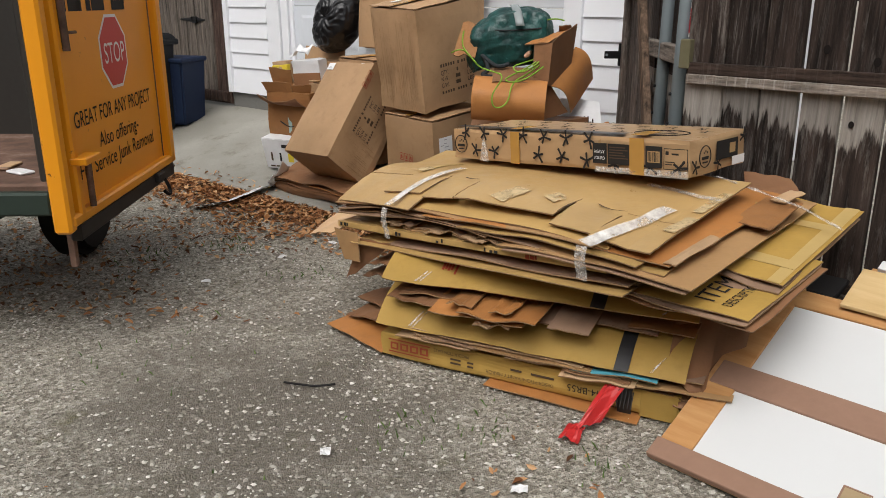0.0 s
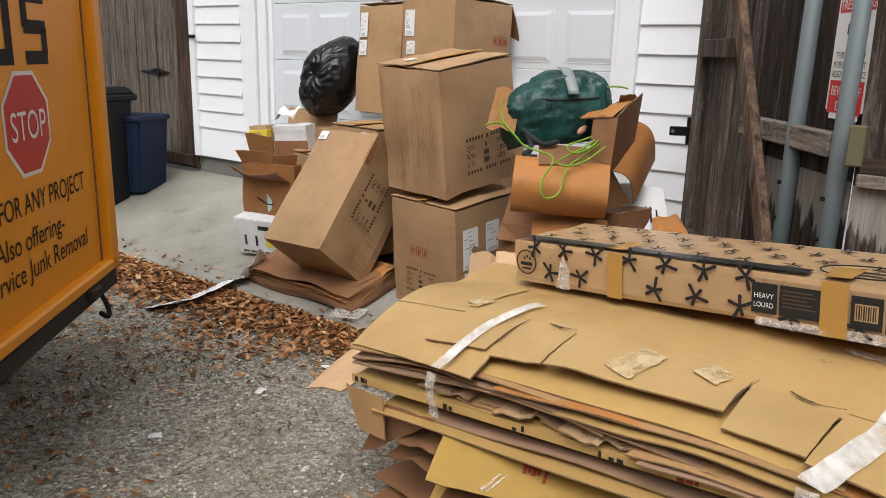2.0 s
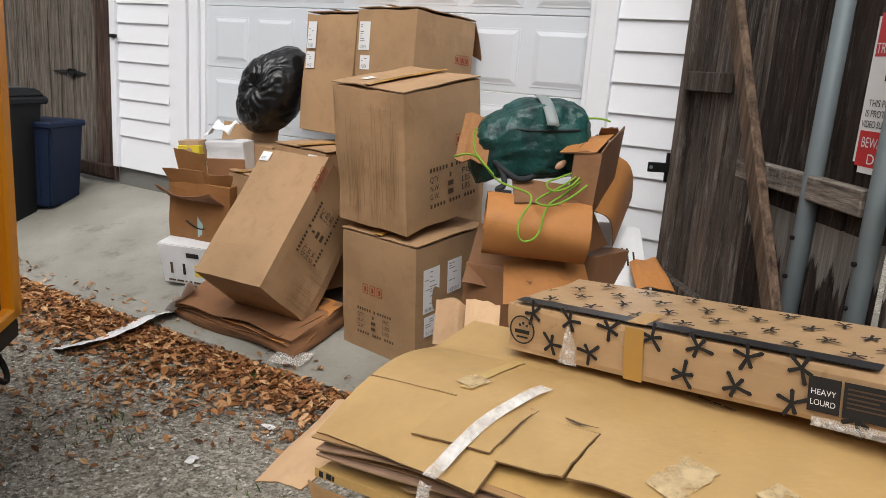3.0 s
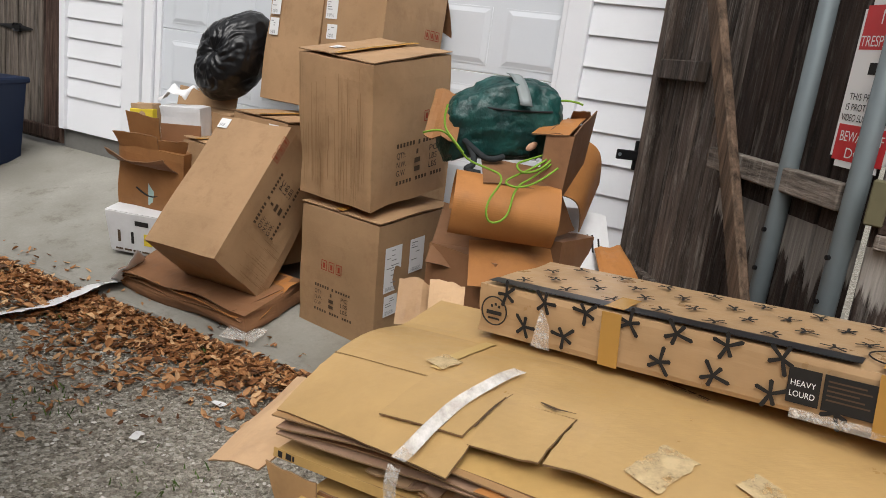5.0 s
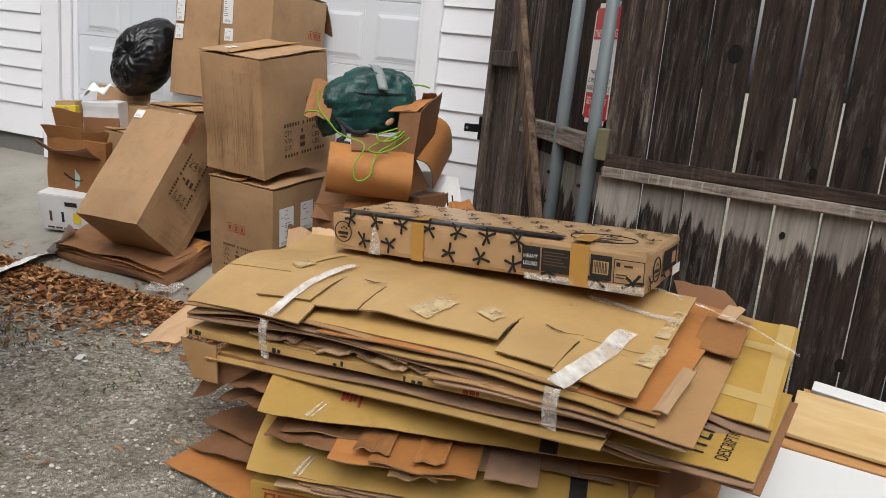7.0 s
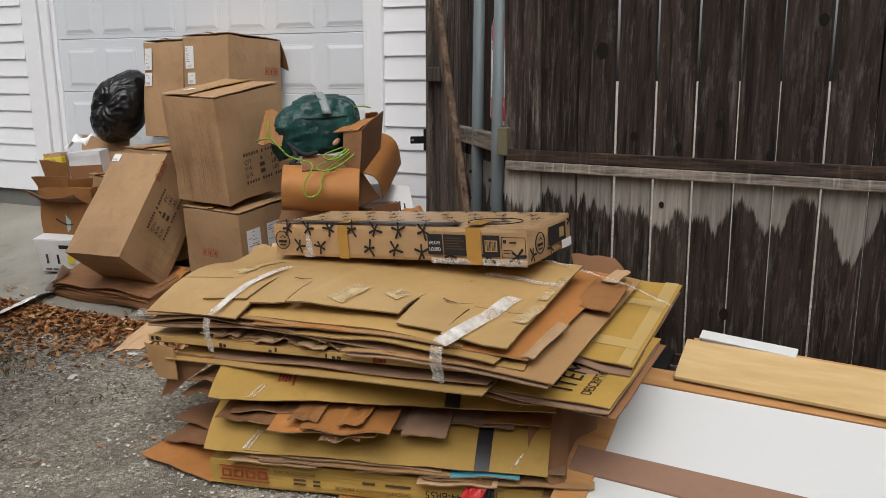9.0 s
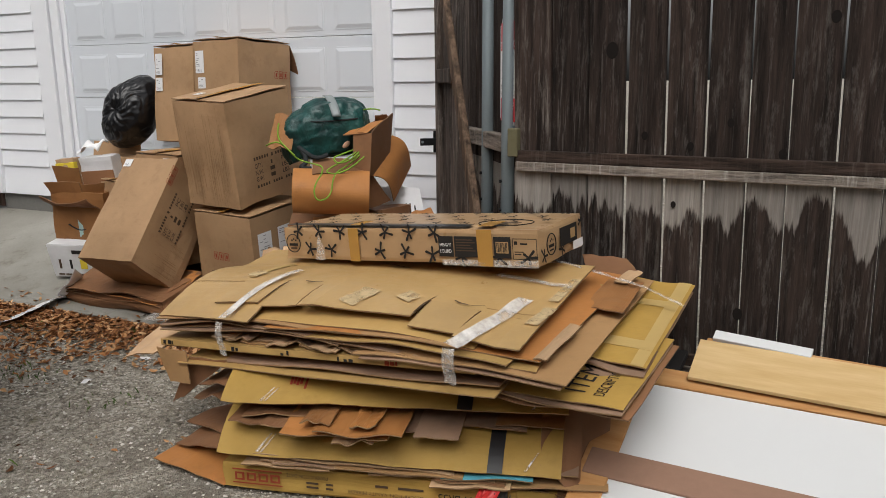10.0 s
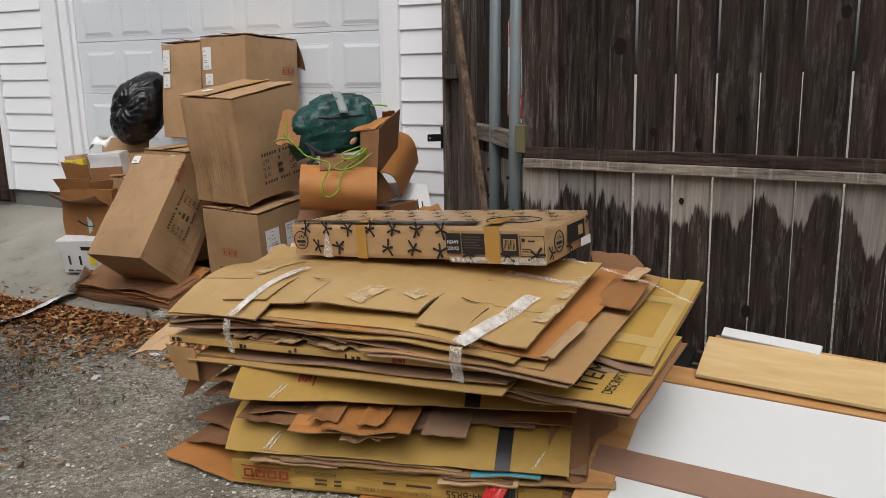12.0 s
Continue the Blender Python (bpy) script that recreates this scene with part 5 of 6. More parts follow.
lower(0.95, 0.14, 1.50, 0.11, 0.0, 0.6, 0.03, BROWN, "brown board in the lower heap", 19, wob=0.02, edge=EDGED)


def big_droop(x0, x1, zf, zb, out, depth, mat, label, seed, black=None, red=None):
    """A large carton panel that droops over the front of the heap, with tape and print."""
    base, run = Vector((-0.24, 3.348, 0)), Vector((0.905, -0.426, 0))
    th = tagged(new("flattened_carton"), label, "cardboard", HEAP)

    def fn(u, v):
        p = base + run * (x0 + (x1 - x0) * u) - FWD * (out - depth * v)
        z = zf[0] * (1 - u) + zf[1] * u
        zt = zb[0] * (1 - u) + zb[1] * u
        e = math.sin(min(1, v * 1.15) * math.pi / 2)
        w = 0.012 * noise.noise(Vector((u * 4 + seed, v * 2, seed))) + 0.006 * noise.noise(Vector((u * 14 + seed, v, seed)))
        return (p.x, p.y, z + (zt - z) * e + w)

    bent("panel", fn, 24, 10, 0.007, (mat, EDGE), th)

    def strip(name, u0, u1, v0, v1, mt, lab=""):
        def g(u, v):
            q = Vector(fn(u0 + (u1 - u0) * u, v0 + (v1 - v0) * v))
            return tuple(q - FWD * 0.004 + Vector((0, 0, 0.004)))
        bent(name, g, 4, 10, 0.001, (mt, mt), th, lab, smooth=False)

    if black:
        strip("black_tape", black, black + 0.042, -0.0, 0.95, BLACKTAPE, "black tape band")
    if red:
        for i in range(4):
            strip("red_print", red + 0.010 * i, red + 0.010 * i + 0.008, 0.30 + 0.02 * (i % 2), 0.52, REDINK)
        strip("red_print", red + 0.046, red + 0.053, 0.24, 0.52, REDINK)
    # thin pale strips of the tape material, drawn as glints near the lower edge
    for i, (u, w) in enumerate(((0.12, 0.010), (0.135, 0.006), (0.90, 0.008))):
        def g(a, v, u=u, w=w):
            q = Vector(fn(u + w * a * (1 - v * 0.6) + 0.035 * v, 0.04 + 0.2 * v))
            return tuple(q - FWD * 0.004 + Vector((0, 0, 0.004)))
        bent("clear_tape", g, 2, 10, 0.001, (CLEAR, CLEAR), th)
    return fn


big_droop(0.0, 1.34, (0.185, 0.205), (0.33, 0.34), 0.04, 0.26, OCHRE, "large ochre carton panel drooping from the heap", 2.0, black=0.80)
lower(0.02, 0.33, 1.3, 0.34, -0.15, 0.55, 0.02, BROWN, "brown board inside the heap", 21, wob=0.01, edge=EDGED)
for i, (x0, x1, z, o, depth, rise, mt) in enumerate((
    (0.30, 0.72, 0.325, 0.11, 0.30, 0.05, ORANGE), (0.44, 0.78, 0.348, 0.13, 0.30, 0.03, ORANGE), (0.38, 0.50, 0.368, 0.10, 0.25, 0.01, WETBROWN),
    (0.50, 0.66, 0.300, 0.10, 0.28, 0.04, PALE), (0.58, 0.68, 0.375, 0.12, 0.2, 0.005, ORANGE), (0.10, 0.40, 0.335, 0.0, 0.28, 0.03, BROWN), (0.20, 0.44, 0.315, 0.05, 0.28, 0.03, BROWN))):
    lower(x0, z, x1, z + 0.012, o, depth, rise, mt, "torn brown board scrap in the heap", 30 + i, wob=0.02, nu=12, nv=6)
rs2 = random.Random(77)
for i in range(9):
    x0 = 0.05 + 0.13 * i
    lower(x0, 0.300 + 0.004 * i + rs2.uniform(0, 0.02), x0 + rs2.uniform(0.12, 0.3), 0.305 + 0.004 * i + rs2.uniform(0, 0.02), rs2.uniform(0.02, 0.06) - (0.11 if i > 4 else 0.03), 0.3, 0.03, (BROWN, GREYB, WETBROWN)[i % 3], "torn brown board scrap in the heap", 300 + i, wob=0.012, nu=8, nv=5, edge=EDGED)
for i in range(8):
    x0 = 0.10 + 0.13 * i
    lower(x0, 0.142 + rs2.uniform(0, 0.03), x0 + rs2.uniform(0.25, 0.5), 0.15 + rs2.uniform(0, 0.03), rs2.uniform(0.01, 0.05), 0.4, 0.02, (PALE, GREYB, BROWN, KRAFT)[i % 4], "thin torn board in the lower heap", 320 + i, wob=0.014, nu=10, nv=5)
for i in range(7):
    x0 = 0.15 + 0.15 * i
    lower(x0, 0.425 + 0.06 * x0 + rs2.uniform(0, 0.03), x0 + rs2.uniform(0.2, 0.45), 0.43 + 0.06 * x0 + rs2.uniform(0, 0.03), rs2.uniform(-0.12, -0.07), 0.4, 0.02, (BROWN, GREYB, YELLOW)[i % 3], "thin torn board in the heap", 340 + i, wob=0.014, nu=10, nv=5, edge=EDGED)
lower(0.80, 0.325, 0.97, 0.33, 0.05, 0.2, 0.03, GREYB, "board with a printed grey label in the heap", 37, wob=0.01)
big_droop(0.02, 1.36, (0.392, 0.445), (0.485, 0.545), 0.015, 0.20, OCHRE, "large ochre carton panel with red print", 5.0, black=0.70, red=0.20)
for i in range(5):
    lower(0.0 + 0.03 * i, 0.40 + 0.012 * i, 1.30 - 0.04 * i, 0.47 + 0.012 * i, -0.10, 0.6, 0.02, (BROWN, OCHRE, GREYB, KRAFT, BROWN)[i], "board inside the heap", 44 + i, wob=0.01)
# boards leaning at the right end of the lower heap
flat(((0.93, 2.78, 0.10), (1.12, 2.72, 0.03), (1.28, 3.02, 0.38), (1.08, 3.10, 0.42)), BROWN, "brown board leaning at the end of the heap", 0.0, 0.015, 51, edge=EDGED)
flat(((1.02, 2.86, 0.03), (1.20, 2.82, 0.03), (1.33, 3.10, 0.46), (1.15, 3.15, 0.48)), BROWN, "brown board leaning at the end of the heap", 0.0, 0.015, 52, edge=EDGED)
flat(((0.90, 2.80, 0.24), (1.02, 2.72, 0.13), (1.15, 3.0, 0.42), (1.0, 3.05, 0.46)), BROWN, "greyish board leaning at the end of the heap", 0.0, 0.015, 53)

# middle layers, turned a little, spreading beyond the lower ones
rnd = random.Random(21)
RUN = Vector((0.752, -0.659, 0))
INTO = Vector((0.659, 0.752, 0))


def upper(l0, r0, zl, zr, out, depth, zb, mat, label, seed, **kw):
    """A board of the upper heap, its front edge from l0 to r0 metres along the upper heap's face."""
    base = Vector((-0.485, 3.765, 0))
    a = base + RUN * l0 - INTO * out + Vector((0, 0, zl))
    b = base + RUN * r0 - INTO * out + Vector((0, 0, zr))
    return flat((a, b, b + INTO * depth + Vector((0, 0, zb)), a + INTO * depth + Vector((0, 0, zb))), mat, label, seed=seed, **kw)


upper(0.14, 1.60, 0.455, 0.575, 0.05, 0.75, 0.06, YELLOW, "long yellowish board in the heap", 61, wob=0.008, nu=24)
upper(0.20, 1.60, 0.470, 0.590, -0.05, 0.70, 0.06, GREYB, "long grey-brown board in the heap", 62, wob=0.01, nu=24)
upper(0.36, 1.60, 0.486, 0.600, 0.012, 0.70, 0.06, GREYB, "long grey-brown board in the heap", 63, wob=0.012, nu=24)
yel = upper(0.0, 1.50, 0.500, 0.625, 0.0, 0.75, 0.06, YELLOW, "long yellowish board with black print", 64, wob=0.008, nu=24)
upper(0.02, 1.55, 0.527, 0.648, 0.005, 0.75, 0.06, YELLOW, "long yellowish board in the heap", 65, wob=0.008, nu=24)
# folded carton edge with print bars, and hanging corner flaps
a0 = Vector((-0.485, 3.765, 0)) - INTO * 0.006
bent("printed_edge", lambda u, v: tuple(a0 + RUN * (0.01 + 1.5 * u) + Vector((0, 0, 0.502 + 0.124 * u + 0.026 * v)) - INTO * 0.004), 20, 2, 0.002, (YELLOW, YELLOW), yel)
rb = random.Random(5)
for i in range(14):
    u = (0.012, 0.03, 0.045, 0.27, 0.285, 0.44, 0.46, 0.62, 0.64, 0.655, 0.76, 0.775, 0.79, 0.93)[i]
    k, hh, z1 = rb.uniform(0.004, 0.013), rb.uniform(0.010, 0.019), rb.uniform(0.503, 0.509)
    bent("print_bar", lambda s, v, u=u, k=k, hh=hh, z1=z1: tuple(a0 + RUN * (0.01 + 1.5 * (u + k * s)) + Vector((0, 0, z1 + 0.124 * u + hh * v)) - INTO * 0.007), 2, 2, 0.001, (REDINK if i in (10, 11, 12) else INK, INK), yel)
flat(((-0.50, 3.74, 0.495), (-0.37, 3.62, 0.505), (-0.36, 3.60, 0.37), (-0.45, 3.71, 0.345)), KRAFT, "carton flap hanging from the heap", 0.0, 0.008, 66, nu=6, nv=6)
flat(((-0.36, 3.64, 0.475), (-0.20, 3.50, 0.49), (-0.40, 3.72, 0.27), (-0.46, 3.79, 0.22)), BROWN, "dark carton flap hanging from the heap", 0.0, 0.01, 67, nu=6, nv=6, edge=EDGED)
flat(((-0.66, 3.86, 0.43), (-0.52, 3.74, 0.47), (-0.30, 3.98, 0.56), (-0.44, 4.14, 0.55)), PALE, "pale carton board sticking out of the heap", 0.0, 0.02, 68)
flat(((-0.33, 3.60, 0.36), (-0.16, 3.42, 0.42), (0.10, 3.70, 0.44), (-0.10, 3.9, 0.40)), BROWN, "dark wet board poking out of the heap", 0.0, 0.02, 69, edge=EDGED)
flat(((-0.36, 3.66, 0.28), (-0.20, 3.46, 0.35), (0.10, 3.72, 0.36), (-0.12, 3.92, 0.33)), BROWN, "dark wet board poking out of the heap", 0.0, 0.025, 70, edge=EDGED)
# torn scraps squeezed between the layers
for i in range(13):
    l0 = 0.30 + 0.075 * i
    z = 0.548 + 0.083 * l0
    upper(l0, l0 + rnd.uniform(0.10, 0.24), z + rnd.uniform(-0.008, 0.014), z + rnd.uniform(-0.004, 0.022), rnd.uniform(-0.03, 0.035), 0.25, 0.03, (PALE, GREYB, KRAFT, PALE)[i % 4], "torn brown board scrap in the heap", 100 + i, wob=0.018, nu=7, nv=5)
mids = [(0.04, 1.20, BROWN), (0.02, 1.32, GREYB), (0.00, 1.05, BROWN), (0.05, 1.36, PALE), (0.02, 0.95, GREYB), (0.06, 0.90, PALE), (0.02, 1.0, BROWN), (0.0, 1.45, KRAFT), (0.03, 1.5, YELLOW)]
for i, (l0, r0, mt) in enumerate(mids):
    z = 0.572 + 0.0075 * i
    upper(l0, r0, z, z + 0.082 * (r0 - l0) / 1.4, 0.02 * ((i * 2) % 3) - 0.022, 0.7, 0.09, mt, "flattened carton layer in the heap", 120 + i, wob=0.02, bow=0.045, nu=22)

# right-hand spread of large boards
def marked(ob, c, seed, items):
    """Strips lying on a flat board: (u0, v0, u1, v1, material, name)."""
    f = quad(*c, 0.0, 0.012, seed)
    for u0, v0, u1, v1, mt, nm in items:
        bent(nm, lambda u, v: (lambda p: (p[0], p[1], p[2] + 0.003))(f(u0 + (u1 - u0) * u, v0 + (v1 - v0) * v)), 6, 4, 0.001, (mt, mt), ob)


cd = ((0.60, 2.90, 0.560), (1.055, 2.485, 0.566), (1.42, 2.82, 0.665), (1.0, 3.30, 0.68))
desc = flat(cd, OCHRE, "yellowish carton board printed with large black words", 0.0, 0.012, 141)
cd2 = tuple((x - 0.01, y - 0.012, z - 0.012) for x, y, z in cd)
flat(cd2, GREYB, "grey-brown board under the printed carton", 0.0, 0.014, 142)
flat(tuple((x + 0.01, y - 0.02, z - 0.026) for x, y, z in cd), BROWN, "brown board under the printed carton", 0.0, 0.02, 143, edge=EDGED)
ddir = math.degrees(math.atan2(0.435, 0.42))
fd = quad(*cd, 0.0, 0.012, 141)
for text, size, width, u0, v0 in (("ITEM", 0.105, 0.20, 0.755, 0.10), ("DESCRIPTION", 0.052, 0.235, 0.865, 0.09)):
    ob = words("lettering", text, size, INK, desc, Matrix.Identity(4), width=width, lift=0.0)
    for vert in ob.data.vertices:
        q = fd(u0 - vert.co.y / 0.61, v0 + vert.co.x / 0.60)
        vert.co = (q[0], q[1], q[2] + 0.003)
cy = ((0.93, 2.93, 0.655), (1.216, 2.645, 0.632), (1.722, 3.188, 0.748), (1.36, 3.52, 0.765))
ye = flat(cy, OCHRE, "yellowish flattened carton with tape bands", 0.0, 0.012, 144)
LTAPE = plain("pale_tan_tape", (0.56, 0.39, 0.15), 0.35, var=0.3)
marked(ye, cy, 144, [(0.86, 0.0, 0.97, 1.0, LTAPE, "tape_strip"), (0.05, 0.16, 0.97, 0.25, LTAPE, "tape_strip"), (0.05, 0.66, 0.97, 0.74, LTAPE, "tape_strip")])
flat(tuple((x - 0.02, y - 0.02, z - 0.02) for x, y, z in cy), GREYB, "grey-brown board under the taped carton", 0.0, 0.014, 145)
flat(((0.26, 3.06, 0.640), (0.875, 2.525, 0.657), (1.555, 3.235, 0.772), (1.05, 3.68, 0.78)), KRAFT, "pale brown flattened carton in the heap", 0.02, 0.015, 146)
flat(((0.28, 3.03, 0.625), (0.86, 2.535, 0.643), (1.46, 3.17, 0.752), (1.05, 3.66, 0.77)), GREYB, "grey-brown flattened carton in the heap", 0.02, 0.012, 147)
flat(((1.14, 3.00, 0.762), (1.25, 2.90, 0.758), (1.45, 3.12, 0.795), (1.34, 3.22, 0.80)), WETBROWN, "small brown flattened carton in the heap", 0.0, 0.012, 148, edge=EDGED)
flat(((-0.05, 3.34, 0.672), (0.825, 2.628, 0.703), (1.45, 3.23, 0.797), (0.8, 3.85, 0.80)), ORANGE, "orange-brown flattened carton under the top one", 0.035, 0.012, 150, nu=24)
flat(((0.10, 3.22, 0.655), (0.72, 2.66, 0.69), (1.30, 3.18, 0.785), (0.8, 3.8, 0.78)), YELLOW, "yellowish flattened carton under the top one", 0.03, 0.012, 151, nu=24)
flat(((0.808, 2.645, 0.712), (0.846, 2.622, 0.708), (1.05, 2.815, 0.748), (1.018, 2.842, 0.752)), PALE, "pale folded edge strip on the orange-brown carton", 0.004, 0.006, 153, nu=8, nv=8)
flat(((1.335, 3.155, 0.803), (1.385, 3.125, 0.80), (1.50, 3.225, 0.815), (1.45, 3.262, 0.82)), PALE, "pale folded edge strip on the orange-brown carton", 0.004, 0.006, 154, nu=6, nv=6)
flat(((0.62, 2.79, 0.655), (0.81, 2.62, 0.672), (0.85, 2.67, 0.684), (0.66, 2.85, 0.672)), YELLOW, "folded yellowish board edge under the top carton", 0.006, 0.008, 155, nu=8, nv=4)
flat(((1.30, 3.34, 0.80), (1.49, 3.24, 0.80), (1.48, 3.34, 0.85), (1.32, 3.44, 0.855)), BROWN, "dark brown board standing behind the heap", 0.0, 0.01, 152, edge=EDGED)


# the top carton with its row of front flaps
def top_surface(s, d):
    """Height field of the topmost carton: s along its front, d inwards (both 0 to 1)."""
    a, b, c, e = Vector((-0.485, 3.765, 0.640)), Vector((0.766, 2.662, 0.742)), Vector((1.27, 3.20, 0.862)), Vector((0.02, 4.36, 0.76))
    p = (a * (1 - s) + b * s) * (1 - d) + (e * (1 - s) + c * s) * d
    arch = 0.055 * max(0.0, math.sin(math.pi * min(1.0, max(0.0, s) * 1.06))) ** 0.8 * (1 - 0.75 * d) + 0.055 * math.sin(math.pi * min(1, d * 1.4)) * (1 - s)
    ridge = 0.012 * max(0.0, 1 - abs(s - 0.47) / 0.08) * (1 - d)
    return p + Vector((0, 0, arch + ridge + 0.007 * noise.noise(Vector((s * 4, d * 3, 2)))))


def build_top_carton():
    t = tagged(new("flattened_carton"), "large tan flattened carton taped on top of the heap", "cardboard", HEAP)
    hinge = 0.285
    bent("main_panel", lambda u, v: tuple(top_surface(u, hinge + (1 - hinge) * v)), 40, 14, 0.006, (KRAFTTOP, EDGE), t)
    # corners of each front flap on the carton (near left, near right, far right, far left), its lift and its droop
    flaps = (
        (((0.0, 0.0), (0.330, -0.075), (0.325, 0.283), (0.0, 0.283)), 0.0, 0.012),
        (((0.176, 0.048), (0.314, 0.055), (0.3215, 0.283), (0.19, 0.30)), 0.0085, 0.0),
        (((0.3245, 0.047), (0.4265, 0.057), (0.4315, 0.28), (0.3255, 0.283)), 0.003, 0.006),
        (((0.4345, 0.05), (0.725, 0.10), (0.7285, 0.32), (0.4345, 0.283)), 0.004, 0.002),
        (((0.733, 0.045), (0.846, 0.045), (0.853, 0.315), (0.732, 0.285)), 0.0, 0.012),
        (((0.8495, 0.005), (1.0, 0.0), (1.0, 0.285), (0.8565, 0.285)), 0.0, 0.004),
    )
    for k, (c, lift, droop) in enumerate(flaps):
        def fn(u, v, c=c, lift=lift, droop=droop, k=k):
            w = 0.0022 * noise.noise(Vector((v * 6, u * 6, 3.0 + k)))
            ss, dd = ((c[0][i] * (1 - u) + c[1][i] * u) * (1 - v) + (c[3][i] * (1 - u) + c[2][i] * u) * v for i in (0, 1))
            p = top_surface(ss + w, dd + 2 * w)
            return (p.x, p.y, p.z + lift * (1 - 0.6 * v) - droop * (1 - v) ** 2)
        bent("front_flap", fn, 14, 8, 0.006, (KRAFTTOP, EDGE), t)
    # dark strips laid on as the shade in ripped slits and beside flaps
    for c in (((0.372, 0.305), (0.40, 0.292), (0.428, 0.297)), ((0.782, 0.318), (0.80, 0.300), (0.825, 0.297), (0.856, 0.325)), ((0.727, 0.13), (0.728, 0.23), (0.736, 0.325)), ((0.320, 0.10), (0.322, 0.22), (0.328, 0.30))):
        def rip(u, v, c=c):
            q = v * (len(c) - 1)
            i = min(int(q), len(c) - 2)
            ss, dd = (c[i][n] + (c[i + 1][n] - c[i][n]) * (q - i) for n in (0, 1))
            w = (0.0035 + 0.003 * noise.noise(Vector((v * 11, c[0][0] * 9, 1)))) * math.sin(math.pi * min(0.95, v + 0.12))
            return tuple(top_surface(ss + w * (u - 0.5), dd + 2.2 * w * (u - 0.5)) + Vector((0, 0, 0.0075)))
        bent("torn_slit", rip, 1, 14, 0.001, (FADED, FADED), t)
    # fold line and tapes
    def lay(name, mt, pts, w, lab="", lift=0.005):
        def fn(u, v):
            k = v * (len(pts) - 1)
            i = min(int(k), len(pts) - 2)
            f = k - i
            s = pts[i][0] * (1 - f) + pts[i + 1][0] * f
            d = pts[i][1] * (1 - f) + pts[i + 1][1] * f
            ds, dd = pts[i + 1][0] - pts[i][0], pts[i + 1][1] - pts[i][1]
            n = math.hypot(ds * 1.66, dd * 0.78)
            e = (u - 0.5) * w * (1 + 0.25 * noise.noise(Vector((v * 5, u, 3))))
            p = top_surface(s + -dd * 0.78 / n * e / 1.66, d + ds * 1.66 / n * e / 0.78)
            return (p.x, p.y, p.z + lift)
        return bent(name, fn, 4, 30, 0.0008, (mt, mt), t, lab)

    lay("clear_tape", SHEENTAPE, [(0.262, -0.10), (0.266, 0.02), (0.272, 0.14), (0.288, 0.32), (0.302, 0.46)], 0.04, "glossy packing tape with its white sky reflection painted in", 0.014)
    lay("clear_tape", SHEENTAPE, [(0.872, -0.10), (0.893, 0.06), (0.908, 0.22), (0.922, 0.48)], 0.062, "glossy packing tape with its white sky reflection painted in", 0.009)
    lay("tape_scar", SCAR, [(0.552, 0.11), (0.578, 0.29)], 0.085, "pale scar of torn-off tape", 0.0085)
    lay("tape_scar", SCAR, [(0.670, 0.225), (0.688, 0.31)], 0.075, "pale scar of torn-off tape", 0.0085)
    lay("tape_scar", SCAR, [(0.982, 0.22), (0.994, 0.42)], 0.05, "pale scar of torn-off tape", 0.006)
    lay("tape_scar", SCAR, [(0.982, 0.50), (0.992, 0.78)], 0.04, "pale scar of torn-off tape", 0.006)
    lay("clear_tape", CLEAR, [(0.80, 0.74), (0.875, 0.72), (0.995, 0.685)], 0.03, lift=0.006)
    lay("tan_tape", LTAPE, [(0.185, 0.33), (0.188, 0.52), (0.191, 0.71)], 0.034, lift=0.004)
    lay("tape_scar", SCAR, [(0.178, 0.345), (0.192, 0.43)], 0.07, "pale scar of torn-off tape", 0.007)
    lay("fold_line", KFOLD, [(0.0, 0.285), (0.19, 0.275)], 0.003, lift=0.0015)
    lay("fold_line", KFOLD, [(0.86, 0.32), (0.99, 0.34)], 0.003, lift=0.0015)
    # tape running down the front of the heap
    for s, zz, w in ((0.262, 0.14, 0.034), (0.872, 0.13, 0.045)):
        p = top_surface(s, -0.10)
        bent("hanging_tape", lambda u, v: (p.x + RUN.x * w * (u - 0.5) - INTO.x * (0.012 + 0.01 * math.sin(5 * v)), p.y + RUN.y * w * (u - 0.5) - INTO.y * (0.012 + 0.01 * math.sin(5 * v)), p.z + 0.003 - zz * v + 0.006 * noise.noise(Vector((u * 2, v * 7, s)))), 4, 12, 0.0008, (CLEAR, CLEAR), t)
    # upside-down stamp
    q = top_surface(0.56, 0.72)
    m = Matrix.Translation(q + Vector((0, 0, 0.006))) @ pose(0, 0, 0, 12, -4, 138)
    words("stamp", "NO. 244-BR55", 0.026, FADED, t, m, width=0.12, lift=0.002)
    bars([(0, -0.03, 0.032, 0.017), (0.038, -0.03, 0.022, 0.017), (0.066, -0.03, 0.034, 0.017)], FADED, "stamp_bar", t, m)


KRAFTTOP = cardboard("tan_top_board", (0.51, 0.33, 0.135), (0.34, 0.205, 0.08), 0.46, 0.3, 0.06)
KFOLD = plain("fold_score", (0.30, 0.19, 0.08), 0.7)
build_top_carton()
# tape strap across the right-hand spread
def strap(name, pts, w, label):
    c = [Vector(p) for p in pts]

    def fn(u, v):
        k = v * (len(c) - 1)
        i = min(int(k), len(c) - 2)
        p = c[i].lerp(c[i + 1], k - i)
        d = (c[i + 1] - c[i]).normalized()
        s = d.cross(Vector((0, 0, 1))).normalized()
        return tuple(p + s * ((u - 0.5) * w) + Vector((0, 0, 0.004 * noise.noise(Vector((v * 12, u * 2, 1))))))

    tagged(bent(name, fn, 3, 24, 0.001, (CLEAR, CLEAR)), label, "tape")


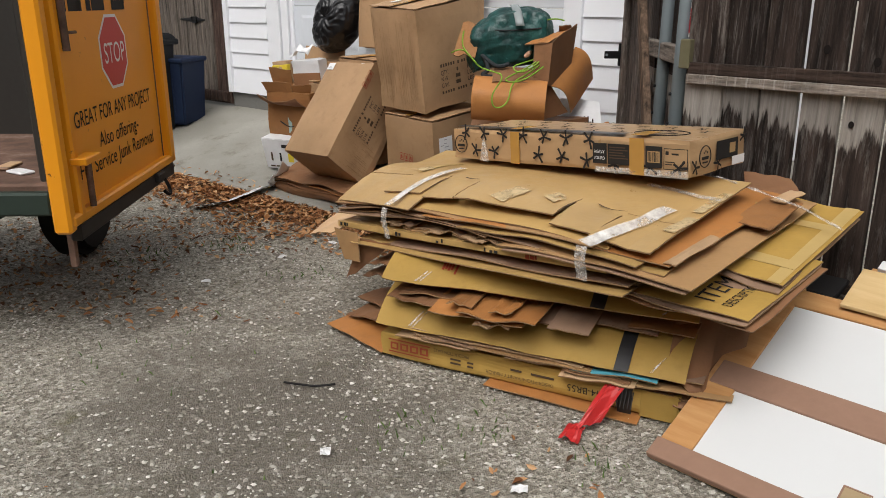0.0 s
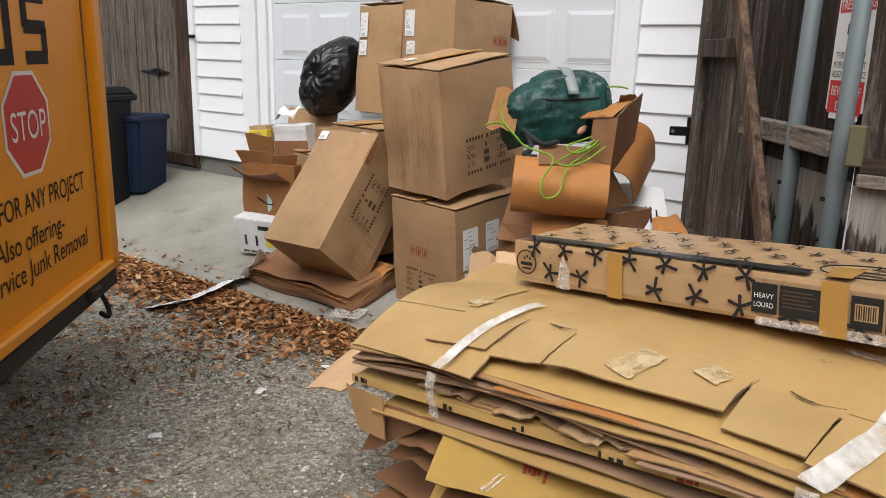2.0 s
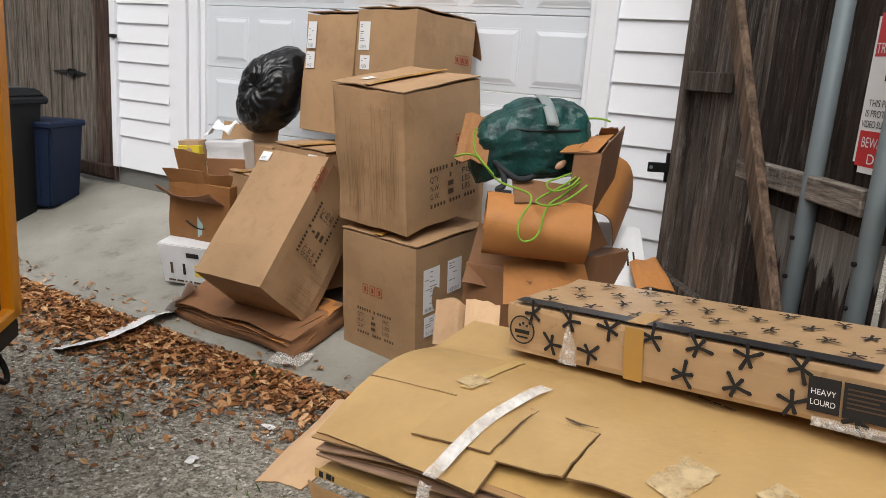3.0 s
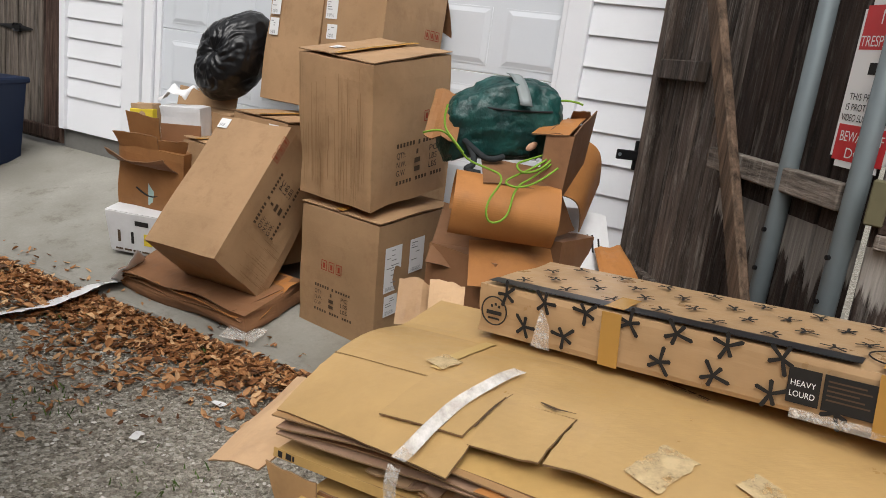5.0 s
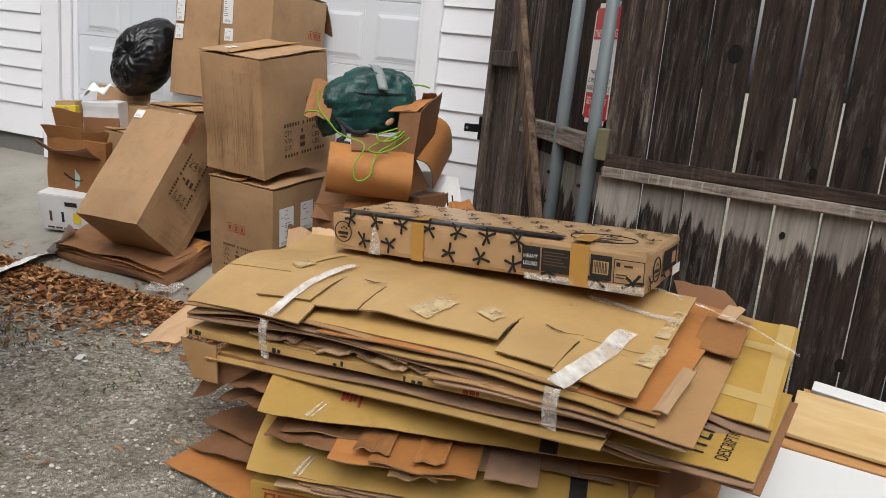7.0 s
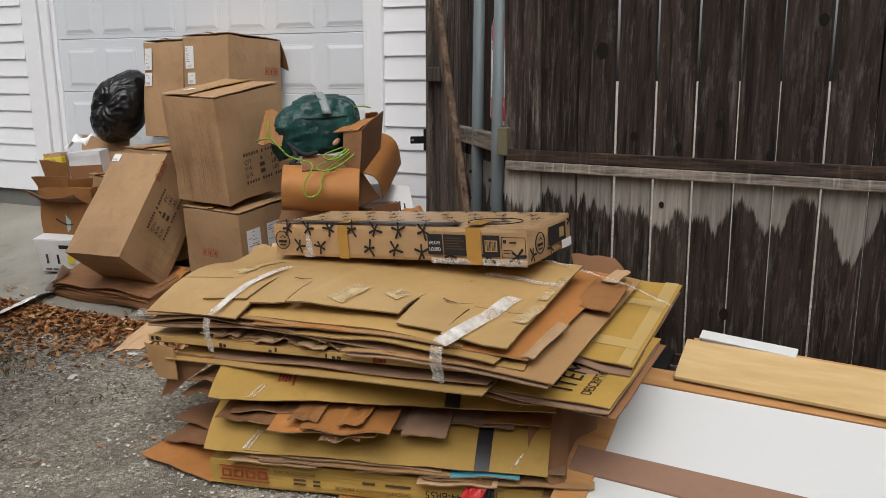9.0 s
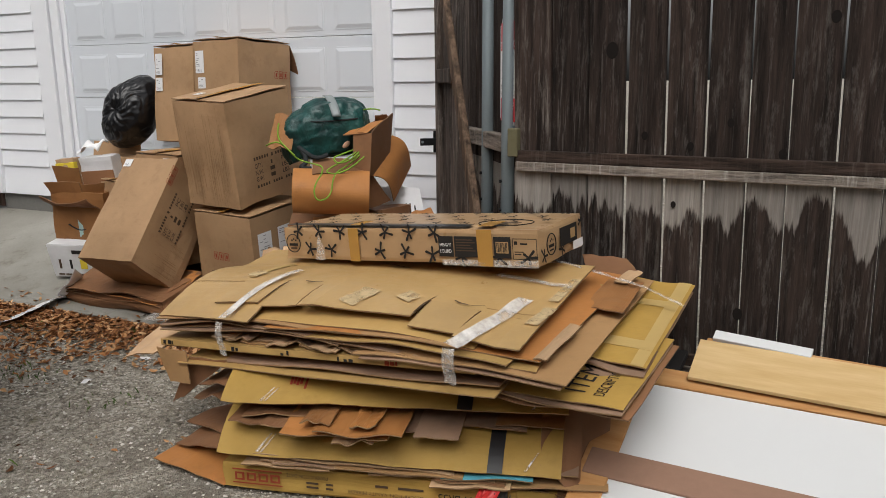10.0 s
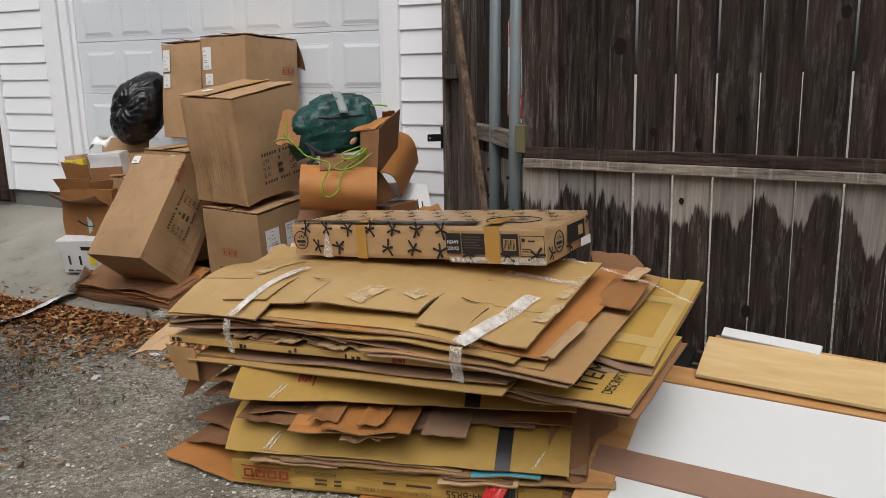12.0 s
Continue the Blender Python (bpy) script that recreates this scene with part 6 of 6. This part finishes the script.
strap("tape_strap", [(1.02, 3.37, 0.86), (1.16, 3.26, 0.872), (1.30, 3.15, 0.835), (1.42, 3.06, 0.80), (1.54, 2.96, 0.74)], 0.026, "clear plastic tape strapped over the heap")


# ---- the long printed carton on the heap ----
def build_long_box():
    d = (1.315, 0.430, 0.150)
    m = pose(0.682, 3.712, 0.918, 0.4, -4.8, -45.4)
    b = thing("long_carton", "long flat tan carton printed with black marks, taped", "box", m @ pose(0, 0, -0.075))
    part("body", carton_body(*d, 91, 0.005), LONGB, b, m=pose(0, 0, 0.075))
    f, e, top = side(d, "-y"), side(d, "+x"), side(d, "+z")
    top = top @ pose(0, 0, -0.004)

    def splat(x, y, r, a):
        rows = []
        v, fc = [], []
        for k in range(5):
            t = a + k * 2 * math.pi / 5 + 0.25 * math.sin(k * 2.3)
            rr = r * (1 + 0.2 * math.sin(k * 4 + a))
            w = r * 0.17
            dx, dy = math.cos(t), math.sin(t)
            n0 = len(v)
            v += [(x - dy * w * 0.7, y + dx * w * 0.7, 0), (x + dy * w * 0.7, y - dx * w * 0.7, 0), (x + dx * rr + dy * w, y + dy * rr - dx * w, 0), (x + dx * rr * 1.12, y + dy * rr * 1.12, 0), (x + dx * rr - dy * w, y + dy * rr + dx * w, 0)]
            fc.append((n0, n0 + 1, n0 + 2, n0 + 3, n0 + 4))
        return v, fc

    def pattern(name, spots, plane, r):
        for i, (x, y) in enumerate(spots):
            a, c = splat(x, y, r, 0.7 * i)
            piece(name, mesh_of(name, [(p[0], p[1], 0.0008 + 0.0002 * (k // 5)) for k, p in enumerate(a)], c, INK), b, plane, "black splayed five-armed printed mark")

    front = [(0.165, 0.05), (0.29, 0.05), (0.565, 0.05), (0.70, 0.05), (0.835, 0.042), (0.975, 0.036), (1.145, 0.036), (1.275, 0.04)] + [(0.10 + 0.125 * i, 0.132) for i in range(7)]
    pattern("printed_mark", front, f, 0.033)
    pattern("printed_mark", [(0.10 + 0.14 * i + 0.06 * (j % 2), 0.09 + 0.085 * j) for i in range(9) for j in range(4) if not (j == 0 and i > 6)], top, 0.026)
    pattern("printed_mark", [(0.03, 0.04), (0.20, 0.035), (0.40, 0.12)], e, 0.03)
    bm = bmesh.new()
    ring = [(0.062, 0.075, 0.042, f), (0.10, 0.075, 0.042, e)]
    for x, y, r, pl in ring:
        pts = [(x + r * math.cos(2 * math.pi * k / 24), y + r * math.sin(2 * math.pi * k / 24), 0.001) for k in range(25)]
        tube("round_logo_ring", pts, 0.0022, INK, b, m=pl)
        bars([(x - 0.026, y - 0.012, 0.052, 0.012), (x - 0.02, y - 0.026, 0.04, 0.006), (x - 0.012, y + 0.010, 0.008, 0.008), (x, y + 0.016, 0.008, 0.008), (x + 0.012, y + 0.010, 0.008, 0.008)], INK, "logo_bar", b, pl)
    pts = [(1.13 + 0.12 * math.cos(2 * math.pi * k / 28), 0.10 + 0.075 * math.sin(2 * math.pi * k / 28), 0.001) for k in range(29)]
    tube("oval_logo_ring", pts, 0.002, INK, b, m=top)
    bars([(1.06, 0.085, 0.14, 0.022), (1.09, 0.062, 0.08, 0.010), (1.10, 0.125, 0.018, 0.014), (1.125, 0.135, 0.018, 0.014), (1.15, 0.125, 0.018, 0.014)], INK, "logo_bar", b, top)
    for x, w in ((0.868, 0.07), (0.944, 0.108), (1.125, 0.075)):
        part("black_panel", block(w, 0.085, 0.001, 0, (x + w / 2, 0.078, 0.001)), INK, b, m=f)
    words("lettering", "HEAVY", 0.020, PAPER, b, f @ pose(0.874, 0.078, 0.002), width=0.054)
    words("lettering", "LOURD", 0.020, PAPER, b, f @ pose(0.874, 0.052, 0.002), width=0.054)
    bars([(0.952, 0.06 + 0.011 * i, 0.09 - 0.012 * (i % 3), 0.004) for i in range(5)], FADED, "print_bar", b, f @ pose(0, 0, 0.0012))
    part("barcode_panel", block(0.055, 0.045, 0.001, 0, (1.162, 0.078, 0.0016)), BARC, b, m=f)
    bars([(1.138 + 0.0055 * i, 0.059, 0.0025 + 0.0012 * (i % 2), 0.038) for i in range(9)], INK, "barcode", b, f @ pose(0, 0, 0.0016))
    bars([(1.175, 0.032, 0.105, 0.003), (1.175, 0.112, 0.105, 0.003), (1.175, 0.032, 0.003, 0.083), (1.277, 0.032, 0.003, 0.083), (1.183, 0.09, 0.014, 0.014), (1.21, 0.09, 0.03, 0.007), (1.183, 0.06, 0.04, 0.004), (1.183, 0.05, 0.03, 0.004)], INK, "print_frame", b, f @ pose(0.032, 0, 0))
    part("black_panel", block(0.17, 0.075, 0.001, 0, (0.27, 0.085, 0.001)), INK, b, m=e)
    part("barcode_panel", block(0.045, 0.04, 0.001, 0, (0.31, 0.085, 0.002)), BARC, b, m=e)
    part("white_sticker", block(0.10, 0.035, 0.001, 0, (0.36, 0.03, 0.002)), PAPER, b, m=e)
    part("black_tape", block(0.98, 0.05, 0.001, 0, (0.52, 0.028, 0.002)), BLACKTAPE, b, "black tape along the lid", top)
    for x, w in ((0.425, 0.055), (1.085, 0.068)):
        part("tan_tape", block(w, 0.148, 0.001, 0, (x, 0.075, 0.003)), BROWNTAPE, b, "tan packing tape", f)
        part("tan_tape", block(w, 0.12, 0.001, 0, (x, 0.06, 0.003)), BROWNTAPE, b, "tan packing tape", top)
    bent("clear_tape", quad((0.19, 0.0, 0.002), (0.25, 0.0, 0.002), (0.245, 0.07, 0.002), (0.215, 0.12, 0.002), 0.0, 0.006, 3), 6, 6, 0.0008, (CLEAR, CLEAR), b, m=f)
    bent("clear_tape", quad((0.88, 0, 0.002), (1.315, 0, 0.002), (1.315, 0.03, 0.002), (0.88, 0.022, 0.002), 0.0, 0.004, 3), 10, 3, 0.0008, (CLEAR, CLEAR), b, m=f)


LONGB = cardboard("printed_tan_board", (0.49, 0.315, 0.165), (0.28, 0.16, 0.07), 0.42, 0.25)
BARC = plain("barcode_ground", (0.42, 0.27, 0.13), 0.6)
build_long_box()


# ---- panels leaning by the fence ----
def build_cabinet_front():
    a = radians(42.6)
    n = Vector((math.sin(a), math.cos(a), 0.4)).normalized()
    f = Vector((math.cos(a), -math.sin(a), 0))
    up = f.cross(n)
    m = Matrix((f, n, up)).transposed().to_4x4()
    m.translation = Vector((0.80, 2.548, 0.028))
    c = thing("cabinet_front", "framed cabinet front with white panels, lying tilted", "panel", m)
    W = 1.75
    part("back_board", block(W, 1.03, 0.012, 0.001, (W / 2, 0.515, -0.012)), PLY, c)
    for x in (0.06, W - 0.06):
        part("stile", block(0.12, 1.04, 0.022, 0.003, (x, 0.52, 0.004)), STILE, c, "orange varnished wooden stile")
    part("rail", block(W + 0.02, 0.085, 0.026, 0.003, (W / 2, 0.036, 0.006)), BROWNLAM, c, "brown faced rail")
    part("rail", block(W - 0.01, 0.125, 0.026, 0.003, (W / 2 + 0.015, 0.462, 0.007)), BROWNLAM, c, "brown faced rail")
    part("rail", block(W, 0.10, 0.022, 0.003, (W / 2 + 0.02, 0.975, 0.005)), STILE, c)
    lower_panel = part("white_panel", block(W - 0.22, 0.325, 0.010, 0.001, (W / 2 + 0.01, 0.24, 0.004)), WHITELAM, c, "white laminate panel")
    part("cut_opening", block(0.075, 0.055, 0.004, 0.001, (0.62, 0.155, 0.0085)), BACKPLY, lower_panel, "small rectangular cut-out")
    for x, y, w, h in ((0.62, 0.185, 0.085, 0.006), (0.58, 0.155, 0.006, 0.065)):
        part("cut_edge", block(w, h, 0.005, 0.001, (x, y, 0.0095)), BROWNLAM, lower_panel)
    part("white_panel", block(W - 0.22, 0.395, 0.010, 0.001, (W / 2 + 0.01, 0.725, 0.004)), WHITELAM, c, "white laminate panel")
    # loose boards resting on its upper edge
    p = tagged(part("plywood_board", block(1.5, 0.23, 0.018, 0.002), PLY, m=m @ pose(1.03, 1.06, 0.045, 3, 0, -1.2)), "pale plywood board resting on the white panels", "board", "loose boards")
    p2 = tagged(part("plywood_board", block(1.5, 0.22, 0.018, 0.002), STILE, m=m @ pose(1.05, 1.10, 0.022, 3, 0, -1.8)), "orange edged board under the plywood board", "board", "loose boards")
    p3 = tagged(part("white_board", block(0.38, 0.05, 0.02, 0.002), WHITELAM, m=m @ pose(0.52, 1.215, 0.055, 6, 0, -5)), "narrow white painted batten by the fence", "board", "loose boards")
    for x in (0.45, 1.35):
        q = m @ Vector((x, 0.86, -0.03))
        s = tagged(part("timber_block", block(0.30, 0.14, q.z - 0.035, 0.008, (0, 0, 0)), BLACKWOOD, m=pose(q.x, q.y, (q.z - 0.035) / 2 + 0.005, 0, 0, -42.6)), "dark wet timber propping up the panels", "timber", "props under the panels")
    q = m @ Vector((0.05, 1.12, 0))
    tagged(part("dark_board", block(0.36, 0.16, 0.03, 0.004), BLACKWOOD, m=pose(q.x, q.y, q.z - 0.02, 12, 0, -42.6)), "black wet board behind the panels", "board")
    tagged(part("timber_block", block(0.30, 0.12, q.z - 0.075, 0.008), BLACKWOOD, m=pose(q.x, q.y, (q.z - 0.075) / 2 + 0.005, 0, 0, -42.6)), "dark wet timber under the black board", "timber", "props under the panels")
    tagged(part("timber_stick", block(0.05, 0.5, 0.03, 0.004), PALEWOOD, m=m @ pose(-0.03, 0.80, -0.03, 0, 0, 3)), "weathered wooden stick under the panel edge", "timber")


BACKPLY = plain("bare_chipboard", (0.42, 0.31, 0.18), 0.8, var=0.5, scale=70)
BLACKWOOD = plain("black_wet_wood", (0.02, 0.019, 0.019), 0.5, var=0.5)
PALEWOOD = plain("raw_weathered_wood", (0.30, 0.22, 0.14), 0.8, var=0.5)
build_cabinet_front()


# ---- small litter in front of the heap ----
def build_red_net():
    n = thing("net_bag", "torn red plastic net bag on the gravel", "net bag")
    bent("net", quad((0.545, 2.70, 0.02), (0.66, 2.75, 0.04), (0.77, 2.83, 0.15), (0.69, 2.87, 0.15), 0.0, 0.03, 3), 8, 8, 0.001, (REDNET, REDNET), n)
    bent("net_tail", quad((0.49, 2.66, 0.012), (0.56, 2.63, 0.012), (0.60, 2.73, 0.03), (0.55, 2.75, 0.03), 0.02, 0.03, 5), 6, 6, 0.001, (REDNET, REDNET), n)
    bars([(0.01 + 0.014 * i, 0.0, 0.004, 0.07) for i in range(5)], INK, "printed_bar", n, pose(0.71, 2.80, 0.075, 62, 0, -25))


build_red_net()
tagged(tube("twig", [(-0.62, 3.06, 0.012), (-0.54, 3.03, 0.02), (-0.47, 3.02, 0.016), (-0.40, 3.05, 0.014)], 0.005, BLACKWOOD), "thin dark twig on the gravel", "twig")
for i, (x, y) in enumerate(((0.33, 2.35), (-1.02, 4.7), (-0.75, 5.0), (-1.35, 4.25), (-0.35, 2.55))):
    tagged(bent("paper_scrap", quad((-0.04, -0.03, 0.01), (0.04, -0.03, 0.012), (0.045, 0.03, 0.016), (-0.03, 0.035, 0.01), 0.006, 0.01, i), 4, 4, 0.001, (PAPER, PAPER), m=pose(x, y, 0.003, 0, 0, 70 * i) @ Matrix.Diagonal((0.7, 0.6, 1, 1))), "small pale scrap of paper on the gravel", "paper", "paper scraps on the gravel")


# ---- loose stones, leaves and weeds ----
def build_stones():
    rs = np.random.RandomState(3)
    tv = np.array([(1, 0, 0), (-1, 0, 0), (0, 1, 0), (0, -1, 0), (0, 0, 1), (0, 0, -1)], float)
    tf = [(0, 2, 4), (2, 1, 4), (1, 3, 4), (3, 0, 4), (2, 0, 5), (1, 2, 5), (3, 1, 5), (0, 3, 5)]
    verts, faces = [], []
    n = 42000
    xs = rs.uniform(-3.2, 1.5, n)
    ys = 0.9 + 5.0 * rs.uniform(0, 1, n) ** 1.15
    for x, y in zip(xs, ys):
        if 0.616 * x + 0.788 * y > 3.93:
            continue
        if noise.noise(Vector((x * 1.1, y * 1.1, 7))) < rs.uniform(-0.7, 0.10):
            continue
        r = 0.0035 + 0.008 * rs.uniform() ** 2.4
        a = rs.uniform(0, 6.28)
        j = tv * (1 + rs.uniform(-0.3, 0.3, (6, 1)))
        j = j * (r * rs.uniform(0.8, 1.5), r, r * 0.65)
        c, s = math.cos(a), math.sin(a)
        k = len(verts)
        g = 0.018 * noise.noise(Vector((x * 0.9, y * 0.9, 3))) - 0.004
        verts += [(x + p[0] * c - p[1] * s, y + p[0] * s + p[1] * c, g + 0.002 + r * 0.35 + p[2]) for p in j]
        faces += [tuple(q + k for q in f) for f in tf]
    tagged(piece("gravel_stones", mesh_of("gravel_stones", verts, faces, STONES)), "loose grey and white gravel stones on the driveway", "gravel", kind="stuff")


def build_leaves():
    rs = np.random.RandomState(8)
    verts, faces = [], []

    def leaf(x, y, z, r):
        a, t, b = rs.uniform(0, 6.28), rs.uniform(-0.5, 0.5), rs.uniform(-0.6, 0.6)
        m = Matrix.Translation((x, y, z)) @ Euler((t, b, a)).to_matrix().to_4x4()
        k = len(verts)
        w, cv = r * rs.uniform(0.35, 0.6), r * rs.uniform(-0.3, 0.5)
        for p in ((-r, 0, 0), (-r * 0.3, -w, cv), (r * 0.5, -w * 0.7, cv), (r, 0, 0.1 * r), (r * 0.5, w * 0.7, cv), (-r * 0.3, w, cv), (0.1 * r, 0, 0)):
            verts.append(tuple(m @ Vector(p)))
        for f in ((0, 1, 6), (1, 2, 6), (2, 3, 6), (3, 4, 6), (4, 5, 6), (5, 0, 6)):
            faces.append(tuple(q + k for q in f))

    inv = WALL.copy()
    for _ in range(9500):
        u = rs.uniform(-5.2, 0.4)
        d = abs(rs.normal(0, 0.20))
        if noise.noise(Vector((u * 2.6, d * 5, 21))) < rs.uniform(-0.9, 0.25) - 0.3 + 1.2 * d:
            continue
        p = inv @ Vector((u, -1.46 - d * (1.0 + 0.25 * (-u)), 0))
        if p.x > -0.25 and p.y < 5.0:
            continue
        leaf(p.x, p.y, 0.012 + rs.uniform(0, 0.03) * max(0.2, 1 - 2 * d), rs.uniform(0.014, 0.034))
    for _ in range(140):
        u, y = rs.uniform(-5.0, 0.5), rs.uniform(-1.42, -1.3)
        p = inv @ Vector((u, y, 0))
        leaf(p.x, p.y, slab_z(p) + 0.01, rs.uniform(0.012, 0.026))
    for _ in range(10000):
        x, y = rs.uniform(-3.2, 0.6), 1.0 + 4.6 * rs.uniform(0, 1) ** 0.6
        if 0.616 * x + 0.788 * y > 3.9 or noise.noise(Vector((x * 0.8, y * 0.8, 12))) < rs.uniform(-0.5, 0.7) + (0.55 if y < 3.7 else 0.0):
            continue
        leaf(x, y, 0.014, rs.uniform(0.009, 0.026))
    tagged(piece("fallen_leaves", mesh_of("fallen_leaves", verts, faces, LEAF)), "brown fallen leaves along the edge of the concrete", "leaves", kind="stuff")


def build_weeds():
    rs = np.random.RandomState(5)
    verts, faces = [], []
    for cx, cy, n, r in ((-0.88, 5.55, 60, 0.06), (-1.45, 4.95, 40, 0.10), (-1.6, 5.9, 30, 0.07), (-0.1, 2.75, 30, 0.09), (0.25, 2.72, 26, 0.08), (-0.85, 4.4, 26, 0.10), (-1.9, 4.6, 30, 0.14), (0.62, 2.5, 24, 0.06), (-1.3, 3.2, 24, 0.2), (-0.5, 2.0, 20, 0.2)):
        for _ in range(n):
            x, y = rs.normal(cx, r), rs.normal(cy, r)
            a, h = rs.uniform(0, 6.28), rs.uniform(0.012, 0.04)
            w, l = 0.004, h * rs.uniform(0.3, 0.9)
            dx, dy = math.cos(a), math.sin(a)
            k = len(verts)
            verts += [(x - dy * w, y + dx * w, 0), (x + dy * w, y - dx * w, 0), (x + dx * l * 0.5, y + dy * l * 0.5, h * 0.8), (x + dx * l, y + dy * l, h)]
            faces += [(k, k + 1, k + 2), (k, k + 2, k + 3)]
    tagged(piece("weeds", mesh_of("weeds", verts, faces, GRASS)), "sparse green weeds in the gravel", "weeds", kind="stuff")


build_stones()
build_leaves()
build_weeds()
